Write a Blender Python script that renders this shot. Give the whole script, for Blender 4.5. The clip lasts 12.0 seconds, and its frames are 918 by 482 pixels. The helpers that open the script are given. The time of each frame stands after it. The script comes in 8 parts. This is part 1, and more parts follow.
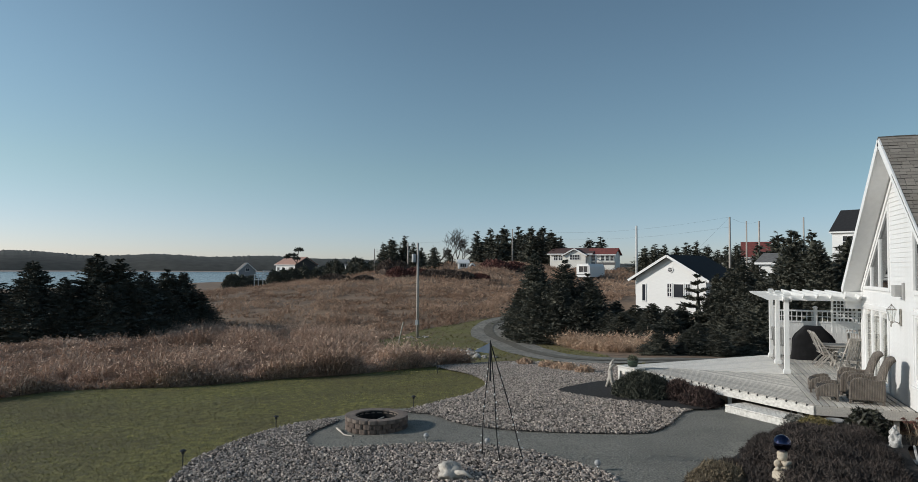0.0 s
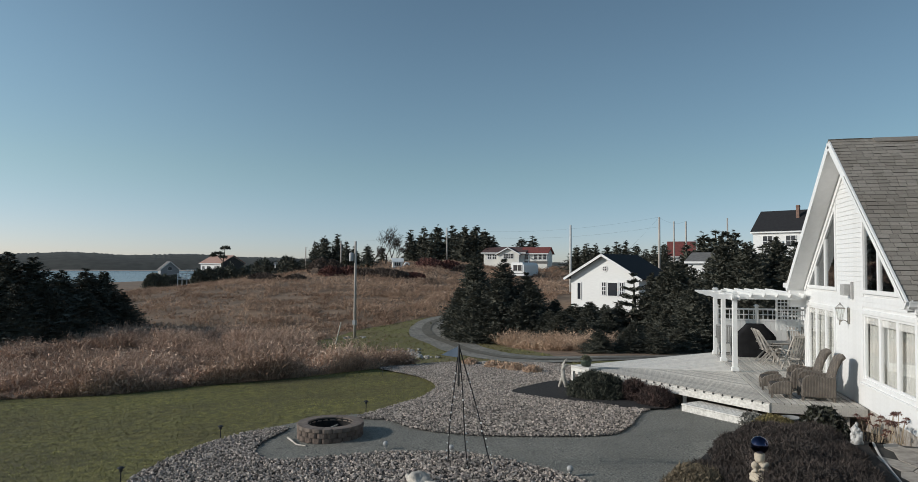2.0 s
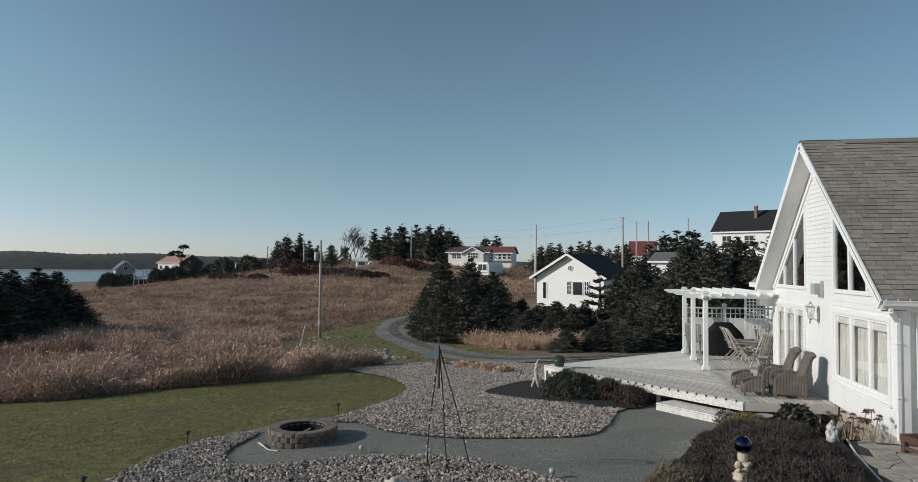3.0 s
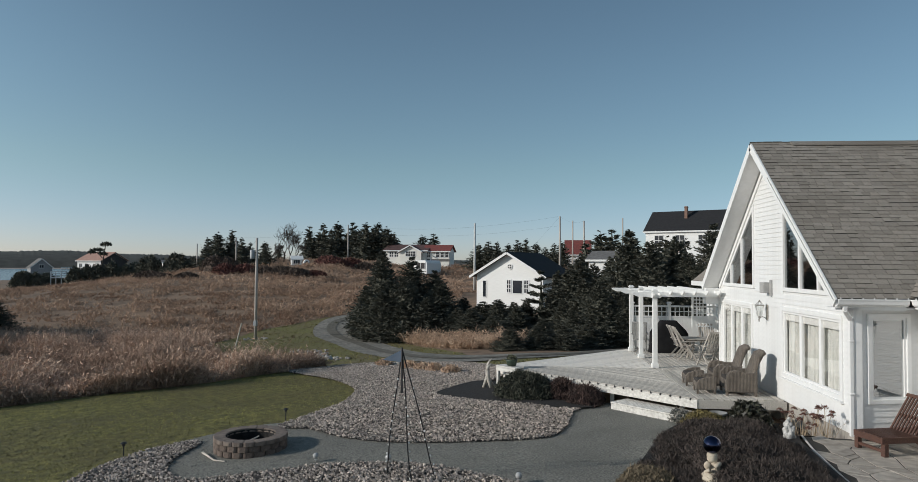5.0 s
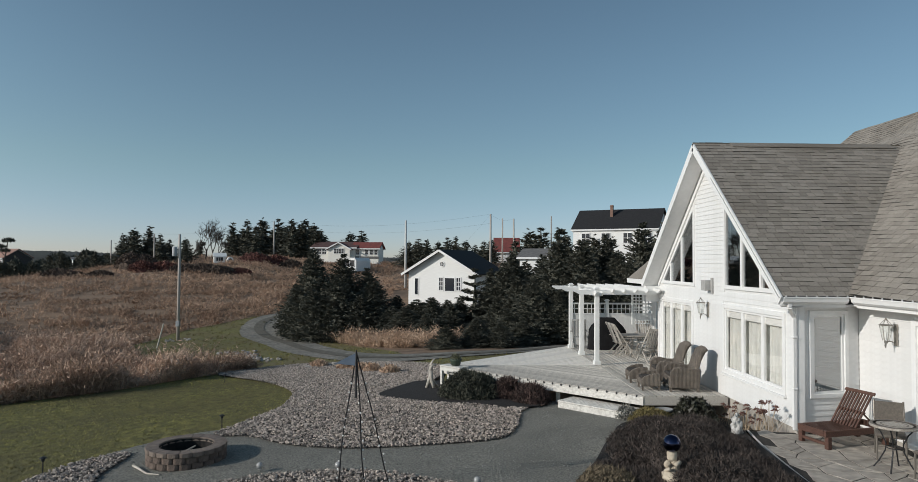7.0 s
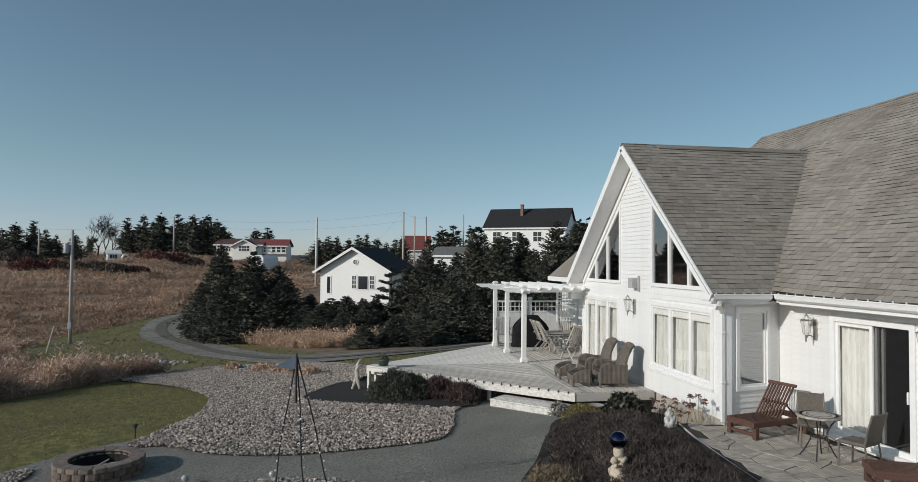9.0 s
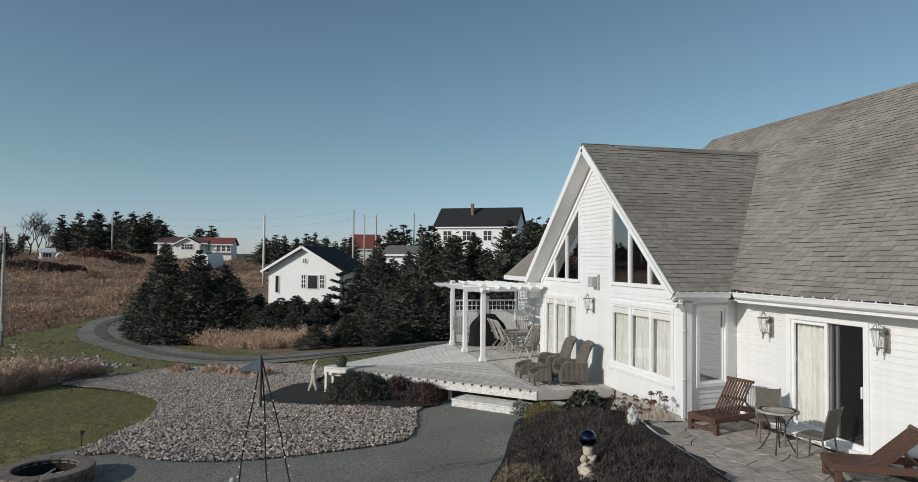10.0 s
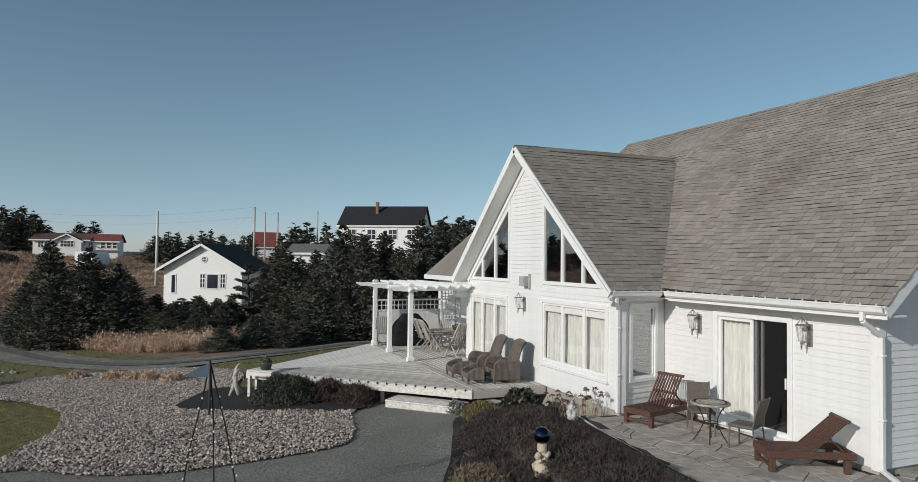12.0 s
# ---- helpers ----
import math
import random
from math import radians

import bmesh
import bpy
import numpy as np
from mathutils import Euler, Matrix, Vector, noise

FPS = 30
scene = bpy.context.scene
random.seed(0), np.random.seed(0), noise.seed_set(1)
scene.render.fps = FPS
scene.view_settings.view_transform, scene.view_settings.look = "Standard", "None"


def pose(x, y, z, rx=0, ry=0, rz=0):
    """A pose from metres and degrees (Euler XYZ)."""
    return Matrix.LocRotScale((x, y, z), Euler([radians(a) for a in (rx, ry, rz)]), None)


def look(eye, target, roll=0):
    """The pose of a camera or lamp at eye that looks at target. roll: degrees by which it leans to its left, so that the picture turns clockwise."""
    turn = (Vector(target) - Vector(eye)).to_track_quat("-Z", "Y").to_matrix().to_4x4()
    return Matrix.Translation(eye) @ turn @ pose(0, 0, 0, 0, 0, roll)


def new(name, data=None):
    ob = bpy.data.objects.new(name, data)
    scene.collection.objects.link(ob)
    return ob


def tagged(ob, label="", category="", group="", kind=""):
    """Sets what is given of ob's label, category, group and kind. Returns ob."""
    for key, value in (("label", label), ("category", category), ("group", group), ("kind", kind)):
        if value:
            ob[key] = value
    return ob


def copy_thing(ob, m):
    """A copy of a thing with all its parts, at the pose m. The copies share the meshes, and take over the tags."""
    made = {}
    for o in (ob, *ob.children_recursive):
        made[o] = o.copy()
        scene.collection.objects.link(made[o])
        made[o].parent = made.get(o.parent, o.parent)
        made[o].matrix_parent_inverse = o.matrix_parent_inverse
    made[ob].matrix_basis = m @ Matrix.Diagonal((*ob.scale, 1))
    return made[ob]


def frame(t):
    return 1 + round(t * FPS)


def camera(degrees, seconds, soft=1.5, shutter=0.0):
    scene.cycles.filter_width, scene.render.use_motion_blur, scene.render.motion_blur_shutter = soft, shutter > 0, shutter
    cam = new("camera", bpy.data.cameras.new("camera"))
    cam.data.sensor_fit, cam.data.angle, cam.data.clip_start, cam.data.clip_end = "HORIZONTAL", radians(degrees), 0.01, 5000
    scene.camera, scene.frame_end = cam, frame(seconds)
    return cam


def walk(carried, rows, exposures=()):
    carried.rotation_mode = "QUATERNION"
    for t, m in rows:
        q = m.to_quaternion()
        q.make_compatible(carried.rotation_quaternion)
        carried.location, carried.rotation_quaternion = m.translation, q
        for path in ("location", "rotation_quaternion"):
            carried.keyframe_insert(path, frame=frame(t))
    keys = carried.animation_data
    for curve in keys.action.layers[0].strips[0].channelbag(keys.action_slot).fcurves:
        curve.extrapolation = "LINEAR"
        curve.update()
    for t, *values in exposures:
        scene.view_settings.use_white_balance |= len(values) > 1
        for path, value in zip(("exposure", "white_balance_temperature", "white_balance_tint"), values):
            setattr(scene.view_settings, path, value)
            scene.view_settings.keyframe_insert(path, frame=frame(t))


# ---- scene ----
cam = camera(68.36, 12.0, soft=0.6)
# seconds, x, y, z, yaw, pitch, roll
PATH = [
    (0, 14.949, -4.742, 3.269, 108.981, 2.226, 0.354),
    (0.5, 14.848, -4.972, 3.268, 107.282, 2.197, 0.351),
    (1, 14.752, -5.185, 3.278, 105.729, 2.182, 0.351),
    (1.5, 14.663, -5.391, 3.282, 104.510, 2.169, 0.352),
    (2, 14.581, -5.578, 3.290, 103.098, 2.147, 0.345),
    (2.5, 14.494, -5.769, 3.286, 101.474, 2.134, 0.336),
    (3, 14.399, -5.942, 3.293, 99.953, 2.113, 0.332),
    (5, 14.016, -6.521, 3.301, 94.439, 2.008, 0.379),
    (5.5, 13.924, -6.657, 3.302, 92.950, 1.967, 0.378),
    (6, 13.828, -6.782, 3.306, 91.368, 1.919, 0.372),
    (6.5, 13.734, -6.911, 3.320, 89.994, 1.873, 0.365),
    (7, 13.638, -7.053, 3.324, 88.248, 1.817, 0.365),
    (9, 13.268, -7.660, 3.319, 80.445, 1.700, 0.438),
    (9.5, 13.164, -7.820, 3.315, 78.292, 1.675, 0.452),
    (10, 13.056, -7.974, 3.314, 76.046, 1.653, 0.482),
    (10.5, 12.952, -8.159, 3.318, 73.839, 1.643, 0.516),
    (11, 12.861, -8.372, 3.322, 71.703, 1.637, 0.551),
    (11.5, 12.775, -8.597, 3.320, 69.610, 1.632, 0.591),
    (12, 12.693, -8.823, 3.318, 67.491, 1.641, 0.636),
]


def drone(x, y, z, yaw, pitch, roll):
    return pose(0, 0, 0, 0, 0, yaw) @ pose(0, 0, 0, 90 + pitch) @ pose(0, 0, 0, 0, 0, roll)


walk(cam, [(t, Matrix.Translation((x, y, z)) @ drone(x, y, z, a, p, r)) for t, x, y, z, a, p, r in PATH],
     ((0.0, -0.01), (5.0, -0.06), (9.0, -0.1), (12.0, -0.13)))
# ---- END CAMERA ----
# ---- light: low winter sun, clear sky ----
SUN_AZ = Vector((0.335, -0.94, 0)).normalized()
SUN_EL = radians(21)
world = bpy.data.worlds.new("sky")
scene.world = world
world.use_nodes = True
wn = world.node_tree.nodes
sky = wn.new("ShaderNodeTexSky")
sky.sky_type = 'NISHITA'
sky.sun_disc = False
sky.sun_elevation = SUN_EL
sky.sun_rotation = math.atan2(SUN_AZ.x, SUN_AZ.y)
sky.altitude = 20
sky.air_density = 0.75
sky.dust_density = 0.25
sky.ozone_density = 2.2
wn["Background"].inputs["Strength"].default_value = 0.115
grade = wn.new("ShaderNodeMix")
grade.data_type, grade.blend_type = 'RGBA', 'MULTIPLY'
grade.inputs[0].default_value = 1.0
geo_in, sep, haze = wn.new("ShaderNodeTexCoord"), wn.new("ShaderNodeSeparateXYZ"), wn.new("ShaderNodeValToRGB")
world.node_tree.links.new(geo_in.outputs["Generated"], sep.inputs[0])
world.node_tree.links.new(sep.outputs["Z"], haze.inputs[0])
haze.color_ramp.elements[0].position, haze.color_ramp.elements[0].color = 0.0, (0.985, 0.965, 1.10, 1)
haze.color_ramp.elements[1].position, haze.color_ramp.elements[1].color = 0.15, (1.065, 1.06, 0.865, 1)
haze.color_ramp.interpolation = 'EASE'
world.node_tree.links.new(haze.outputs[0], grade.inputs[7])
world.node_tree.links.new(sky.outputs[0], grade.inputs[6])
# low haze: brighter and warmer towards the sun, duller away from it
side_dot, turn01, low, tone, veil = (wn.new(k) for k in ("ShaderNodeVectorMath", "ShaderNodeMapRange", "ShaderNodeMapRange", "ShaderNodeMix", "ShaderNodeMix"))
side_dot.operation = 'DOT_PRODUCT'
side_dot.inputs[1].default_value = SUN_AZ
turn01.inputs["From Min"].default_value, turn01.inputs["From Max"].default_value = -1.0, 1.0
low.inputs["From Min"].default_value, low.inputs["From Max"].default_value = 0.0, 0.30
low.interpolation_type = 'SMOOTHSTEP'
tone.data_type = veil.data_type = 'RGBA'
veil.blend_type = 'MULTIPLY'
veil.inputs[0].default_value = 1.0


def side_ramp(away, across, towards):
    """Tones from the side away from the sun to the sun's side."""
    r = wn.new("ShaderNodeValToRGB")
    r.color_ramp.interpolation = 'EASE'
    r.color_ramp.elements.new(0.45)
    for e, place, col in zip(r.color_ramp.elements, (0.12, 0.45, 0.80), (away, across, towards)):
        e.position, e.color = place, (*col, 1)
    world.node_tree.links.new(turn01.outputs[0], r.inputs[0])
    return r.outputs[0]


for a, b in ((geo_in.outputs["Generated"], side_dot.inputs[0]), (side_dot.outputs["Value"], turn01.inputs["Value"]), (sep.outputs["Z"], low.inputs["Value"]), (low.outputs[0], tone.inputs[0]),
             (side_ramp((0.80, 0.81, 0.82), (0.88, 0.88, 0.89), (1.03, 0.94, 0.90)), tone.inputs[6]), (side_ramp((0.94, 0.95, 0.96), (1.0, 1.0, 1.0), (1.22, 1.20, 1.17)), tone.inputs[7]),
             (grade.outputs[2], veil.inputs[6]), (tone.outputs[2], veil.inputs[7]), (veil.outputs[2], wn["Background"].inputs["Color"])):
    world.node_tree.links.new(a, b)
sun = new("sun", bpy.data.lights.new("sun", 'SUN'))
sun.data.energy = 3.05
sun.data.angle = radians(0.5)
sun.data.color = (1.0, 0.95, 0.885)
SUN_DIR = SUN_AZ * math.cos(SUN_EL) + Vector((0, 0, math.sin(SUN_EL)))
sun.matrix_world = look(SUN_DIR * 50, (0, 0, 0))
scene.view_settings.exposure = 0.0

# ---- geometry helpers ----
rng = random.Random(7)
npr = np.random.default_rng(7)


class Geo:
    """Gathers vertices and faces of one mesh."""

    def __init__(self):
        self.v, self.f = [], []

    def add(self, pts, faces):
        n = len(self.v)
        self.v.extend(tuple(p) for p in pts)
        self.f.extend(tuple(n + i for i in f) for f in faces)

    def box(self, x0, x1, y0, y1, z0, z1, m=None):
        pts = [Vector((x, y, z)) for z in (z0, z1) for y in (y0, y1) for x in (x0, x1)]
        if m is not None:
            pts = [m @ p for p in pts]
        self.add(pts, [(0, 2, 3, 1), (4, 5, 7, 6), (0, 1, 5, 4), (2, 6, 7, 3), (0, 4, 6, 2), (1, 3, 7, 5)])
        return self

    def beam(self, p, q, w, h, up=(0, 0, 1)):
        """A bar from p to q, w wide and h deep."""
        p, q = Vector(p), Vector(q)
        d = (q - p).normalized()
        s = d.cross(Vector(up))
        if s.length < 1e-4:
            s = d.cross(Vector((1, 0, 0)))
        s.normalize()
        u = s.cross(d)
        pts = [e + s * a * w / 2 + u * b * h / 2 for e in (p, q) for a, b in ((-1, -1), (1, -1), (1, 1), (-1, 1))]
        self.add(pts, [(0, 1, 2, 3), (7, 6, 5, 4), (0, 4, 5, 1), (1, 5, 6, 2), (2, 6, 7, 3), (3, 7, 4, 0)])
        return self

    def tube(self, path, r, n=6, r1=None):
        """A round bar along a path; r to r1 from end to end."""
        path = [Vector(p) for p in path]
        r1 = r if r1 is None else r1
        rings, k = [], len(path)
        for i, p in enumerate(path):
            d = (path[min(i + 1, k - 1)] - path[max(i - 1, 0)]).normalized()
            s = d.cross(Vector((0, 0, 1)))
            if s.length < 1e-3:
                s = Vector((1, 0, 0))
            s.normalize()
            u = s.cross(d)
            rr = r + (r1 - r) * i / max(k - 1, 1)
            rings.append([p + (s * math.cos(a) + u * math.sin(a)) * rr for a in (2 * math.pi * j / n for j in range(n))])
        pts = [p for ring in rings for p in ring]
        faces = [(i * n + j, i * n + (j + 1) % n, (i + 1) * n + (j + 1) % n, (i + 1) * n + j) for i in range(k - 1) for j in range(n)]
        faces += [tuple(range(n - 1, -1, -1)), tuple((k - 1) * n + j for j in range(n))]
        self.add(pts, faces)
        return self

    def lathe(self, profile, n=16, at=(0, 0, 0), caps=True):
        """A turned form from (radius, height) pairs."""
        at = Vector(at)
        pts = [at + Vector((r * math.cos(2 * math.pi * j / n), r * math.sin(2 * math.pi * j / n), z)) for r, z in profile for j in range(n)]
        k = len(profile)
        faces = [(i * n + j, i * n + (j + 1) % n, (i + 1) * n + (j + 1) % n, (i + 1) * n + j) for i in range(k - 1) for j in range(n)]
        if caps and profile[0][0] > 1e-4:
            faces.append(tuple(range(n - 1, -1, -1)))
        if caps and profile[-1][0] > 1e-4:
            faces.append(tuple((k - 1) * n + j for j in range(n)))
        self.add(pts, faces)
        return self

    def prism(self, poly, a, b, plane="xz"):
        """A flat polygon pushed from a to b along the third axis."""
        n = len(poly)

        def put(p, d):
            return {"xz": (p[0], d, p[1]), "xy": (p[0], p[1], d), "yz": (d, p[0], p[1])}[plane]
        pts = [put(p, a) for p in poly] + [put(p, b) for p in poly]
        faces = [tuple(range(n)), tuple(range(2 * n - 1, n - 1, -1))] + [(i, n + i, n + (i + 1) % n, (i + 1) % n) for i in range(n)]
        self.add(pts, faces)
        return self

    def lump(self, c, rx, ry, rz, seed=0, rough=0.15, n=1):
        """An uneven rounded lump."""
        bm = bmesh.new()
        bmesh.ops.create_icosphere(bm, subdivisions=n, radius=1)
        c = Vector(c)
        pts = []
        for v in bm.verts:
            k = 1 + rough * noise.noise(v.co * 1.7 + Vector((seed * 3.1, seed * 1.7, 0)))
            pts.append(c + Vector((v.co.x * rx, v.co.y * ry, v.co.z * rz)) * k)
        self.add(pts, [tuple(v.index for v in f.verts) for f in bm.faces])
        bm.free()
        return self

    def mesh(self, name, material, smooth=False, bevel=0.0):
        me = bpy.data.meshes.new(name)
        me.from_pydata([tuple(p) for p in self.v], [], self.f)
        bm = bmesh.new()
        bm.from_mesh(me)
        bmesh.ops.recalc_face_normals(bm, faces=bm.faces)
        if bevel:
            bmesh.ops.bevel(bm, geom=list(bm.edges), offset=bevel, segments=1, affect='EDGES', clamp_overlap=True)
        bm.to_mesh(me)
        bm.free()
        if smooth:
            me.polygons.foreach_set("use_smooth", [True] * len(me.polygons))
        me.materials.append(material)
        return me


def part(name, geo, material, parent=None, label="", smooth=False, bevel=0.0):
    """Links one mesh object under a thing or a part."""
    me = geo if isinstance(geo, bpy.types.Mesh) else geo.mesh(name, material, smooth, bevel)
    ob = new(name, me)
    if parent is not None:
        ob.parent = parent
    if label:
        tagged(ob, label)
    return ob


def thing(name, label, category, at=(0, 0, 0), turn=0.0, group="", kind=""):
    """An empty at the base of a thing that holds its parts."""
    ob = new(name)
    ob.empty_display_size = 0.2
    ob.matrix_basis = pose(*at, 0, 0, turn)
    return tagged(ob, label, category, group, kind)


def raw_mesh(name, verts, faces, material, smooth=False):
    """A mesh from numpy arrays; faces all with the same count of corners."""
    me = bpy.data.meshes.new(name)
    nf, k = faces.shape
    me.vertices.add(len(verts))
    me.vertices.foreach_set("co", np.ascontiguousarray(verts, dtype=np.float32).ravel())
    me.loops.add(nf * k)
    me.loops.foreach_set("vertex_index", np.ascontiguousarray(faces, dtype=np.int32).ravel())
    me.polygons.add(nf)
    me.polygons.foreach_set("loop_start", np.arange(0, nf * k, k, dtype=np.int32))
    me.polygons.foreach_set("use_smooth", np.full(nf, smooth))
    me.update(calc_edges=True)
    me.materials.append(material)
    return me


# ---- materials ----
def mat(name, colour, colour2=None, scale=6.0, rough=0.7, bump=0.0, bump_scale=40.0, metal=0.0, spread=0.0, island=False,
        dirt=None, dirt_scale=0.7, dirt_amount=0.4, stretch=(1, 1, 1), spec=0.5, coords="Object", translucent=0.0):
    """Two-scale mottled surface: fine grain, broad stains, an uneven tone from piece to piece."""
    m = bpy.data.materials.new(name)
    m.use_nodes = True
    nt = m.node_tree
    b = nt.nodes["Principled BSDF"]
    b.inputs["Roughness"].default_value = rough
    b.inputs["Metallic"].default_value = metal
    b.inputs["Specular IOR Level"].default_value = spec
    tc = nt.nodes.new("ShaderNodeTexCoord")
    mp = nt.nodes.new("ShaderNodeMapping")
    mp.inputs["Scale"].default_value = stretch
    nt.links.new(tc.outputs[coords], mp.inputs["Vector"])

    def noise_at(s, detail=4.0):
        n = nt.nodes.new("ShaderNodeTexNoise")
        n.inputs["Scale"].default_value = s
        n.inputs["Detail"].default_value = detail
        nt.links.new(mp.outputs[0], n.inputs["Vector"])
        return n

    def mix(fac, a, c):
        x = nt.nodes.new("ShaderNodeMix")
        x.data_type = 'RGBA'
        for sock, val in ((x.inputs[0], fac), (x.inputs[6], a), (x.inputs[7], c)):
            if isinstance(val, bpy.types.NodeSocket):
                nt.links.new(val, sock)
            else:
                sock.default_value = val if isinstance(val, float) else (*val, 1)
        return x.outputs[2]

    def ramp(sock, lo, hi):
        r = nt.nodes.new("ShaderNodeMapRange")
        r.inputs["From Min"].default_value, r.inputs["From Max"].default_value = lo, hi
        nt.links.new(sock, r.inputs["Value"])
        return r.outputs[0]

    colour2 = colour2 or tuple(c * 0.82 for c in colour)
    col = mix(ramp(noise_at(scale).outputs["Fac"], 0.35, 0.65), colour, colour2)
    if dirt:
        f = nt.nodes.new("ShaderNodeMath")
        f.operation = 'MULTIPLY'
        f.inputs[1].default_value = dirt_amount
        nt.links.new(ramp(noise_at(dirt_scale, 6.0).outputs["Fac"], 0.42, 0.68), f.inputs[0])
        col = mix(f.outputs[0], col, dirt)
    if spread:
        hs = nt.nodes.new("ShaderNodeHueSaturation")
        src = nt.nodes.new("ShaderNodeNewGeometry") if island else nt.nodes.new("ShaderNodeObjectInfo")
        out = src.outputs["Random Per Island"] if island else src.outputs["Random"]
        mr = nt.nodes.new("ShaderNodeMapRange")
        mr.inputs["To Min"].default_value, mr.inputs["To Max"].default_value = 1 - spread, 1 + spread
        nt.links.new(out, mr.inputs["Value"])
        nt.links.new(mr.outputs[0], hs.inputs["Value"])
        nt.links.new(col, hs.inputs["Color"])
        col = hs.outputs[0]
    nt.links.new(col, b.inputs["Base Color"])
    if bump:
        bp = nt.nodes.new("ShaderNodeBump")
        bp.inputs["Strength"].default_value = bump
        bp.inputs["Distance"].default_value = 0.02
        nt.links.new(noise_at(bump_scale, 5.0).outputs["Fac"], bp.inputs["Height"])
        nt.links.new(bp.outputs[0], b.inputs["Normal"])
    if translucent:
        b.inputs["Transmission Weight"].default_value = 0.0
        b.inputs["Subsurface Weight"].default_value = translucent
        b.inputs["Subsurface Radius"].default_value = (0.02, 0.02, 0.01)
    return m


WHITE = mat("white_vinyl", (0.80, 0.80, 0.79), (0.76, 0.76, 0.75), 9, 0.45, 0.03, 60, dirt=(0.62, 0.61, 0.58), dirt_scale=1.1, dirt_amount=0.25, spread=0.015)
TRIM = mat("white_trim", (0.84, 0.84, 0.83), (0.80, 0.80, 0.79), 8, 0.4, dirt=(0.68, 0.67, 0.64), dirt_amount=0.15)
PERGOLA = mat("pergola_paint", (0.82, 0.82, 0.80), (0.78, 0.78, 0.76), 10, 0.5, 0.05, 30, dirt=(0.6, 0.59, 0.55), dirt_amount=0.2)
SHINGLE = mat("asphalt_shingle", (0.338, 0.306, 0.264), (0.262, 0.236, 0.203), 60, 0.95, 0.5, 160, spread=0.15, dirt=(0.205, 0.178, 0.145), dirt_scale=0.6, dirt_amount=0.75, stretch=(1.0, 0.5, 0.5))
SHINGLE_JOINED = mat("asphalt_shingle_far", (0.338, 0.306, 0.264), (0.262, 0.236, 0.203), 60, 0.95, 0.5, 160, spread=0.15, island=True, dirt=(0.205, 0.178, 0.145), dirt_scale=0.6, dirt_amount=0.75, stretch=(1.0, 0.5, 0.5))
# Dark asphalt edge, darkened further to paint the shadow line under each course.
BUTT_SHADE = mat("shingle_butt", (0.065, 0.06, 0.054), rough=0.95)
FELT = mat("roof_felt", (0.06, 0.055, 0.05), rough=0.95)
CONCRETE = mat("concrete", (0.46, 0.43, 0.38), (0.36, 0.33, 0.30), 5, 0.9, 0.3, 60, dirt=(0.25, 0.22, 0.19), dirt_amount=0.5)
DECK = mat("weathered_deck", (0.575, 0.54, 0.485), (0.42, 0.395, 0.355), 3, 0.85, 0.25, 50, stretch=(1, 14, 14), spread=0.2)
DECK_WHITE = mat("bleached_wood", (0.76, 0.74, 0.69), (0.64, 0.62, 0.575), 3, 0.8, 0.2, 40, stretch=(1, 8, 8), spread=0.06, dirt=(0.33, 0.31, 0.28), dirt_scale=2.0, dirt_amount=0.5)
DARK = mat("interior_paint", (0.46, 0.45, 0.43), rough=0.9)
CURTAIN = mat("cream_curtain", (0.83, 0.83, 0.79), (0.68, 0.68, 0.645), 3, 0.9, stretch=(8, 8, 1))
BLIND_GREY = mat("grey_blind", (0.56, 0.555, 0.53), (0.50, 0.495, 0.475), rough=0.8)
BLIND = mat("white_blind", (0.88, 0.87, 0.84), (0.84, 0.83, 0.80), rough=0.8)


def glass_mat(name, tint=(0.93, 0.95, 0.94), rough=0.0, gloss=0.06):
    """Thin clear pane: see-through, with a mirror gloss that grows at grazing angles."""
    m = bpy.data.materials.new(name)
    m.use_nodes = True
    nt = m.node_tree
    nt.nodes.remove(nt.nodes["Principled BSDF"])
    tr, gl, lw, mx = (nt.nodes.new(k) for k in ("ShaderNodeBsdfTransparent", "ShaderNodeBsdfGlossy", "ShaderNodeLayerWeight", "ShaderNodeMixShader"))
    pw, ma = nt.nodes.new("ShaderNodeMath"), nt.nodes.new("ShaderNodeMath")
    pw.operation, ma.operation = 'POWER', 'MULTIPLY_ADD'
    pw.inputs[1].default_value = 4.0
    ma.inputs[1].default_value, ma.inputs[2].default_value = 0.9 - gloss, gloss
    tr.inputs["Color"].default_value = (*tint, 1)
    gl.inputs["Roughness"].default_value = rough
    nt.links.new(lw.outputs["Facing"], pw.inputs[0])
    nt.links.new(pw.outputs[0], ma.inputs[0])
    nt.links.new(ma.outputs[0], mx.inputs[0])
    nt.links.new(tr.outputs[0], mx.inputs[1])
    nt.links.new(gl.outputs[0], mx.inputs[2])
    nt.links.new(mx.outputs[0], nt.nodes["Material Output"].inputs["Surface"])
    return m


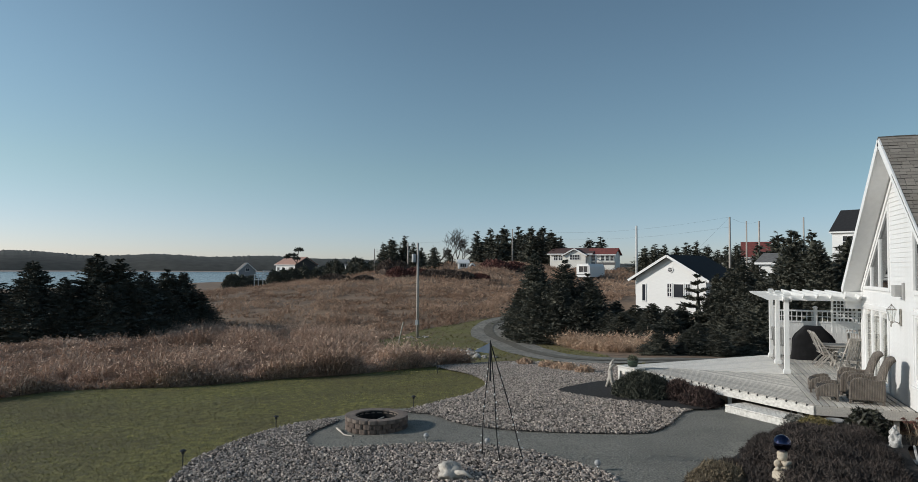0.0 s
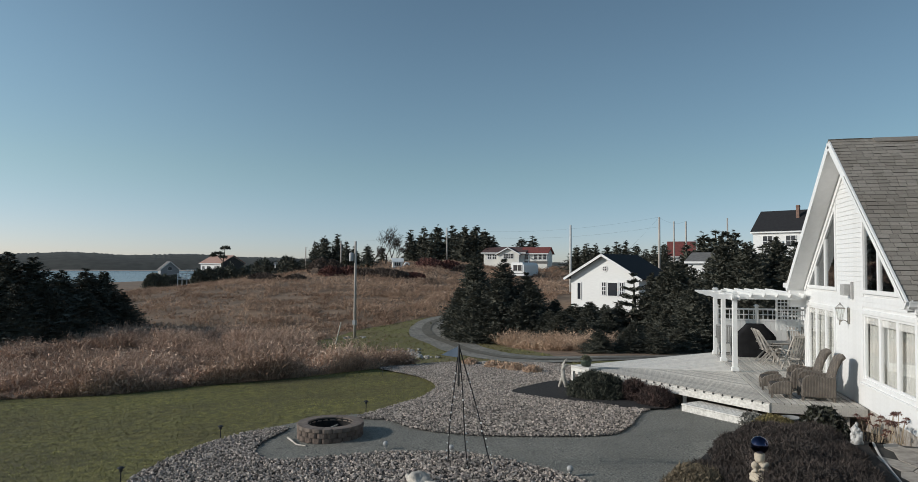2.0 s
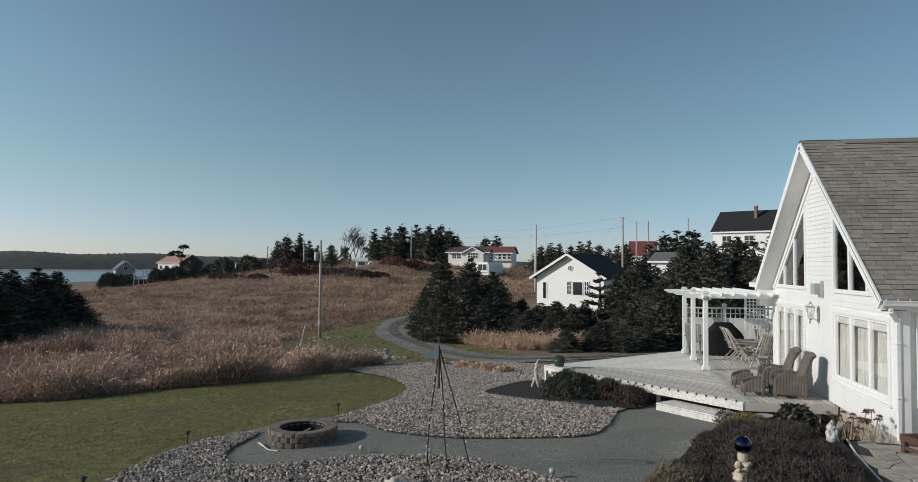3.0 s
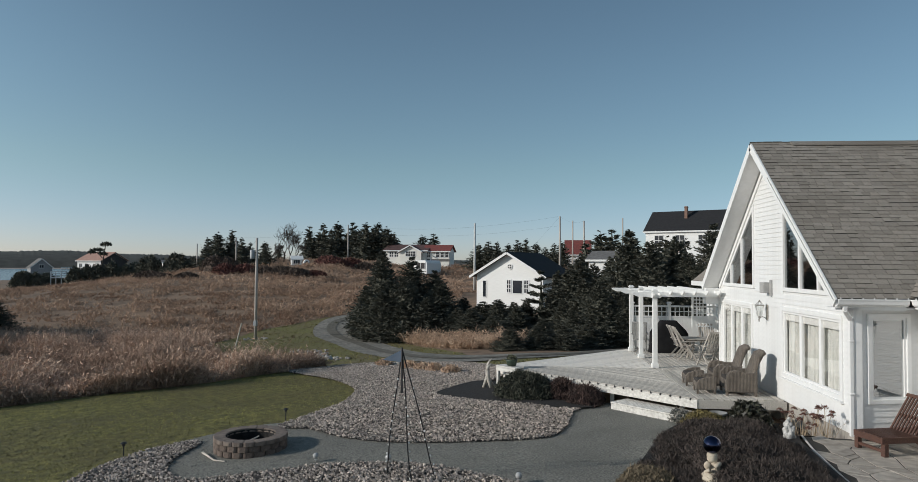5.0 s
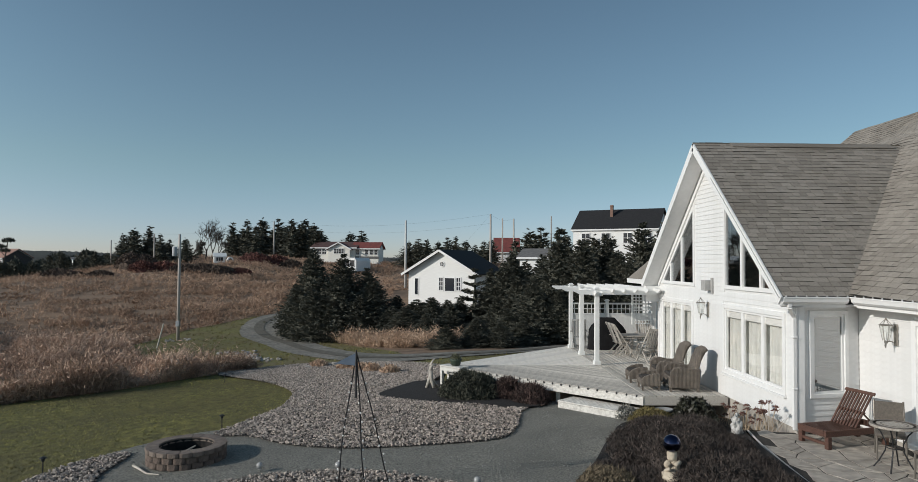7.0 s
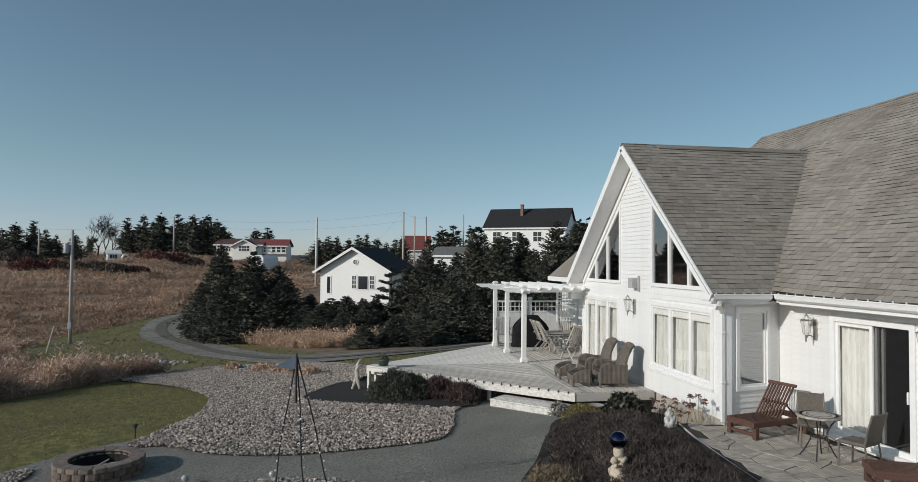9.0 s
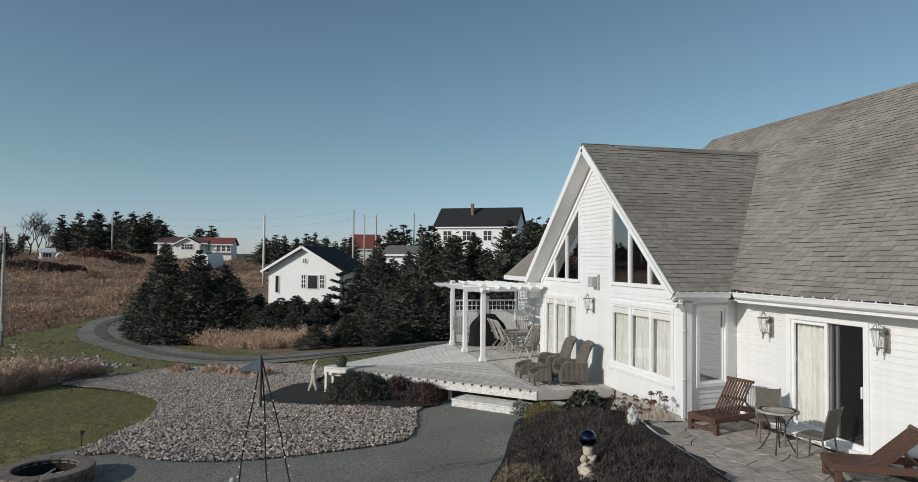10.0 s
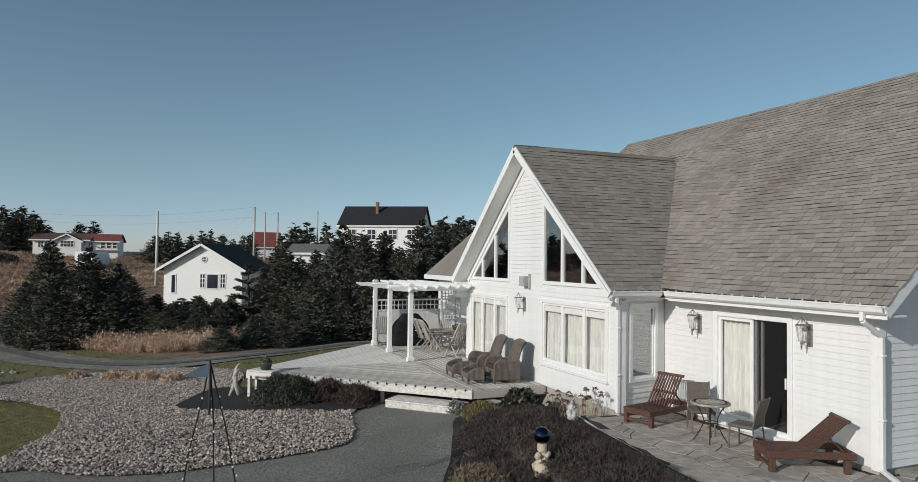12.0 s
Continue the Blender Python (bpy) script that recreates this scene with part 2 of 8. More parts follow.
GLASS = glass_mat("window_glass", (0.985, 0.985, 0.98), 0.0, 0.05)
GLASS_TINT = glass_mat("tinted_glass", (0.6, 0.64, 0.66), 0.0, 0.30)
IRON = mat("black_iron", (0.025, 0.025, 0.027), rough=0.5, bump=0.1, spec=0.4)
GROUND = mat("rough_turf", (0.25, 0.168, 0.107), (0.140, 0.095, 0.063), 1.1, 0.95, 1.0, 7, dirt=(0.285, 0.186, 0.117), dirt_scale=0.06, dirt_amount=0.6)
LAWN = mat("lawn_grass", (0.235, 0.215, 0.060), (0.105, 0.100, 0.032), 4.5, 0.9, 1.0, 30, dirt=(0.105, 0.088, 0.038), dirt_scale=0.22, dirt_amount=0.85)
VERGE_TURF = mat("verge_turf", (0.190, 0.178, 0.054), (0.112, 0.106, 0.036), 5, 0.95, 1.0, 18, dirt=(0.150, 0.115, 0.058), dirt_scale=0.35, dirt_amount=0.8)
PATH_GRIT = mat("grey_grit", (0.325, 0.315, 0.27), (0.135, 0.132, 0.115), 26, 0.95, 1.0, 60, dirt=(0.15, 0.145, 0.125), dirt_scale=0.8, dirt_amount=0.5)
DRIVE = mat("drive_gravel", (0.30, 0.28, 0.24), (0.17, 0.158, 0.136), 4, 0.95, 0.6, 40, dirt=(0.11, 0.11, 0.09), dirt_scale=0.5, dirt_amount=0.6)
SOIL = mat("dark_soil", (0.024, 0.020, 0.018), (0.013, 0.011, 0.010), 14, 0.95, 0.9, 40)
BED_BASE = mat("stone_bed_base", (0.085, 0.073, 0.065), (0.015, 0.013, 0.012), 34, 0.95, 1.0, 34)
STONE = mat("river_stone", (0.455, 0.39, 0.335), (0.29, 0.25, 0.22), 20, 0.8, 0.2, 60, spread=0.7, island=True)
MEADOW = mat("meadow_straw", (0.57, 0.40, 0.285), (0.39, 0.262, 0.182), 0.25, 0.9, spread=0.26, island=True, dirt=(0.24, 0.145, 0.095), dirt_scale=0.09, dirt_amount=0.8)
REED = mat("dry_reed", (0.66, 0.485, 0.37), (0.48, 0.335, 0.25), 0.6, 0.9, spread=0.4, island=True, dirt=(0.25, 0.150, 0.100), dirt_scale=0.14, dirt_amount=0.8)
WATER = mat("bay_water", (0.15, 0.18, 0.195), (0.10, 0.125, 0.14), 0.03, 0.25, 0.6, 0.25, spec=0.5, stretch=(1, 0.3, 1))
NEEDLE = mat("spruce_needles", (0.112, 0.112, 0.088), (0.088, 0.089, 0.070), 2.5, 0.9, spec=0.25, spread=0.2, island=True)
BARK = mat("grey_bark", (0.10, 0.085, 0.07), (0.06, 0.05, 0.042), 12, 0.95, 0.7, 40, stretch=(1, 1, 0.2))
FAR_WOOD = mat("far_forest", (0.060, 0.060, 0.050), (0.036, 0.036, 0.030), 0.08, 0.95)
POLE = mat("pole_wood", (0.50, 0.455, 0.41), (0.36, 0.325, 0.29), 6, 0.9, 0.3, 30, stretch=(1, 1, 0.1))

# ---- land ----
def smooth01(a, b, t):
    s = min(max((t - a) / (b - a), 0.0), 1.0)
    return s * s * (3 - 2 * s)


def land(x, y):
    """Height of the ground."""
    u, v = -x, -y
    z = -0.45 - 0.05 * max(v - 6, 0) - 0.055 * max(u - 4, 0)
    z = -2.45 + 0.5 * ((z + 2.45) + math.sqrt((z + 2.45) ** 2 + 0.02))
    z += 0.094 * max(0.0, min(u, 105) - 38) * (1 - smooth01(45, 110, v))
    z -= 1.0 * smooth01(-37, -27, y) * smooth01(16, 6, y) * smooth01(58, 82, u)
    z -= 0.0135 * max(0.0, min(v, 320) - 40)
    z += 0.42 * smooth01(4.2, 2.2, v) * smooth01(-1.2, 0.6, x)
    far = smooth01(18, 45, math.hypot(u - 4, v - 8))
    z += far * (0.35 * noise.noise((x * 0.05, y * 0.05, 0)) + 0.12 * noise.noise((x * 0.2, y * 0.2, 3)))
    return z


def axis_steps(near0, near1, step, far0, far1, grow=1.22):
    a = list(np.arange(near0, near1 + 1e-6, step))
    s, p = step, near1
    while p < far1:
        s *= grow
        p = min(p + s, far1)
        a.append(p)
    s, p = step, near0
    while p > far0:
        s *= grow
        p = max(p - s, far0)
        a.insert(0, p)
    return a


gx = axis_steps(-62, 16, 0.8, -2600, 2200)
gy = axis_steps(-62, 12, 0.8, -2600, 2200)
gv = np.array([(x, y, land(x, y)) for y in gy for x in gx])
nx = len(gx)
gf = np.array([(j * nx + i, j * nx + i + 1, (j + 1) * nx + i + 1, (j + 1) * nx + i) for j in range(len(gy) - 1) for i in range(nx - 1)])
tagged(new("ground", raw_mesh("ground", gv, gf, GROUND, True)), "rough brown winter meadow falling to the bay", "ground", kind="structure")


def rounded(points, k=5):
    """A closed smooth outline through a few corner points."""
    n, out = len(points), []
    for i in range(n):
        p0, p1, p2, p3 = (Vector(points[(i + j - 1) % n]) for j in range(4))
        for s in range(k):
            t = s / k
            out.append(0.5 * ((2 * p1) + (p2 - p0) * t + (2 * p0 - 5 * p1 + 4 * p2 - p3) * t * t + (3 * p1 - p0 - 3 * p2 + p3) * t ** 3))
    return out


def inside(poly, x, y):
    c, n, j = False, len(poly), len(poly) - 1
    for i in range(n):
        a, b = poly[i], poly[j]
        if (a[1] > y) != (b[1] > y) and x < (b[0] - a[0]) * (y - a[1]) / (b[1] - a[1]) + a[0]:
            c = not c
        j = i
    return c


def many_inside(poly, xy):
    """Which of many points lie inside an outline."""
    c = np.zeros(len(xy), bool)
    x, y = xy[:, 0], xy[:, 1]
    j = len(poly) - 1
    for i in range(len(poly)):
        a, b = poly[i], poly[j]
        if a[1] != b[1]:
            c ^= ((a[1] > y) != (b[1] > y)) & (x < (b[0] - a[0]) * (y - a[1]) / (b[1] - a[1]) + a[0])
        j = i
    return c


def sheet(name, outline, lift, material, label, step=0.5, height=land):
    """A thin layer that follows the ground inside an outline."""
    from mathutils.geometry import delaunay_2d_cdt
    pts = [Vector((p[0], p[1])) for p in outline]
    n = len(pts)
    xs, ys = [p.x for p in pts], [p.y for p in pts]
    grid = [Vector((x, y)) for x in np.arange(min(xs), max(xs), step) for y in np.arange(min(ys), max(ys), step) if inside(pts, x, y)]
    v, _, f, *_ = delaunay_2d_cdt(pts + grid, [(i, (i + 1) % n) for i in range(n)], [list(range(n))], 1, 1e-4)
    me = bpy.data.meshes.new(name)
    me.from_pydata([(p.x, p.y, height(p.x, p.y) + lift) for p in v], [], [tuple(q) for q in f])
    me.polygons.foreach_set("use_smooth", [True] * len(me.polygons))
    me.materials.append(material)
    bm = bmesh.new()
    bm.from_mesh(me)
    for fc in bm.faces:
        if fc.normal.z < 0:
            fc.normal_flip()
    bm.to_mesh(me)
    bm.free()
    return tagged(new(name, me), label, name.replace("_", " "), kind="structure")


LAWN_EDGE = rounded([(30, -22), (14, -26), (-2.8, -28.1), (-6.3, -23.5), (-9.1, -21.5), (-11.9, -19), (-16.4, -16.3), (-15, -13), (-9, -9.5), (-4, -8.5), (2, -10), (10, -13), (30, -14)])
sheet("lawn", LAWN_EDGE, 0.03, LAWN, "mown green lawn browning in patches", 0.6)
VERGE = rounded([(-18, -15), (-24, -21.5), (-31, -27), (-38.5, -28), (-45, -25), (-49, -21), (-44.5, -19.5), (-38, -16.5), (-30, -12), (-22, -9)])
sheet("verge", VERGE, 0.03, VERGE_TURF, "short green verge round the utility pole", 1.0)
DRIVE_NEAR = [(-23.2, 12), (-23.9, 5), (-24.4, 0.6), (-20.9, -3.9), (-18.8, -6.8), (-18.4, -9.5), (-20.5, -12.0), (-27.0, -15.8), (-32.8, -18.8), (-38.0, -21.8), (-43, -23.2), (-47.5, -22.6), (-51, -19.0), (-54, -14)]
DRIVE_FAR = [(-26.6, 12), (-27.2, 5), (-27.3, 0.6), (-23.7, -3.5), (-22.2, -6.6), (-22.7, -9.4), (-25.6, -11.8), (-30.2, -13.9), (-35.0, -16.3), (-39.6, -19.0), (-43.4, -20.4), (-46.0, -19.8), (-48.2, -16.8), (-50.5, -12.5)]
DRIVE_EDGE = rounded(DRIVE_NEAR + DRIVE_FAR[::-1])
sheet("driveway", DRIVE_EDGE, 0.06, DRIVE, "curved grey gravel driveway", 1.0)
mid = [(Vector(a) + Vector(b)) / 2 for a, b in zip(DRIVE_NEAR, DRIVE_FAR)]
side = [(mid[min(i + 1, len(mid) - 1)] - mid[max(i - 1, 0)]).orthogonal().normalized() * 0.4 for i in range(len(mid))]
CROWN = mat("drive_crown", (0.155, 0.142, 0.112), (0.10, 0.092, 0.075), 5, 0.95, 0.8, 30)
sheet("drive_crown", rounded([p + s for p, s in zip(mid, side)] + [p - s for p, s in zip(mid[::-1], side[::-1])]), 0.085, CROWN, "darker grassy strip between the wheel tracks", 0.5)
BED_LOW = rounded([(-1.0, -13.5), (-0.3, -14.4), (1.9, -14.8), (4.2, -14.2), (7.5, -12), (9, -8.5), (6.5, -6.3), (3.2, -5.9), (2.0, -6.9), (1.2, -8.2), (1.0, -9.4), (1.2, -10.5), (1.6, -11.5), (1.8, -12.6), (0.8, -13.35)])
BED_UP = rounded([(-2.2, -12.2), (-3.4, -11.8), (-5.0, -11.4), (-7.2, -11.5), (-8.9, -11.9), (-11.8, -13.4), (-14.2, -15.3), (-16.0, -16.5), (-17.4, -15.4), (-18.8, -13.6), (-18.3, -11.4), (-17.6, -9.0), (-15.2, -7.0), (-12.4, -6.6), (-9.8, -7.2), (-6.7, -7.4), (-4.0, -4.9),
                  (-3.1, -5.0), (-1.5, -5.3), (-0.6, -5.8), (-0.4, -7.0), (-0.4, -8.4), (-0.6, -9.4), (-1.1, -10.4), (-1.9, -11.3)])
PATH_EDGE = rounded([(-0.6, -14.2), (2.4, -14.0), (2.8, -12.6), (2.3, -11), (1.9, -9.5), (2.1, -8), (3.2, -6.2), (3.6, -4.5), (1.0, -3.2), (-1.5, -1.7), (-4.2, -3.0), (-4.8, -4.6), (-3.6, -5.8), (-1.4, -6.2), (-1.2, -8.5), (-2.4, -11), (-2.6, -12.6)])
sheet("gravel_path", PATH_EDGE, 0.065, PATH_GRIT, "blue-grey crusher dust path", 0.4)
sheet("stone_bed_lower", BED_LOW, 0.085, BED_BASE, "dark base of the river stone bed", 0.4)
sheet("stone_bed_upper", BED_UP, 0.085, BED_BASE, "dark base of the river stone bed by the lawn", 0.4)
GARDEN = rounded([(-8.2, -8.4), (-6.8, -8.8), (-5.8, -8.25), (-5.05, -7.45), (-4.25, -6.35), (-3.6, -5.2), (-4.0, -4.2), (-6, -4), (-8.5, -6.0), (-9.6, -7.5), (-9.2, -8.0)])
DECK_VERGE = rounded([(-12.4, 8), (-12.4, -1), (-12.6, -2.4), (-10.6, -4.6), (-8.6, -6.4), (-10.6, -6.9), (-14.4, -6.6), (-17.4, -8.4), (-18.4, -7.2), (-20.4, -4.1), (-23.8, 0.2), (-23.4, 8)])
sheet("deck_verge", DECK_VERGE, 0.035, VERGE_TURF, "rough browning grass between the deck and the driveway", 0.8)
sheet("garden_bed", GARDEN, 0.12, SOIL, "dark mulched garden bed beside the deck", 0.4)
SHRUB_BED = rounded([(-2.2, -2.5), (-0.6, -3.4), (1.0, -4.1), (2.4, -4.8), (4.2, -5.3), (6.0, -4), (6.4, -2.0), (4.2, -1.56), (2.3, -1.32), (0.5, -1.02), (-0.3, -0.3), (-2.4, -0.1)])
sheet("shrub_bed", SHRUB_BED, 0.09, SOIL, "dark mulched bed of low shrubs beside the patio", 0.3)

# the bay and the wooded shore beyond it
wv = np.array([(-2500, -2600, -5.0), (1500, -2600, -5.0), (1500, -150, -5.0), (-2500, -150, -5.0)], float)
tagged(new("water", raw_mesh("water", wv, np.array([(0, 1, 2, 3)]), WATER)), "pale blue water of the bay", "water", kind="structure")


def wooded_ridge(name, d0, a0, a1, height, label, seed, wob=0.25, base=-5.2, material=FAR_WOOD):
    """A low ridge far away, its skyline broken by tree tops."""
    n = 900
    top, vv, ff = [], [], []
    for i in range(n + 1):
        a = radians(a0 + (a1 - a0) * i / n)
        d = d0 * (1 + 0.05 * noise.noise((i * 0.01, seed, 0)))
        e = (0.3 + 0.7 * smooth01(0, 0.5, i / n)) * smooth01(1.0, 0.85, i / n)
        tips = 0.05 * height * abs(noise.noise((i * 0.8, seed, 2))) + 0.035 * height * rng.random()
        h = height * (0.75 + wob * noise.noise((i * 0.012, seed, 1))) * (0.25 + 0.75 * e)
        ex, ey = -math.sin(a), math.cos(a)
        for k, (dd, hh) in enumerate(((0, 0.0), (40, 0.45), (110, 0.8), (220, 1.0), (500, 0.6))):
            vv.append((14 + ex * (d + dd), -6 + ey * (d + dd), base + h * hh + (tips if k == 3 else 0)))
        if i:
            b = (i - 1) * 5
            for k in range(4):
                ff.append((b + k, b + 5 + k, b + 6 + k, b + k + 1))
    return tagged(new(name, raw_mesh(name, np.array(vv), np.array(ff), material, True)), label, "far woods", kind="structure")


wooded_ridge("backdrop", 1000, 100, 172, 36, "dark wooded shore across the bay", 2)
BEACH = mat("pale_beach", (0.36, 0.30, 0.26), (0.26, 0.21, 0.18), 0.05, 0.95)
wooded_ridge("backdrop_beach", 955, 100, 172, 3.2, "pale pinkish strip of beach below the wooded shore", 2, material=BEACH)
wooded_ridge("backdrop_hill", 420, 20, 114, 12, "dark line of far conifer woods", 9, base=-1.0)

# ---- house ----
AX, AZ = -3.61, 6.44            # gable ridge
SL = 0.843                      # roof slope
EAVE_X, EAVE_Z = 0.79, 2.73
WALL_R, WALL_L = 0.55, -7.77    # gable wall corners
MY = 1.4                        # main wall plane
MX0, MX1 = 0.27, 5.36
RIDGE_Y, RIDGE_Z = 6.95, 7.78
MEAVE_Y = 0.95
ROOF_X0, ROOF_X1 = -8.66, 5.81
THICK = 0.14

house = thing("house", "white clapboard house with grey shingle roofs and a glazed gable", "house", (AX, 0, 0))
house.matrix_basis = Matrix.Identity(4)


def under(x):
    """Underside of the gable roof at x."""
    return AZ - THICK * 1.3 - SL * abs(x - AX)


# openings as x0, x1, z0, z1
DOOR_L = (-7.50, -4.82, 0.20, 2.30)
WIN_R = (-2.87, 0.12, 0.68, 2.34)
PDOOR = (1.84, 3.75, 0.17, 2.35)
TRI_R = [(-2.80, 2.72), (-0.04, 2.72), (-2.80, 4.97)]
TRI_L = [(-7.46, 2.72), (-4.70, 2.72), (-4.70, 4.97)]


def wall_strip(geo, x0, x1, y0, y1, z0, z1):
    if x1 - x0 > 0.01 and z1 - z0 > 0.01:
        geo.box(x0, x1, y0, y1, z0, z1)


gable_wall = part("gable_wall", Geo().box(WALL_L, DOOR_L[0], 0, 0.16, 0.1, 2.72), WHITE, house)
for g in (Geo().box(DOOR_L[1], WIN_R[0], 0, 0.16, 0.1, 2.72), Geo().box(WIN_R[1], WALL_R, 0, 0.16, 0.1, 2.72),
          Geo().box(DOOR_L[0], DOOR_L[1], 0, 0.16, DOOR_L[3], 2.72), Geo().box(WIN_R[0], WIN_R[1], 0, 0.16, WIN_R[3], 2.72), Geo().box(WIN_R[0], WIN_R[1], 0, 0.16, 0.1, WIN_R[2]),
          Geo().box(DOOR_L[0], DOOR_L[1], 0, 0.16, 0.0, DOOR_L[2]),
          Geo().prism([(-4.70, 2.72), (-2.80, 2.72), (-2.80, under(-2.80)), (AX, under(AX)), (-4.70, under(-4.70))], 0, 0.16),
          Geo().prism([(-2.80, 4.97), (-0.04, 2.72), (WALL_R, 2.72), (WALL_R, under(WALL_R)), (-2.80, under(-2.80))], 0, 0.16),
          Geo().prism([(-4.70, 4.97), (-4.70, under(-4.70)), (WALL_L, under(WALL_L)), (WALL_L, 2.72), (-7.46, 2.72)], 0, 0.16)):
    part("gable_wall", g, WHITE, house)
main_wall = part("main_wall", Geo().box(MX0, PDOOR[0], MY, MY + 0.16, 0.1, 2.75).box(PDOOR[1], MX1, MY, MY + 0.16, 0.1, 2.75).box(PDOOR[0], PDOOR[1], MY, MY + 0.16, PDOOR[3], 2.75)
                 .box(PDOOR[0], PDOOR[1], MY, MY + 0.16, 0.0, PDOOR[2]), WHITE, house)
# angled return wall with the narrow window
RET0, RET1 = Vector((WALL_R, 0.0, 0)), Vector((MX0, MY, 0))
RLEN = (RET1 - RET0).length
RET_M = Matrix.Translation(RET0) @ Matrix.Rotation(math.atan2(RET1.y - RET0.y, RET1.x - RET0.x), 4, 'Z')
NARROW = (0.24, 1.14, 0.70, 2.42)
rw = Geo()
for a in ((0.0, NARROW[0], 0.1, 2.75), (NARROW[1], RLEN, 0.1, 2.75), (NARROW[0], NARROW[1], 0.1, NARROW[2]), (NARROW[0], NARROW[1], NARROW[3], 2.75)):
    rw.box(a[0], a[1], 0.0, 0.14, a[2], a[3], RET_M)
return_wall = part("return_wall", rw, WHITE, house)
end_wall = part("end_wall", Geo().prism([(MY + 0.17, 0.1), (MY + 0.17, 2.85), (RIDGE_Y, RIDGE_Z - 0.35), (12.4, 2.85), (12.4, 0.1)], MX1 - 0.16, MX1 - 0.002, "yz"), WHITE, house)
part("rear_wall", Geo().box(ROOF_X0 + 0.4, MX1 - 0.17, 12.2, 12.4, 0.1, 2.75).box(WALL_L, WALL_L + 0.16, 0.17, 2.6, 0.1, 2.72)
     .prism([(MY + 0.17, 0.1), (MY + 0.17, 2.85), (RIDGE_Y, RIDGE_Z - 0.35), (12.19, 2.85), (12.19, 0.1)], ROOF_X0 + 0.4, ROOF_X0 + 0.55, "yz").box(ROOF_X0 + 0.56, WALL_L - 0.01, MY, MY + 0.16, 0.1, 2.75), WHITE, house)
part("foundation", Geo().box(WALL_L + 0.03, WALL_R - 0.03, 0.03, 0.2, -0.7, 0.1).box(MX0, MX1 - 0.03, MY + 0.03, MY + 0.2, -0.7, 0.1)
     .box(0, RLEN, 0.03, 0.15, -0.7, 0.1, RET_M).box(MX1 - 0.2, MX1 - 0.03, MY + 0.21, 12.3, -0.7, 0.1), CONCRETE, house, "pale concrete foundation")
part("floor_slab", Geo().box(WALL_L + 0.17, WALL_R - 0.2, 0.2, 12.1, 0.0, 0.12).box(WALL_R - 0.19, MX1 - 0.2, MY + 0.2, 12.1, 0.0, 0.12), DARK, house)
part("inner_wall", Geo().box(WALL_L + 0.2, WALL_R - 0.3, 5.2, 5.3, 0.13, 5.2).box(WALL_R - 0.28, MX1 - 0.3, 5.2, 5.3, 0.13, 2.6), DARK, house)
part("inner_ceiling", Geo().box(WALL_R - 0.28, MX1 - 0.2, MY + 0.2, 5.19, 2.62, 2.7), DARK, house)


# roofs: decks under the shingles
def slab(name, corners, parent, material, t=THICK, label=""):
    c = [Vector(p) for p in corners]
    nrm = (c[1] - c[0]).cross(c[-1] - c[0]).normalized()
    if nrm.z < 0:
        nrm = -nrm
    g = Geo()
    k = len(c)
    g.add([p for p in c] + [p - nrm * t for p in c], [tuple(range(k)), tuple(range(2 * k - 1, k - 1, -1))] + [(i, (i + 1) % k, k + (i + 1) % k, k + i) for i in range(k)])
    return part(name, g, material, parent, label)


def main_z(y):
    return EAVE_Z + (y - MEAVE_Y) * (RIDGE_Z - EAVE_Z) / (RIDGE_Y - MEAVE_Y)


VAL_Y = MEAVE_Y + (AZ - EAVE_Z) / (RIDGE_Z - EAVE_Z) * (RIDGE_Y - MEAVE_Y)
FY = -0.45
gable_roof = slab("gable_roof", [(EAVE_X, FY, EAVE_Z), (EAVE_X, MEAVE_Y, EAVE_Z), (AX, VAL_Y, AZ), (AX, FY, AZ)], house, FELT)
gable_roof_left = slab("gable_roof_left", [(2 * AX - EAVE_X, FY, EAVE_Z), (2 * AX - EAVE_X, MEAVE_Y, EAVE_Z), (AX, VAL_Y, AZ), (AX, FY, AZ)], house, FELT)
main_roof = slab("main_roof", [(EAVE_X, MEAVE_Y, EAVE_Z), (ROOF_X1, MEAVE_Y, EAVE_Z), (ROOF_X1, RIDGE_Y, RIDGE_Z), (ROOF_X0, RIDGE_Y, RIDGE_Z), (ROOF_X0, MEAVE_Y, EAVE_Z), (2 * AX - EAVE_X, MEAVE_Y, EAVE_Z), (AX, VAL_Y, AZ)], house, FELT)
slab("rear_roof", [(ROOF_X0, RIDGE_Y, RIDGE_Z), (ROOF_X1, RIDGE_Y, RIDGE_Z), (ROOF_X1, 12.9, EAVE_Z), (ROOF_X0, 12.9, EAVE_Z)], house, SHINGLE_JOINED)
WING_X = -14.6
slab("wing_roof", [(WING_X, MEAVE_Y, EAVE_Z), (ROOF_X0 + 0.1, MEAVE_Y, EAVE_Z), (ROOF_X0 + 0.1, 4.4, main_z(4.4)), (WING_X, 4.4, main_z(4.4))], house, SHINGLE_JOINED)
part("wing_wall", Geo().box(WING_X + 0.4, ROOF_X0 + 0.38, MY, MY + 0.15, -1.4, 2.75).prism([(MY + 0.16, -1.4), (MY + 0.16, 2.75), (4.4, main_z(4.4) - 0.3), (8, 2.75), (8, -1.4)], WING_X + 0.4, WING_X + 0.55, "yz"), WHITE, house)
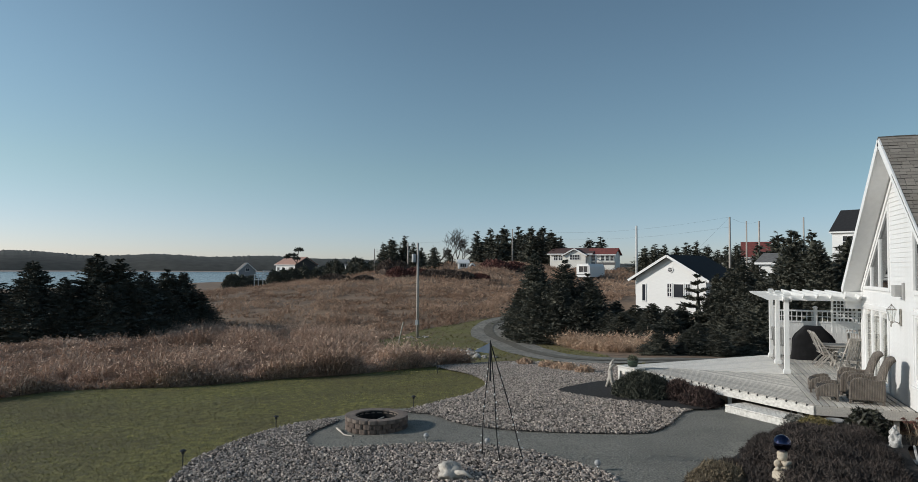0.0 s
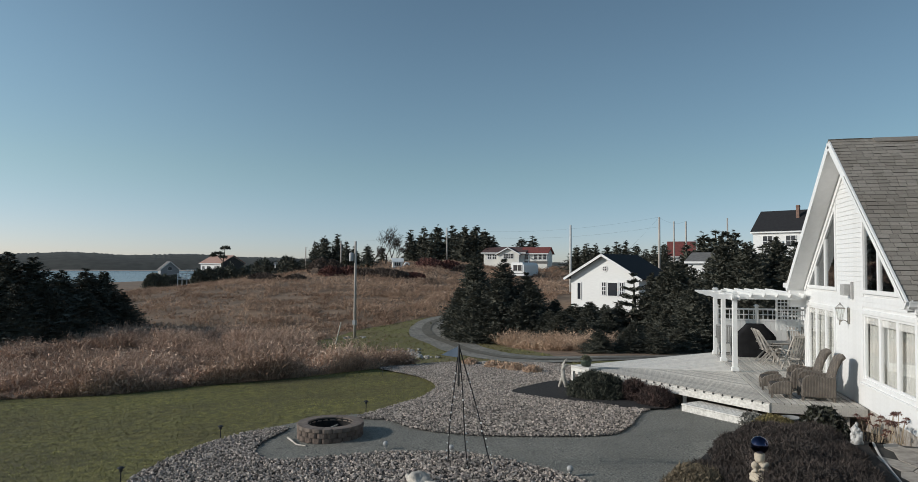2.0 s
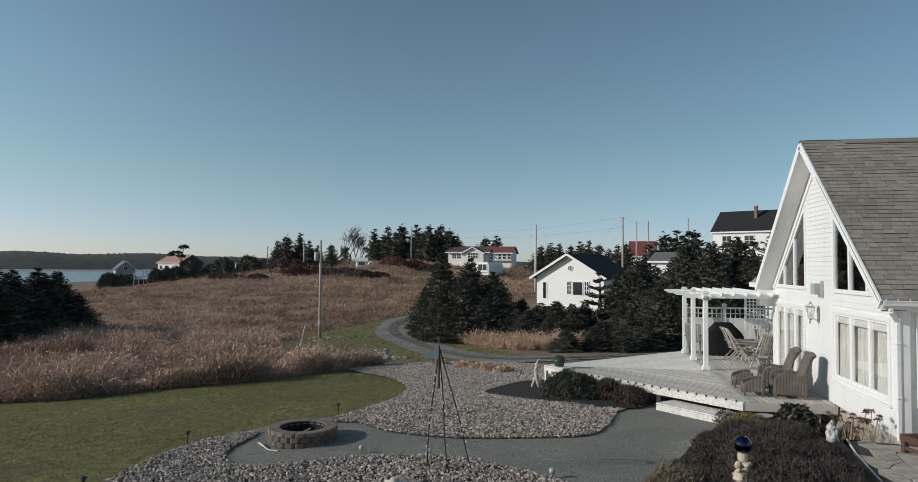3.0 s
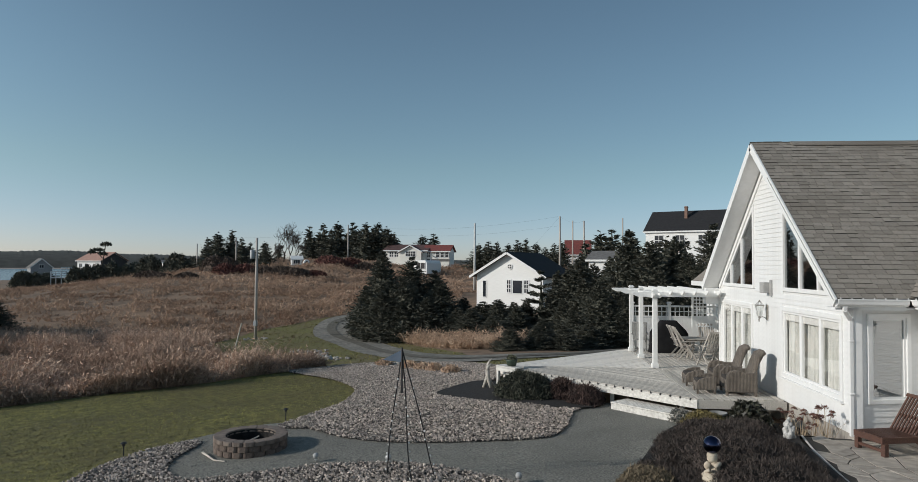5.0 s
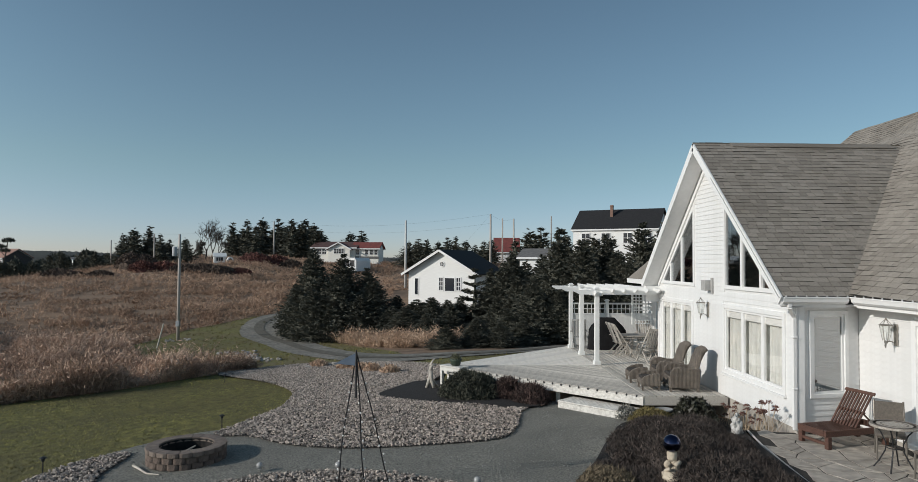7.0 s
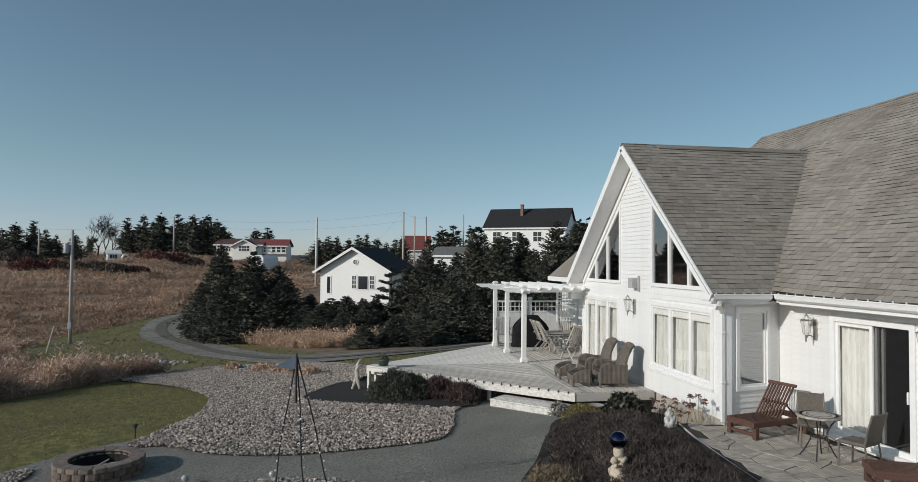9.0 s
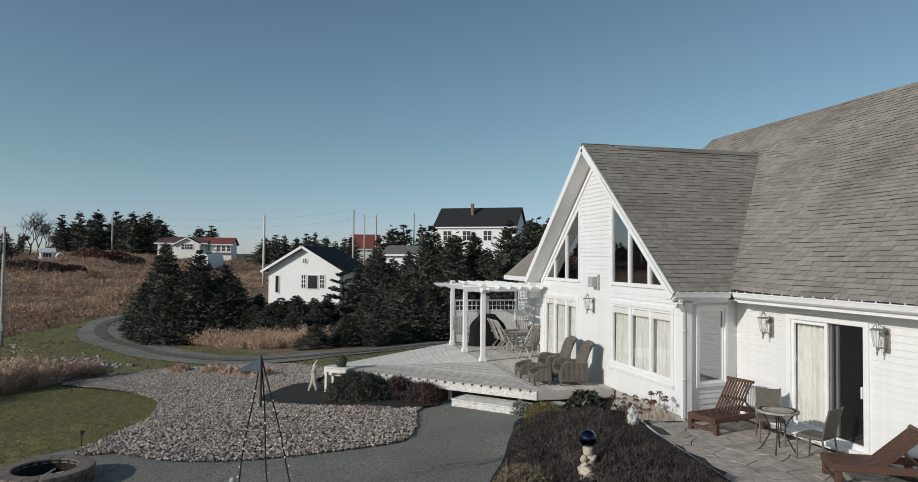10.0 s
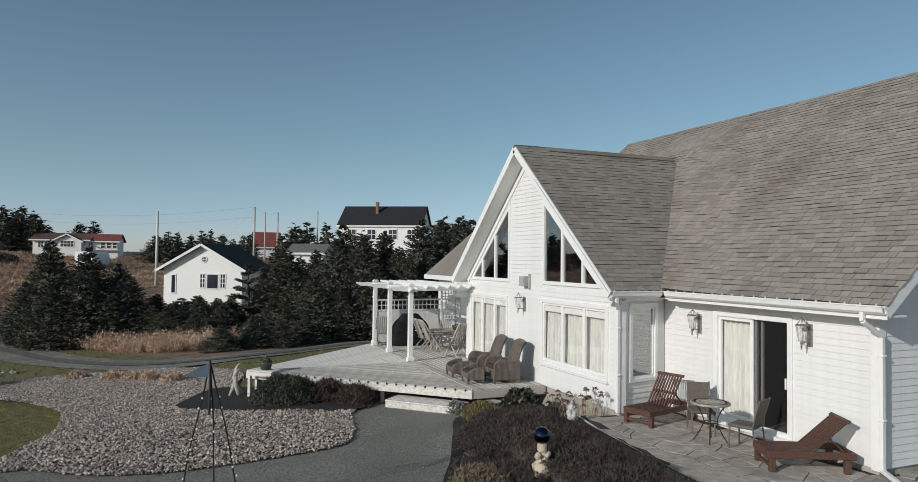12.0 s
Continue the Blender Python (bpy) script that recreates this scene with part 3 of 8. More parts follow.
part("wing_fascia", Geo().box(WING_X, WALL_L - 0.1, MEAVE_Y - 0.06, MEAVE_Y - 0.005, EAVE_Z - 0.2, EAVE_Z - 0.02), TRIM, house)

# white boards along the roof edges
part("rake_board", Geo().beam((EAVE_X + 0.02, FY - 0.02, EAVE_Z - 0.10), (AX, FY - 0.02, AZ - 0.10), 0.035, 0.19, (1, 0, 1.2)), TRIM, house)
part("rake_board", Geo().beam((2 * AX - EAVE_X - 0.02, FY - 0.02, EAVE_Z - 0.10), (AX, FY - 0.02, AZ - 0.10), 0.035, 0.19, (-1, 0, 1.2)), TRIM, house)
for sgn in (1, -1):
    a, b = Vector((AX + sgn * (EAVE_X - AX), 0, EAVE_Z - 0.2)), Vector((AX, 0, AZ - 0.2))
    g = Geo()
    g.add([(a.x, FY, a.z), (a.x, -0.02, a.z), (b.x, -0.02, b.z), (b.x, FY, b.z), (a.x, FY, a.z - 0.02), (a.x, -0.02, a.z - 0.02), (b.x, -0.02, b.z - 0.02), (b.x, FY, b.z - 0.02)],
          [(0, 1, 2, 3), (7, 6, 5, 4), (0, 4, 5, 1), (1, 5, 6, 2), (2, 6, 7, 3), (3, 7, 4, 0)])
    part("soffit", g, TRIM, house)
    part("frieze_board", Geo().beam((a.x - sgn * 0.3, -0.03, a.z + 0.12), (b.x, -0.03, b.z - 0.14), 0.03, 0.12, (sgn, 0, 1.2)), TRIM, house)
part("eave_return", Geo().box(-8.02, -7.70, -0.44, -0.02, 2.12, 2.62), TRIM, house)
part("soffit", Geo().box(MX0, ROOF_X1 - 0.02, MEAVE_Y, MY + 0.02, EAVE_Z - 0.2, EAVE_Z - 0.17), TRIM, house)
part("soffit", Geo().box(WALL_R - 0.2, EAVE_X, -0.44, MEAVE_Y - 0.01, EAVE_Z - 0.215, EAVE_Z - 0.185), TRIM, house)


def gutter(p, q):
    """Half-round trough with a rolled lip, and a fascia behind it."""
    p, q = Vector(p), Vector(q)
    d = (q - p).normalized()
    out = Vector((d.y, -d.x, 0))
    g = Geo()
    prof = [(0.0, 0.0), (0.0, -0.12), (0.05, -0.13), (0.10, -0.09), (0.12, -0.01), (0.135, -0.01), (0.135, 0.01), (0.11, 0.01), (0.09, -0.08), (0.045, -0.115), (0.015, -0.11), (0.015, 0.0)]
    k = len(prof)
    g.add([e + out * a + Vector((0, 0, b)) for e in (p, q) for a, b in prof], [(i, (i + 1) % k, k + (i + 1) % k, k + i) for i in range(k)] + [tuple(range(k)), tuple(range(2 * k - 1, k - 1, -1))])
    g.beam(p - out * 0.012 - Vector((0, 0, 0.1)), q - out * 0.012 - Vector((0, 0, 0.1)), 0.02, 0.2)
    return part("gutter", g, TRIM, house)


gutter((EAVE_X, FY, EAVE_Z - 0.03), (EAVE_X, MEAVE_Y - 0.13, EAVE_Z - 0.03))
gutter((EAVE_X + 0.13, MEAVE_Y, EAVE_Z - 0.03), (ROOF_X1, MEAVE_Y, EAVE_Z - 0.03))
part("ridge_vent", Geo().prism([(AX - 0.16, AZ - 0.09), (AX, AZ + 0.022), (AX + 0.16, AZ - 0.09), (AX + 0.16, AZ - 0.068), (AX, AZ + 0.042), (AX - 0.16, AZ - 0.06)], 0.5, 4.75), SHINGLE, house, "shingled ridge vent")
# gable end of the main roof
part("rake_board", Geo().beam((ROOF_X1 - 0.01, MEAVE_Y, EAVE_Z - 0.12), (ROOF_X1 - 0.01, RIDGE_Y, RIDGE_Z - 0.12), 0.03, 0.2, (0, -1, 1.2)), TRIM, house)
g = Geo()
for x0, x1 in ((MX1, ROOF_X1 - 0.03),):
    g.add([(x0, MEAVE_Y, EAVE_Z - 0.21), (x1, MEAVE_Y, EAVE_Z - 0.21), (x1, RIDGE_Y, RIDGE_Z - 0.21), (x0, RIDGE_Y, RIDGE_Z - 0.21)], [(0, 1, 2, 3)])
part("rake_soffit", g, TRIM, house)
part("rake_board", Geo().beam((ROOF_X0 + 0.01, 4.5, main_z(4.5) - 0.12), (ROOF_X0 + 0.01, RIDGE_Y, RIDGE_Z - 0.12), 0.03, 0.2, (0, -1, 1.2)), TRIM, house)


def downspout(path):
    g = Geo()
    for a, b in zip(path, path[1:]):
        g.beam(a, b, 0.075, 0.06)
    for z in (0.9, 1.9):
        p = path[2]
        g.box(p[0] - 0.05, p[0] + 0.05, p[1] - 0.045, p[1] + 0.045, z - 0.02, z + 0.02)
    return part("downspout", g, TRIM, house, bevel=0.008)


downspout([(EAVE_X + 0.03, -0.3, 2.62), (EAVE_X + 0.03, -0.3, 2.5), (WALL_R + 0.02, -0.08, 2.3), (WALL_R + 0.02, -0.08, 0.1)])
downspout([(5.45, MEAVE_Y - 0.05, 2.6), (5.45, MEAVE_Y - 0.05, 2.45), (5.45, MY - 0.06, 2.2), (5.45, MY - 0.06, 0.12), (6.3, MY - 0.5, 0.03)])
part("corner_board", Geo().box(WALL_R - 0.14, WALL_R + 0.025, -0.035, 0.0, 0.08, 2.5), TRIM, house)
part("corner_board", Geo().box(WALL_R, WALL_R + 0.03, 0.0, 0.12, 0.08, 2.5), TRIM, house)
part("corner_board", Geo().box(WALL_L - 0.025, WALL_L + 0.12, -0.035, 0.0, 0.08, 2.62), TRIM, house)
part("corner_board", Geo().box(MX1 - 0.12, MX1 + 0.03, MY - 0.035, MY, 0.08, 2.52), TRIM, house)
part("corner_board", Geo().box(MX1, MX1 + 0.03, MY, MY + 0.12, 0.08, 2.52), TRIM, house)


# ---- windows and doors ----
def frame_rect(geo, x0, x1, z0, z1, w, y0, y1, m=None):
    """One closed rectangular frame of bar width w."""
    pts = [Vector((x, y, z)) for y in (y0, y1) for k in (0, w) for x, z in ((x0 + k, z0 + k), (x1 - k, z0 + k), (x1 - k, z1 - k), (x0 + k, z1 - k))]
    if m is not None:
        pts = [m @ p for p in pts]
    fs = []
    for i in range(4):
        j = (i + 1) % 4
        fs += [(i, j, 4 + j, 4 + i), (8 + i, 12 + i, 12 + j, 8 + j), (i, 8 + i, 8 + j, j), (4 + i, 4 + j, 12 + j, 12 + i)]
    geo.add(pts, fs)


def curtain(geo, x0, x1, z0, z1, y, folds=7.0, m=None):
    """A hanging cloth in folds."""
    n = max(8, int((x1 - x0) * 60))
    pts = []
    for z, k in ((z0, 1.25), (0.5 * (z0 + z1), 1.0), (z1, 0.8)):
        for i in range(n + 1):
            x = x0 + (x1 - x0) * i / n
            p = Vector((x, y + 0.06 * k * math.sin(x * folds * 6.28 + math.sin(x * 5.0)) + 0.012 * math.sin(x * 31), z))
            pts.append(m @ p if m is not None else p)
    geo.add(pts, [(r * (n + 1) + i, r * (n + 1) + i + 1, (r + 1) * (n + 1) + i + 1, (r + 1) * (n + 1) + i) for r in range(2) for i in range(n)])


def window_row(name, o, splits, blinds, cloth, label, y=0.0, sill=True):
    """A wide window of several lights with its trim, sashes, panes and curtains."""
    x0, x1, z0, z1 = o
    w = new(name)
    w.parent = house
    tagged(w, label)
    g = Geo()
    frame_rect(g, x0 - 0.01, x1 + 0.01, z0 - 0.01, z1 + 0.01, 0.10, y - 0.05, y + 0.02)
    part("casing", g, TRIM, w, bevel=0.006)
    if sill:
        part("sill", Geo().box(x0 - 0.03, x1 + 0.03, y - 0.085, y - 0.0, z0 - 0.05, z0 - 0.012), TRIM, w)
    xs = [x0 + 0.09] + list(splits) + [x1 - 0.09]
    for a, b in zip(xs, xs[1:]):
        s = Geo()
        frame_rect(s, a, b, z0 + 0.09, z1 - 0.09, 0.055, y - 0.02, y + 0.05)
        part("sash", s, TRIM, w, bevel=0.005)
        p = part("pane", Geo().box(a + 0.05, b - 0.05, y + 0.01, y + 0.018, z0 + 0.14, z1 - 0.14), GLASS, w)
        p.visible_shadow = False
        if blinds:
            part("blind", Geo().box(a + 0.052, b - 0.052, y + 0.022, y + 0.06, z1 - 0.31, z1 - 0.12), BLIND, w, bevel=0.012)
        if cloth:
            c = Geo()
            curtain(c, a - 0.05, b - 0.02, z0 + 0.06, z1 - 0.2, y + 0.15)
            part("curtain", c, CURTAIN, w, smooth=True)
    return w


window_row("picture_window", WIN_R, (-1.83, -0.87), True, 2, "white three-light window with cream curtains")
window_row("deck_door", DOOR_L, (-6.62, -5.72), True, 1, "white three-panel deck door with cream curtains", sill=False)


def gable_light(name, tri, splits, label):
    """A triangular window under the roof slope, split by mullions."""
    w = new(name)
    w.parent = house
    tagged(w, label)
    (xa, za), (xb, zb), (xc, zc) = tri
    lo, hi = min(xa, xb, xc), max(xa, xb, xc)
    up = xc
    dn = lo if up == hi else hi
    s = 1 if dn > up else -1
    slope = (zc - za) / abs(dn - up)

    def top(x):
        return za + slope * abs(dn - x)
    b = 0.09
    part("casing", Geo().prism([(up, za), (dn, za), (dn - s * b / slope, za + b), (up, za + b)], -0.045, 0.03), TRIM, w)
    part("casing", Geo().prism([(up, za + b), (up + s * b, za + b), (up + s * b, top(up + s * b)), (up, top(up))], -0.045, 0.03), TRIM, w)
    d = b * math.sqrt(1 + slope * slope)
    part("casing", Geo().prism([(up + s * b, top(up + s * b)), (up + s * b, top(up + s * b) - d), (dn - s * (b + d) / slope, za + b), (dn - s * b / slope, za + b)], -0.045, 0.03), TRIM, w)
    edges = [up + s * b] + list(splits) + [dn - s * (b + d) / slope]
    for x in splits:
        part("mullion", Geo().box(x - 0.045, x + 0.045, -0.04, 0.035, za + b, top(x) - d * 0.7), TRIM, w)
    for a, c in zip(edges, edges[1:]):
        zc1, za1 = top(c) - d, top(a) - d
        poly = [(a, za + b), (c, za + b), (c, max(zc1, za + b + 0.001)), (a, za1)]
        p = part("pane", Geo().prism(poly, 0.0, 0.008), GLASS_TINT, w)
        p.visible_shadow = False
    return w


gable_light("gable_window", TRI_R, (-1.83, -0.90), "white-framed triangular gable window with dark glass")
gable_light("gable_window", TRI_L, (-5.68, -6.58), "white-framed triangular gable window with dark glass")

# patio door in the main wall
pd = new("patio_door")
pd.parent = house
tagged(pd, "white sliding patio door, half open, cream curtain behind")
g = Geo()
frame_rect(g, PDOOR[0] - 0.01, PDOOR[1] + 0.01, PDOOR[2] - 0.02, PDOOR[3] + 0.01, 0.11, MY - 0.05, MY + 0.03)
part("casing", g, TRIM, pd, bevel=0.006)
part("threshold", Geo().box(PDOOR[0] - 0.05, PDOOR[1] + 0.05, MY - 0.14, MY - 0.02, PDOOR[2] - 0.07, PDOOR[2] + 0.0), TRIM, pd)
PM = 2.83
g = Geo()
frame_rect(g, PDOOR[0] + 0.10, PM, PDOOR[2] + 0.09, PDOOR[3] - 0.10, 0.07, MY - 0.01, MY + 0.04)
part("fixed_sash", g, TRIM, pd, bevel=0.005)
p = part("pane", Geo().box(PDOOR[0] + 0.16, PM - 0.06, MY + 0.01, MY + 0.018, PDOOR[2] + 0.15, PDOOR[3] - 0.16), GLASS, pd)
p.visible_shadow = False
c = Geo()
curtain(c, PDOOR[0] + 0.1, PM + 0.02, PDOOR[2] + 0.05, PDOOR[3] - 0.12, MY + 0.15)
part("curtain", c, CURTAIN, pd, smooth=True)
part("sliding_sash", Geo().box(PM, PM + 0.05, MY + 0.05, MY + 0.09, PDOOR[2] + 0.09, PDOOR[3] - 0.1).box(PM + 0.13, PM + 0.18, MY + 0.06, MY + 0.1, PDOOR[2] + 0.09, PDOOR[3] - 0.1), TRIM, pd)
SCREEN = glass_mat("screen_mesh", (0.5, 0.5, 0.5), 0.6, 0.025)
sc = part("screen_panel", Geo().box(PM + 0.02, PDOOR[1] - 0.10, MY + 0.005, MY + 0.012, PDOOR[2] + 0.09, PDOOR[3] - 0.10), SCREEN, pd, "fine grey insect screen")
sc.visible_shadow = False
part("handle", Geo().box(PDOOR[1] - 0.135, PDOOR[1] - 0.11, MY - 0.07, MY - 0.03, 1.05, 1.25), TRIM, pd, bevel=0.006)

# narrow window in the return wall
nw = new("narrow_window")
nw.parent = house
tagged(nw, "narrow white-trimmed fixed window")
g = Geo()
frame_rect(g, NARROW[0], NARROW[1], NARROW[2], NARROW[3], 0.085, -0.05, 0.02, RET_M)
part("casing", g, TRIM, nw, bevel=0.006)
g = Geo()
frame_rect(g, NARROW[0] + 0.08, NARROW[1] - 0.08, NARROW[2] + 0.08, NARROW[3] - 0.08, 0.05, -0.02, 0.04, RET_M)
part("sash", g, TRIM, nw)
p = part("pane", Geo().box(NARROW[0] + 0.12, NARROW[1] - 0.12, 0.005, 0.013, NARROW[2] + 0.12, NARROW[3] - 0.12, RET_M), GLASS_TINT, nw)
for k in range(int((NARROW[3] - NARROW[2] - 0.24) / 0.05)):
    z = NARROW[2] + 0.13 + k * 0.05
    part("blind_slat", Geo().box(NARROW[0] + 0.1, NARROW[1] - 0.1, 0.06, 0.09, z, z + 0.042, RET_M), BLIND_GREY, nw)
p.visible_shadow = False


# ---- clapboards ----
def clapboard_mesh(length, h, m=None, t=0.021):
    g = Geo()
    g.add([(0, 0, 0), (length, 0, 0), (length, 0, h), (0, 0, h), (0, -t, 0), (length, -t, 0), (length, -0.006, h), (0, -0.006, h)],
          [(0, 1, 2, 3), (4, 7, 6, 5), (0, 4, 5, 1), (3, 2, 6, 7), (0, 3, 7, 4), (1, 5, 6, 2)])
    return g.mesh("clapboard", WHITE)


def lay_boards(parent, base, spans, z0, z1, h=0.115):
    """Rows of clapboard; spans(z) gives the runs free of openings at that height."""
    z = z0
    while z < z1 - 0.02:
        hh = min(h, z1 - z)
        for a, b in spans(z, z + hh):
            if b - a > 0.03:
                ob = part("clapboard", clapboard_mesh(b - a, hh + 0.004), WHITE, parent)
                ob.matrix_basis = base @ Matrix.Translation((a, 0, z))
        z += h


def cut(runs, a, b):
    out = []
    for p, q in runs:
        if b <= p or a >= q:
            out.append((p, q))
        else:
            if a > p:
                out.append((p, a))
            if b < q:
                out.append((b, q))
    return out


def gable_spans(z0, z1):
    lo = max(WALL_L + 0.12, AX - (AZ - 0.30 - z1) / SL)
    hi = min(WALL_R - 0.14, AX + (AZ - 0.30 - z1) / SL)
    if hi <= lo:
        return []
    runs = [(lo, hi)]
    for o in (DOOR_L, WIN_R):
        if z1 > o[2] - 0.04 and z0 < o[3]:
            runs = cut(runs, o[0], o[1])
    for tri, up, dn in ((TRI_R, -2.80, -0.04), (TRI_L, -4.70, -7.46)):
        if z1 > 2.72 and z0 < 4.97:
            e = dn + (up - dn) * max(0.0, (z0 - 2.72)) / 2.25
            runs = cut(runs, min(up, e), max(up, e))
    return runs


def main_spans(z0, z1):
    runs = [(MX0 + 0.03, MX1 - 0.12)]
    if z1 > PDOOR[2] - 0.04 and z0 < PDOOR[3]:
        runs = cut(runs, PDOOR[0], PDOOR[1])
    return runs


def return_spans(z0, z1):
    runs = [(0.13, RLEN - 0.03)]
    if z1 > NARROW[2] and z0 < NARROW[3]:
        runs = cut(runs, NARROW[0], NARROW[1])
    return runs


lay_boards(gable_wall, Matrix.Identity(4), gable_spans, 0.12, 6.1)
lay_boards(main_wall, Matrix.Translation((0, MY, 0)), main_spans, 0.12, 2.52)
lay_boards(return_wall, RET_M, return_spans, 0.12, 2.52)
END_M = Matrix.Translation((MX1, MY + 0.12, 0)) @ Matrix.Rotation(math.pi / 2, 4, 'Z')
lay_boards(end_wall, END_M, lambda a, b: [(0.0, 5.0)], 0.12, 2.6, 0.115)
lay_boards(end_wall, END_M, lambda a, b: [(max(0.0, (b - 2.5) / 0.842 - 0.35), 5.0)], 2.6, 5.9, 0.115)

# ---- deck, pergola and what stands on them ----
DZ = 0.14
# Same planks, paler: light falling along these boards is put into the colour.
DECK_LIT = mat("bleached_deck", (0.92, 0.87, 0.79), (0.82, 0.77, 0.695), 3, 0.95, 0.2, 50, stretch=(1, 14, 14), spread=0.08, spec=0.15)
deck = thing("deck", "weathered grey plank deck with a pointed front and white fascia", "deck", (-7.5, -2.0, DZ))
deck.matrix_basis = Matrix.Identity(4)
BW, GAP = 0.129, 0.025
BASE_Z = DZ - 0.035


def deck_board(poly, material=DECK):
    g = Geo().prism(poly, BASE_Z, DZ + rng.uniform(-0.003, 0.003), "xy")
    return part("deck_board", g, material, deck, bevel=0.004)


y = -2.05
while y < 1.3:
    x1 = -2.65 if y + BW < -0.02 else -7.95
    for a, b in (((-12.3, -7.2), (-7.19, x1)) if x1 > -7 else ((-12.3, x1),)):
        deck_board([(a, y), (b, y), (b, y + BW), (a, y + BW)])
    y += BW + GAP
MIT, YB = -7.45, -2.075
TIP = Vector((MIT, -6.95))
for end, material in ((Vector((-2.62, YB)), DECK), (Vector((-12.3, YB)), DECK_LIT)):
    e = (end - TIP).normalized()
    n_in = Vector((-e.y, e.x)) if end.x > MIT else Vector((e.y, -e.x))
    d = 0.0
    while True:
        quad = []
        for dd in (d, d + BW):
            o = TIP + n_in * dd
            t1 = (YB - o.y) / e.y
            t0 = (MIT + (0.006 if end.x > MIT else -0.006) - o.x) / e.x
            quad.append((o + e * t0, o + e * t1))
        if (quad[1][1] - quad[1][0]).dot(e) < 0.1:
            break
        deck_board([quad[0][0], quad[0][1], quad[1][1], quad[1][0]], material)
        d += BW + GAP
for a, b in (((-2.62, YB), TIP), (TIP, (-12.3, YB))):
    a, b = Vector(a), Vector(b)
    dv = (b - a).normalized()
    o = Vector((dv.y, -dv.x)) * (-0.02 if a.x > MIT else -0.02)
    part("fascia", Geo().beam((a.x + o.x, a.y + o.y, DZ - 0.13), (b.x + o.x, b.y + o.y, DZ - 0.13), 0.03, 0.20), DECK_WHITE, deck, "bleached white fascia board")
part("fascia", Geo().beam((-2.63, YB, DZ - 0.13), (-2.63, -0.02, DZ - 0.13), 0.03, 0.2), DECK, deck)
part("fascia", Geo().beam((-12.32, YB, DZ - 0.13), (-12.32, 1.3, DZ - 0.13), 0.03, 0.2), DECK, deck)
for px, py in ((-3.2, -2.3), (-4.6, -3.8), (-6.0, -5.2), (-7.4, -6.6), (-9.2, -4.6), (-11.0, -2.9), (-2.8, -0.4), (-12.0, -0.5)):
    part("deck_post", Geo().box(px - 0.05, px + 0.05, py - 0.05, py + 0.05, land(px, py) - 0.2, BASE_Z), DECK, deck)
part("joists", Geo().box(-12.2, -2.75, -2.0, -1.95, DZ - 0.2, BASE_Z - 0.002).box(-12.2, -2.75, -0.2, -0.15, DZ - 0.2, BASE_Z - 0.002).beam((-2.9, -2.2, 0.02), (-7.4, -6.75, 0.02), 0.04, 0.15), DECK, deck)

# broad step in front of the diagonal edge
sd = Vector((0.72, 0.69, 0)).normalized()
sn = Vector((sd.y, -sd.x, 0))
SM = Matrix(((sd.x, sn.x, 0, -3.78), (sd.y, sn.y, 0, -3.94), (0, 0, 1, 0), (0, 0, 0, 1)))
step_box = thing("deck_step", "bleached white wooden step in front of the deck", "step", (-3.0, -3.0, -0.45))
step_box.matrix_basis = Matrix.Identity(4)
for i in range(5):
    part("tread_board", Geo().box(-0.02, 1.98, -0.70 + i * 0.143, -0.70 + i * 0.143 + 0.136, -0.235, -0.2, SM), DECK_WHITE, step_box, bevel=0.004)
part("riser", Geo().box(0.0, 1.96, -0.01, 0.012, -0.47, -0.24, SM), DECK_WHITE, step_box)
part("side_board", Geo().box(1.935, 1.96, -0.69, -0.012, -0.47, -0.24, SM), DECK_WHITE, step_box)
part("side_board", Geo().box(0.0, 0.025, -0.69, -0.012, -0.47, -0.24, SM), DECK_WHITE, step_box)

# pergola
pergola = thing("pergola", "white painted timber pergola over the deck", "pergola", (-9.6, -2.05, DZ))
pergola.matrix_basis = Matrix.Identity(4)
PX = (-7.56, -9.82, -11.72)


def capped_post(x, y, top, parent, w=0.07):
    p = part("post", Geo().box(x - w, x + w, y - w, y + w, DZ, top), PERGOLA, parent, bevel=0.008)
    part("post_base", Geo().box(x - w - 0.035, x + w + 0.035, y - w - 0.035, y + w + 0.035, DZ, DZ + 0.13), PERGOLA, p, bevel=0.012)
    part("post_cap", Geo().box(x - w - 0.03, x + w + 0.03, y - w - 0.03, y + w + 0.03, top, top + 0.035).box(x - w, x + w, y - w, y + w, top + 0.035, top + 0.07), PERGOLA, p, bevel=0.008)


for x in PX:
    capped_post(x, -2.05, 2.50, pergola)


def tail_beam(g, p, q, h=0.15, w=0.045):
    """A beam with both ends cut to a taper."""
    p, q = Vector(p), Vector(q)
    d = (q - p)
    ln = d.length
    d.normalize()
    s = Vector((-d.y, d.x, 0)) * w / 2
    prof = [(0, h), (ln, h), (ln, h * 0.62), (ln - 0.16, 0.0), (0.16, 0.0), (0, h * 0.62)]
    k = len(prof)
    g.add([p + d * a + Vector((0, 0, b)) + s * e for e in (-1, 1) for a, b in prof], [tuple(range(k)), tuple(range(2 * k - 1, k - 1, -1))] + [(i, k + i, k + (i + 1) % k, (i + 1) % k) for i in range(k)])
    return g


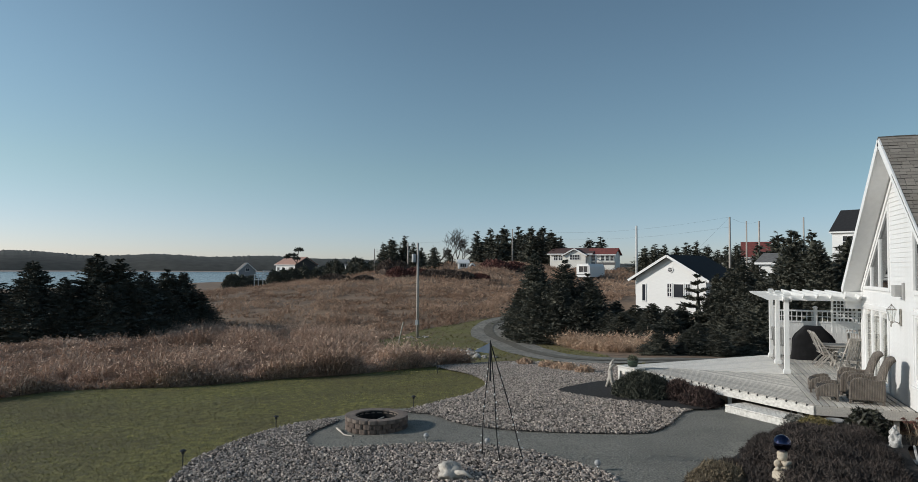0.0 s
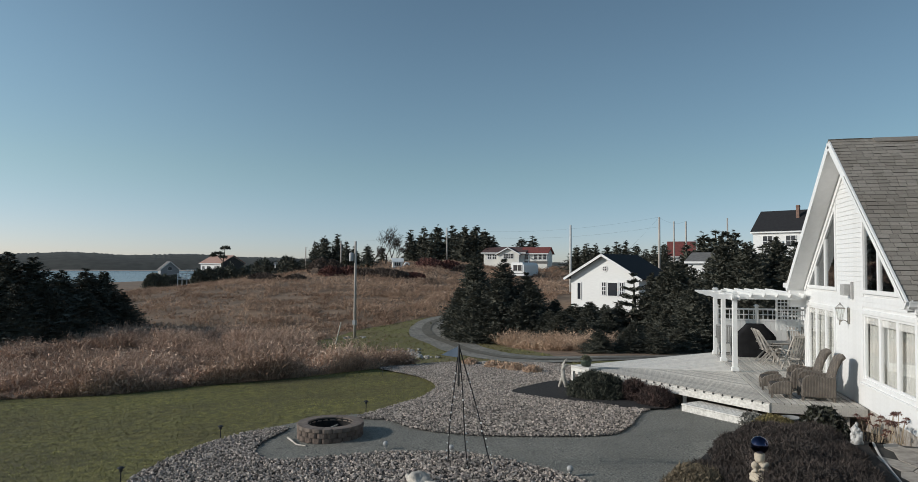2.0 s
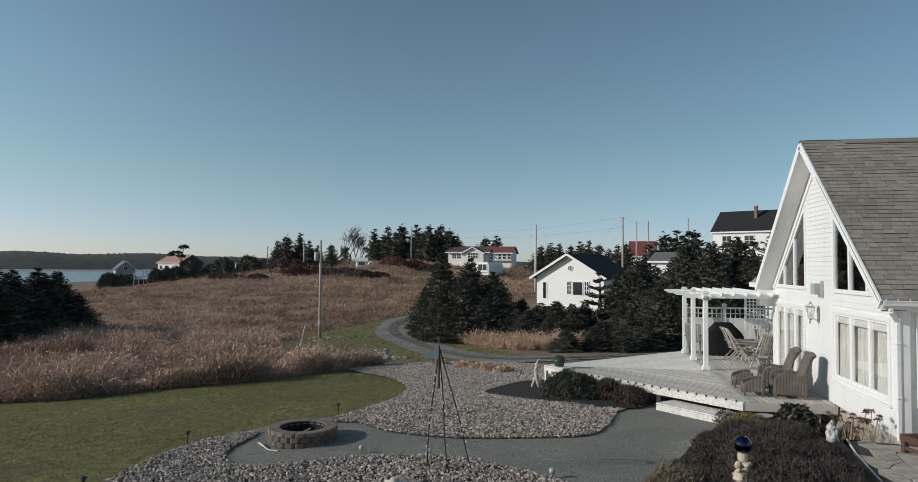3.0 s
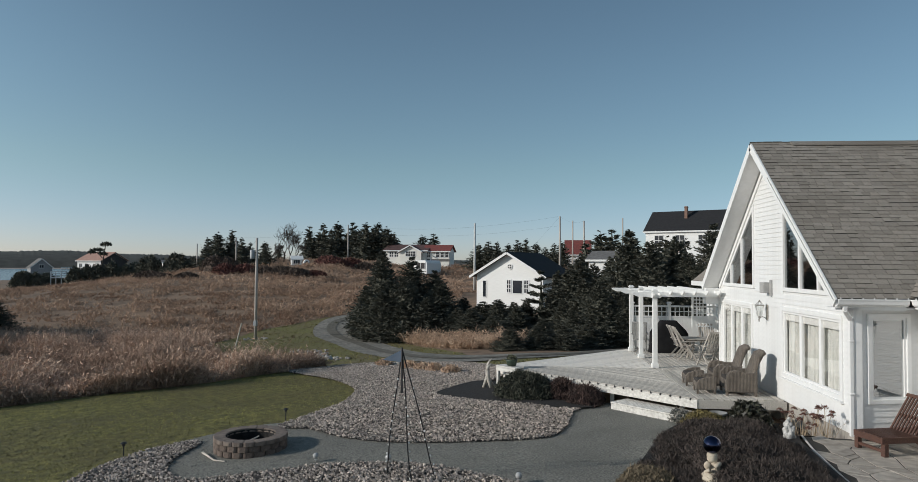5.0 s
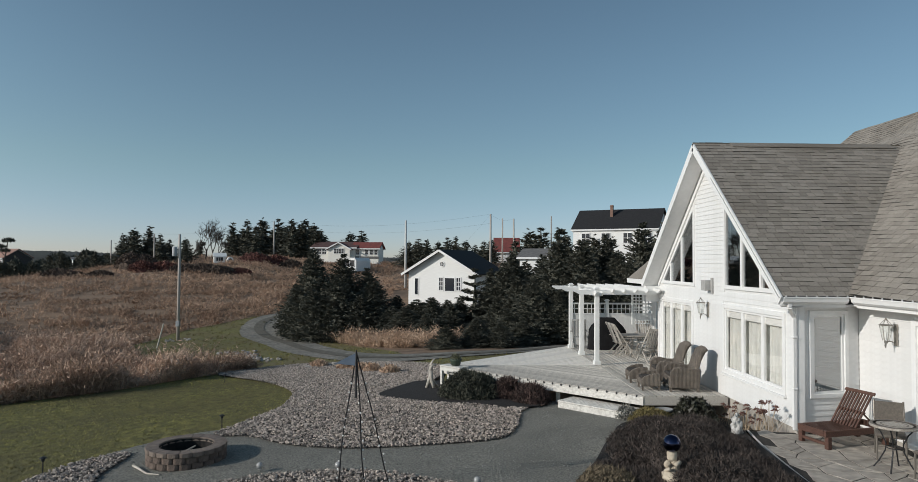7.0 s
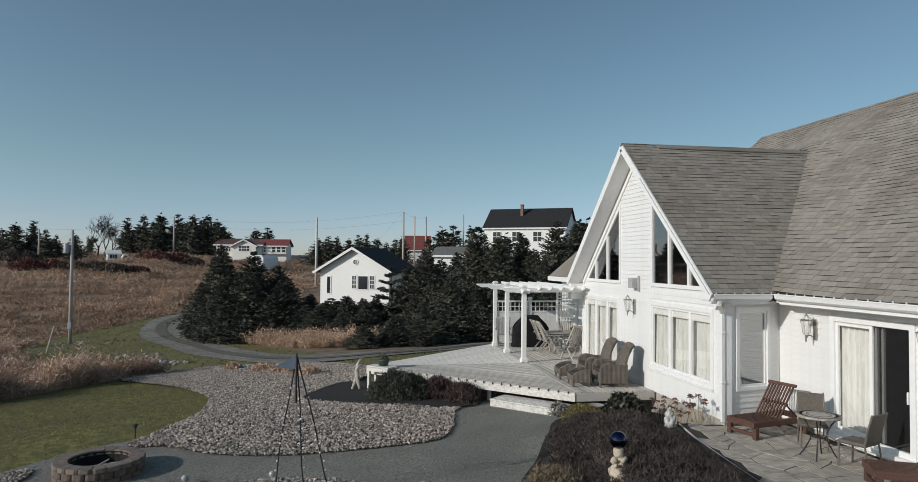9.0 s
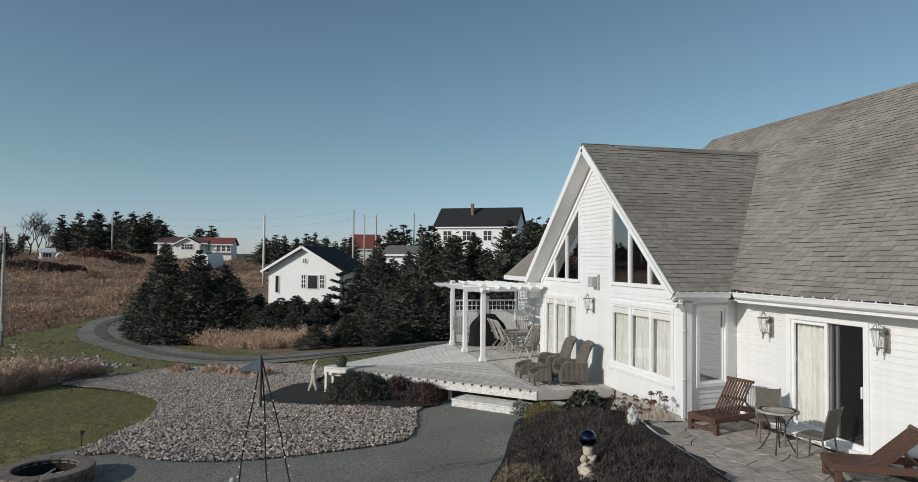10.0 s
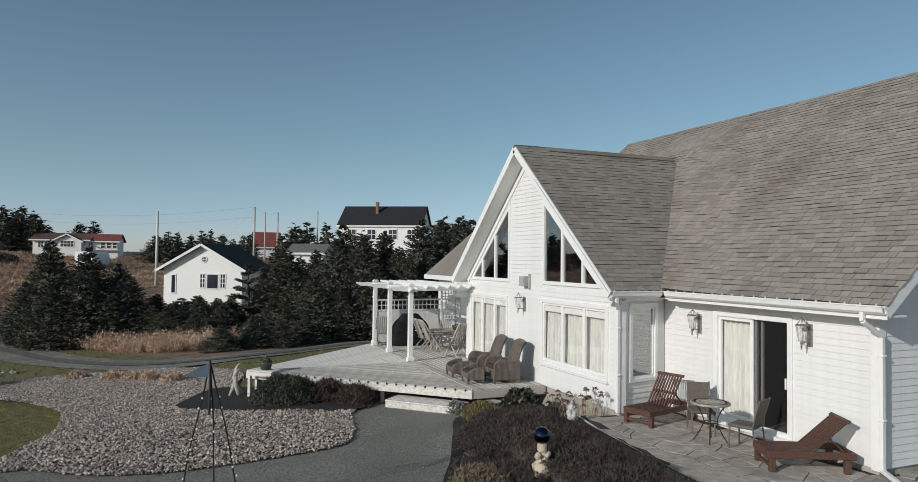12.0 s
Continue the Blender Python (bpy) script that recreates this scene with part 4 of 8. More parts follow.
for yy in (-2.15, -1.95):
    part("beam", tail_beam(Geo(), (-12.55, yy, 2.31), (-7.15, yy, 2.31)), PERGOLA, pergola)
for x in (PX[0], PX[1], PX[2]):
    for dx in (-0.095, 0.095):
        part("cross_beam", tail_beam(Geo(), (x + dx, -2.75, 2.345), (x + dx, -0.05 if x > -7.7 else 1.3, 2.345), 0.13), PERGOLA, pergola)
for i in range(5):
    yy = -1.62 + i * 0.36
    part("rafter", tail_beam(Geo(), (-12.5, yy, 2.42), (-7.1, yy, 2.42), 0.12, 0.04), PERGOLA, pergola)

# lattice-topped fence at the end of the deck
fence = thing("lattice_fence", "white privacy fence with a lattice top on the deck", "fence", (-12.22, -0.5, DZ))
fence.matrix_basis = Matrix.Identity(4)


def lattice(parent, m, w, h, n, k, t=0.028):
    for i in range(n + 1):
        part("lattice_bar", Geo().box(w * i / n - t / 2, w * i / n + t / 2, -0.012, 0.0, 0, h, m), PERGOLA, parent)
    for j in range(k + 1):
        part("lattice_bar", Geo().box(0, w, 0.0, 0.012, h * j / k - t / 2, h * j / k + t / 2, m), PERGOLA, parent)


FM = Matrix.Translation((-12.22, -1.98, 0)) @ Matrix.Rotation(math.pi / 2, 4, 'Z')
for i in range(19):
    part("fence_board", Geo().box(i * 0.175, i * 0.175 + 0.17, -0.012, 0.012, DZ + 0.03, 1.36, FM), PERGOLA, fence, bevel=0.003)
lattice(fence, FM @ Matrix.Translation((0, 0, 1.40)), 3.3, 0.36, 20, 2)
part("rail", Geo().box(0, 3.3, -0.03, 0.03, 1.36, 1.40, FM), PERGOLA, fence)
part("rail", Geo().box(0, 3.3, -0.03, 0.03, 1.76, 1.81, FM), PERGOLA, fence)
for yy in (-1.93, -0.55, 1.28):
    capped_post(-12.22, yy, 1.88, fence, 0.055)
trellis = thing("trellis_panel", "white wooden lattice panel fixed beside the house corner", "trellis", (-8.55, -0.3, DZ))
trellis.matrix_basis = Matrix.Identity(4)
TM = Matrix.Translation((-8.4, -0.66, 1.36)) @ Matrix.Rotation(math.pi / 2, 4, 'Z')
lattice(trellis, TM, 0.62, 0.96, 6, 9, 0.03)
part("frame_bar", Geo().box(-0.05, 0.0, -0.025, 0.025, -0.03, 1.06, TM), PERGOLA, trellis)
part("frame_bar", Geo().box(0.62, 0.67, -0.025, 0.025, -0.03, 1.06, TM), PERGOLA, trellis)

# small bench and pot at the tip of the deck
bench = thing("low_bench", "small white wooden bench at the tip of the deck", "bench", (-6.95, -6.55, land(-6.95, -6.55) + 0.06), 45)
bz = 0.2 - land(-6.95, -6.55) - 0.06
for i in range(3):
    part("seat_board", Geo().box(-0.42, 0.42, -0.2 + i * 0.135, -0.2 + i * 0.135 + 0.128, bz - 0.04, bz), DECK_WHITE, bench, bevel=0.004)
for lx in (-0.36, 0.36):
    for ly in (-0.15, 0.15):
        part("leg", Geo().box(lx - 0.04, lx + 0.04, ly - 0.04, ly + 0.04, 0, bz - 0.04), DECK_WHITE, bench)
part("apron", Geo().box(-0.4, 0.4, -0.2, -0.17, bz - 0.16, bz - 0.045), DECK_WHITE, bench)
POT_GREEN = mat("green_glaze", (0.05, 0.075, 0.05), (0.035, 0.05, 0.035), 8, 0.5)
POT_GREY = mat("grey_plastic_pot", (0.30, 0.30, 0.29), (0.24, 0.24, 0.235), 8, 0.7)
LEAF_PALE = mat("pale_foliage", (0.17, 0.17, 0.11), (0.10, 0.11, 0.07), 20, 0.9, spread=0.4, island=True)


def leaf_cloud(n, shape, size, seed, up=0.3, flat=1.0):
    """Many small leaves over and in a form; shape(r) gives a point."""
    r = np.random.default_rng(seed)
    P = np.array([shape(r) for _ in range(n)])
    d1 = r.normal(size=(n, 3))
    d1[:, 2] = d1[:, 2] * flat + up
    d1 /= np.linalg.norm(d1, axis=1)[:, None]
    d2 = np.cross(d1, r.normal(size=(n, 3)))
    d2 /= np.linalg.norm(d2, axis=1)[:, None]
    s = size * r.uniform(0.6, 1.4, n)[:, None]
    v = np.stack([P - d2 * s * 0.28, P + d2 * s * 0.28, P + d1 * s], 1).reshape(-1, 3)
    return v, np.arange(3 * n).reshape(-1, 3)


def dome(cx, cy, cz, rx, ry, rz):
    def f(r):
        a = r.uniform(0, 2 * math.pi)
        q = r.uniform(0, 1) ** 0.5
        k = r.uniform(0.80, 1.0)
        z = math.sqrt(max(0.0, 1 - q * q))
        w = 1 + 0.13 * noise.noise((math.cos(a) * 2.2 + cx, math.sin(a) * 2.2 + cy, z * 2.5))
        return (cx + rx * q * math.cos(a) * k * w, cy + ry * q * math.sin(a) * k * w, cz + rz * z * k * w)
    return f


pot = thing("flower_pot", "dark green pot with a pale plant on the bench", "flower pot", (-6.95, -6.5, 0.2))
part("pot", Geo().lathe([(0.10, 0), (0.14, 0.02), (0.17, 0.16), (0.185, 0.2), (0.17, 0.2), (0.15, 0.16)], 16), POT_GREEN, pot, smooth=True)
part("plant", raw_mesh("plant", *leaf_cloud(260, dome(0, 0, 0.17, 0.17, 0.17, 0.16), 0.06, 3), LEAF_PALE), LEAF_PALE, pot)
pot = thing("plastic_pot", "grey plastic plant pot beside the deck corner", "flower pot", (-2.1, -1.75, land(-2.1, -1.75) + 0.1))
part("pot", Geo().lathe([(0.12, 0), (0.13, 0.01), (0.18, 0.24), (0.205, 0.25), (0.205, 0.29), (0.18, 0.29), (0.16, 0.22)], 18), POT_GREY, pot, smooth=True)

# covered grill
COVER = mat("black_cover", (0.012, 0.012, 0.013), (0.018, 0.018, 0.019), 4, 0.95, 0.9, 5, spec=0.15)
g = Geo()
rings = []
for z, hw, hd, sk in ((0.0, 0.72, 0.34, 0), (0.25, 0.69, 0.33, 0), (0.7, 0.66, 0.32, 0), (0.86, 0.56, 0.31, 0), (1.06, 0.36, 0.27, 0), (1.16, 0.28, 0.2, 0)):
    ring = []
    for i in range(28):
        a = 2 * math.pi * i / 28
        c, s = math.cos(a), math.sin(a)
        f = 1 + 0.035 * math.sin(i * 2.9) * (1 - z / 1.2) + 0.02 * math.sin(i * 5.1 + z * 4)
        ring.append((hw * f * math.copysign(abs(c) ** 0.45, c), hd * f * math.copysign(abs(s) ** 0.45, s), z))
    rings += ring
g.add(rings, [(r * 28 + i, r * 28 + (i + 1) % 28, (r + 1) * 28 + (i + 1) % 28, (r + 1) * 28 + i) for r in range(5) for i in range(28)] + [tuple(5 * 28 + i for i in range(28))])
grill = part("covered_grill", g, COVER, smooth=True)
grill.matrix_basis = pose(-11.45, -0.75, DZ, 0, 0, 90)
tagged(grill, "barbecue grill under a black fitted cover on the deck", "grill")

# wooden deck table and folding chairs
TEAK = mat("grey_teak", (0.47, 0.435, 0.39), (0.34, 0.31, 0.275), 3, 0.8, 0.2, 50, stretch=(2, 12, 2), spread=0.1)
table = thing("deck_table", "weathered teak slatted deck table", "table", (-9.7, 0.05, DZ), 90)
for i in range(9):
    yy = -0.45 + i * 0.1
    hw = 0.8 * math.sqrt(max(0.15, 1 - (yy / 0.62) ** 2)) + 0.1
    part("slat", Geo().box(-hw, hw, yy, yy + 0.092, 0.69, 0.72), TEAK, table, bevel=0.004)
for sx in (-0.5, 0.5):
    for sy in (-0.3, 0.3):
        part("leg", Geo().beam((sx, sy, 0), (sx * 0.8, sy * 0.6, 0.69), 0.06, 0.05), TEAK, table)
part("apron", Geo().box(-0.6, 0.6, -0.03, 0.03, 0.62, 0.688), TEAK, table)
bowl = thing("planter_bowl", "dark planter bowl standing on the deck table", "planter", (-9.3, 0.25, DZ + 0.722))
part("bowl", Geo().lathe([(0.09, 0), (0.12, 0.01), (0.17, 0.13), (0.18, 0.17), (0.155, 0.17), (0.14, 0.12)], 16), POT_GREEN, bowl, smooth=True)
part("plant", raw_mesh("plant", *leaf_cloud(120, dome(0, 0, 0.13, 0.14, 0.14, 0.1), 0.05, 5), LEAF_PALE), LEAF_PALE, bowl)


def folding_chair(at, turn, label, material, group="chairs at the deck table"):
    """High-backed slatted folding chair; it faces along its -y."""
    c = thing("folding_chair", label, "chair", at, turn, group)
    for i in range(6):
        x = -0.2 + i * 0.08
        part("back_slat", Geo().beam((x, 0.16, 0.44), (x, 0.42, 1.06), 0.055, 0.015, (0, -1, 0.4)), material, c)
    part("back_rail", Geo().beam((-0.25, 0.43, 1.08), (0.25, 0.43, 1.08), 0.03, 0.06), material, c)
    for s in (-1, 1):
        part("back_leg", Geo().beam((s * 0.25, -0.28, 0.0), (s * 0.25, 0.44, 1.10), 0.028, 0.045), material, c)
        part("front_leg", Geo().beam((s * 0.22, 0.34, 0.0), (s * 0.22, -0.22, 0.64), 0.028, 0.045), material, c)
        part("armrest", Geo().box(s * 0.28 - 0.035, s * 0.28 + 0.035, -0.3, 0.28, 0.63, 0.66), material, c, bevel=0.008)
    for i in range(6):
        part("seat_slat", Geo().box(-0.22, 0.22, -0.24 + i * 0.075, -0.24 + i * 0.075 + 0.062, 0.41, 0.43), material, c)
    return c


chair0 = folding_chair((-10.15, -0.62, DZ), 183, "weathered teak folding armchair with a slatted back", TEAK)
for x, yy, a in ((-9.48, -0.60, 177), (-8.15, -0.25, -72), (-10.75, 0.45, 84)):
    copy_thing(chair0, pose(x, yy, DZ, 0, 0, a))
GREY_METAL = mat("grey_chair", (0.36, 0.355, 0.34), (0.28, 0.28, 0.27), 5, 0.6)
folding_chair((-11.75, -1.75, DZ), -100, "pale grey slatted garden chair beside the grill", GREY_METAL, "garden chairs")

# wicker recliners and footstools
def wicker_mat(name, c1, c2):
    m = mat(name, c1, c2, 4, 0.75, spread=0.1)
    nt = m.node_tree
    b = nt.nodes["Principled BSDF"]
    tc = nt.nodes.new("ShaderNodeTexCoord")
    hs = []
    turned = nt.nodes.new("ShaderNodeMapping")
    turned.inputs["Rotation"].default_value = (0, 0, radians(40))
    nt.links.new(tc.outputs["Object"], turned.inputs["Vector"])
    for ax, sc in (('Z', 15), ('X', 15)):
        w = nt.nodes.new("ShaderNodeTexWave")
        w.bands_direction = ax
        w.inputs["Scale"].default_value = sc
        w.inputs["Distortion"].default_value = 0.6
        nt.links.new(turned.outputs[0], w.inputs["Vector"])
        hs.append(w.outputs["Fac"])
    mu = nt.nodes.new("ShaderNodeMath")
    mu.operation = 'MULTIPLY'
    nt.links.new(hs[0], mu.inputs[0])
    nt.links.new(hs[1], mu.inputs[1])
    bp = nt.nodes.new("ShaderNodeBump")
    bp.inputs["Strength"].default_value = 1.0
    bp.inputs["Distance"].default_value = 0.02
    nt.links.new(mu.outputs[0], bp.inputs["Height"])
    nt.links.new(bp.outputs[0], b.inputs["Normal"])
    mr = nt.nodes.new("ShaderNodeMapRange")
    mr.inputs["To Min"].default_value, mr.inputs["To Max"].default_value = 0.45, 1.75
    nt.links.new(mu.outputs[0], mr.inputs["Value"])
    old = b.inputs["Base Color"].links[0].from_socket
    hv = nt.nodes.new("ShaderNodeHueSaturation")
    nt.links.new(old, hv.inputs["Color"])
    nt.links.new(mr.outputs[0], hv.inputs["Value"])
    nt.links.new(hv.outputs[0], b.inputs["Base Color"])
    return m


WICKER = wicker_mat("brown_wicker", (0.315, 0.268, 0.222), (0.225, 0.188, 0.155))
CUSHION = mat("dark_cushion", (0.05, 0.042, 0.036), (0.035, 0.03, 0.026), 6, 0.9, 0.3, 60)


def swept(profile, x0, x1, n=5, crown=0.0):
    """A body with a y-z outline swept across x; crown rounds the outline towards the sides."""
    g, k = Geo(), len(profile)
    pts = []
    for i in range(n + 1):
        t = i / n
        e = (2 * t - 1)
        s = 1 - crown * e * e
        for (yy, z) in profile:
            pts.append((x0 + (x1 - x0) * t, yy, z if z < 0.5 else 0.5 + (z - 0.5) * s))
    g.add(pts, [(i * k + j, i * k + (j + 1) % k, (i + 1) * k + (j + 1) % k, (i + 1) * k + j) for i in range(n) for j in range(k)] + [tuple(range(k)), tuple(n * k + j for j in range(k))])
    return g


def recliner(at, turn):
    """Wing-armed wicker chair; it faces along its -y."""
    c = thing("wicker_chair", "brown woven wicker armchair with a curved high back", "chair", at, turn, "wicker chairs by the deck door")
    back = [(0.16, 0.30), (0.26, 0.30), (0.30, 0.55), (0.36, 0.80), (0.46, 1.02), (0.53, 1.09), (0.47, 1.11), (0.37, 1.06), (0.28, 0.84), (0.20, 0.56)]
    part("backrest", swept(back, -0.31, 0.31, 8, 0.10), WICKER, c, smooth=True, bevel=0)
    arm = [(-0.44, 0.09), (0.30, 0.09), (0.30, 0.60), (0.20, 0.57), (0.06, 0.57), (-0.18, 0.62), (-0.32, 0.60), (-0.41, 0.50)]
    for s in (-1, 1):
        part("arm", swept(arm, s * 0.37 - 0.05, s * 0.37 + 0.05, 1), WICKER, c, bevel=0.018)
        for yy in (-0.4, 0.26):
            part("leg", Geo().box(s * 0.37 - 0.03, s * 0.37 + 0.03, yy - 0.03, yy + 0.03, 0, 0.09), WICKER, c)
    part("seat", Geo().box(-0.31, 0.31, -0.42, 0.2, 0.12, 0.36), WICKER, c, bevel=0.02)
    part("cushion", Geo().box(-0.30, 0.30, -0.42, 0.16, 0.362, 0.43), CUSHION, c, "dark seat cushion", bevel=0.03)
    return c


def footstool(at, turn):
    c = thing("wicker_footstool", "brown woven wicker footstool with a dark cushion", "footstool", at, turn, "wicker footstools")
    prof = [(-0.24, 0.10), (0.24, 0.10), (0.24, 0.42), (0.12, 0.43), (-0.05, 0.40), (-0.18, 0.34), (-0.24, 0.27)]
    for s in (-1, 1):
        part("side", swept(prof, s * 0.27 - 0.03, s * 0.27 + 0.03, 1), WICKER, c, bevel=0.014)
        for yy in (-0.2, 0.2):
            part("leg", Geo().box(s * 0.27 - 0.025, s * 0.27 + 0.025, yy - 0.025, yy + 0.025, 0, 0.1), WICKER, c)
    part("seat", Geo().box(-0.24, 0.24, -0.23, 0.23, 0.13, 0.27), WICKER, c, bevel=0.015)
    part("cushion", Geo().box(-0.235, 0.235, -0.225, 0.225, 0.272, 0.34), CUSHION, c, "dark seat cushion", bevel=0.025)
    return c


r1 = recliner((-3.46, -0.80, DZ), -6)
copy_thing(r1, pose(-4.55, -0.80, DZ, 0, 0, -5))
s1 = footstool((-3.56, -1.66, DZ), -6)
copy_thing(s1, pose(-4.64, -1.66, DZ, 0, 0, -5))

# wall lanterns
BRASS = mat("tarnished_brass", (0.34, 0.32, 0.285), (0.22, 0.205, 0.18), 14, 0.4, metal=0.55)
LANTERN_GLASS = glass_mat("lantern_glass", (0.95, 0.96, 0.95))


def wall_lantern(x, y, z):
    """Hexagonal glass lantern on a scrolled arm; z is its top."""
    c = thing("wall_lantern", "glass and brass wall lantern on a scroll bracket", "lamp", (x, y, z), 0, "wall lanterns")
    part("back_plate", Geo().box(-0.05, 0.05, -0.03, -0.0, -0.52, -0.12), BRASS, c, bevel=0.008)
    arc = [(0, -0.02, -0.40)] + [(0, -0.13 - 0.09 * math.cos(a), -0.52 + 0.09 * math.sin(a)) for a in np.linspace(2.6, -0.4, 7)] + [(0, -0.20, -0.46)]
    part("scroll_arm", Geo().tube(arc, 0.012, 6), BRASS, c)
    b = part("cage", Geo().tube([(0, -0.2, -0.47), (0, -0.2, -0.42)], 0.03, 6), BRASS, c)
    for i in range(6):
        a = 2 * math.pi * i / 6
        lo = (0.055 * math.cos(a), -0.2 + 0.055 * math.sin(a), -0.42)
        hi = (0.105 * math.cos(a), -0.2 + 0.105 * math.sin(a), -0.14)
        top = (0.02 * math.cos(a), -0.2 + 0.02 * math.sin(a), -0.04)
        part("bar", Geo().tube([lo, hi, top], 0.0045, 4), BRASS, b)
    part("rim", Geo().lathe([(0.10, -0.15), (0.115, -0.145), (0.115, -0.13), (0.10, -0.125)], 6, (0, -0.2, 0)), BRASS, b)
    part("finial", Geo().lathe([(0.03, -0.05), (0.02, -0.03), (0.012, -0.02), (0.018, -0.008), (0.0, 0.0)], 8, (0, -0.2, 0)), BRASS, b)
    gl = part("glass", Geo().lathe([(0.05, -0.415), (0.098, -0.15)], 6, (0, -0.2, 0)), LANTERN_GLASS, c)
    gl.visible_shadow = False
    part("candle", Geo().tube([(0, -0.2, -0.4), (0, -0.2, -0.27)], 0.014, 8), TRIM, c)
    return c


lan = wall_lantern(-3.78, -0.02, 2.46)
copy_thing(lan, pose(1.42, MY - 0.02, 2.36))
copy_thing(lan, pose(4.12, MY - 0.02, 2.40))
VENT = mat("grey_vent", (0.42, 0.415, 0.40), (0.36, 0.355, 0.345), 8, 0.6)
vent = thing("wall_vent", "pale grey box vent on the gable wall", "vent", (-3.62, -0.02, 2.66))
part("hood", Geo().box(-0.15, 0.10, -0.2, 0.0, -0.02, 0.25), VENT, vent, bevel=0.01)
part("flange", Geo().box(0.10, 0.17, -0.05, 0.0, -0.1, 0.31), VENT, vent, bevel=0.006)


# strings of small lamps: along the deck front and the eaves
BULB_WHITE = mat("clear_bulb", (0.7, 0.7, 0.68), rough=0.25)


def light_string(label, p, q, n, hang, material, size, cord_paint=IRON):
    """Small lamps on clips at even steps, joined by a thin cord."""
    p, q = Vector(p), Vector(q)
    c = thing("light_string", label, "string lights", p)
    d = q - p
    cord = []
    for i in range(n + 1):
        cord.append(d * i / n)
        if i < n:
            cord.append(d * (i + 0.5) / n - Vector((0, 0, hang)))
    part("cord", Geo().tube(cord, 0.005, 4), cord_paint, c)
    bulb = Geo().lathe([(0.0, 0.0), (size * 0.5, size * 0.3), (size * 0.55, size * 0.8), (size * 0.3, size * 1.3), (0.0, size * 1.5)], 6).mesh("lamp", material)
    for i in range(n + 1):
        b = part("lamp", bulb, material, c)
        b.matrix_basis = pose(*(d * i / n))


light_string("string of small white lamps along the gable eave", (EAVE_X + 0.10, FY + 0.05, EAVE_Z - 0.03), (EAVE_X + 0.10, MEAVE_Y - 0.15, EAVE_Z - 0.03), 6, 0.004, BULB_WHITE, 0.026)
light_string("string of small white lamps along the main eave", (EAVE_X + 0.25, MEAVE_Y - 0.10, EAVE_Z - 0.03), (ROOF_X1 - 0.1, MEAVE_Y - 0.10, EAVE_Z - 0.03), 18, 0.004, BULB_WHITE, 0.028)
light_string("string of dark lamps along the deck fascia", (-2.72, -2.22, DZ - 0.06), (-7.3, -6.92, DZ - 0.06), 24, 0.006, IRON, 0.045, DECK_WHITE)
light_string("string of small white lamps up the gable rake", (EAVE_X + 0.02, FY - 0.045, EAVE_Z - 0.05), (AX + 1.2, FY - 0.045, AZ - 0.05 - 1.2 * SL), 14, 0.003, BULB_WHITE, 0.026)

# ---- patio furniture ----
CHAISE = mat("red_brown_timber", (0.115, 0.055, 0.038), (0.075, 0.036, 0.026), 3, 0.6, 0.2, 40, stretch=(2, 12, 12), spread=0.12)
PZ = 0.02


def chaise(at, turn, rise, length=1.5):
    """Slatted sun lounger; its foot end lies at the origin and it runs along +y."""
    c = thing("sun_lounger", "red-brown wooden slatted sun lounger with its back raised", "lounger", at, turn, "sun loungers")
    for s in (-1, 1):
        part("side_rail", Geo().box(s * 0.31 - 0.025, s * 0.31 + 0.025, 0.0, length, 0.22, 0.33), CHAISE, c, bevel=0.006)
        for yy in (0.03, length - 0.18):
            part("leg", Geo().box(s * 0.31 - 0.045, s * 0.31 + 0.045, yy, yy + 0.09, 0.0, 0.22 if yy > 0.5 else 0.225), CHAISE, c, bevel=0.008)
    part("foot_rail", Geo().box(-0.284, 0.284, 0.0, 0.04, 0.22, 0.33), CHAISE, c)
    part("stretcher", Geo().box(-0.26, 0.26, 0.04, 0.075, 0.07, 0.12), CHAISE, c)
    part("head_rail", Geo().box(-0.284, 0.284, length - 0.04, length, 0.22, 0.33), CHAISE, c)
    piv = 0.72
    for i in range(9):
        x = -0.27 + i * 0.0675
        part("seat_slat", Geo().box(x - 0.02, x + 0.02, 0.045, piv, 0.315, 0.337), CHAISE, c)
    tip = Vector((0, piv + 0.72 * math.cos(rise), 0.33 + 0.72 * math.sin(rise)))
    nb = Vector((0, -math.sin(rise), math.cos(rise)))
    for i in range(9):
        x = -0.27 + i * 0.0675
        part("back_slat", Geo().beam((x, piv, 0.33), (x, tip.y, tip.z), 0.035, 0.022, nb), CHAISE, c)
    part("back_rail", Geo().beam((-0.33, tip.y, tip.z), (0.33, tip.y, tip.z), 0.06, 0.03, nb), CHAISE, c, bevel=0.005)
    mid = Vector((0, piv, 0.33)).lerp(tip, 0.45) - nb * 0.03
    part("back_batten", Geo().beam((-0.29, mid.y, mid.z), (0.29, mid.y, mid.z), 0.05, 0.02, nb), CHAISE, c)
    for s in (-1, 1):
        part("prop", Geo().beam((s * 0.24, mid.y, mid.z), (s * 0.24, min(length - 0.08, mid.y + 0.35), 0.27), 0.03, 0.02), CHAISE, c)
    return c


chaise((1.36, -0.20, PZ), 14, radians(56))
chaise((4.30, 0.02, PZ), -27, radians(42), 1.36)

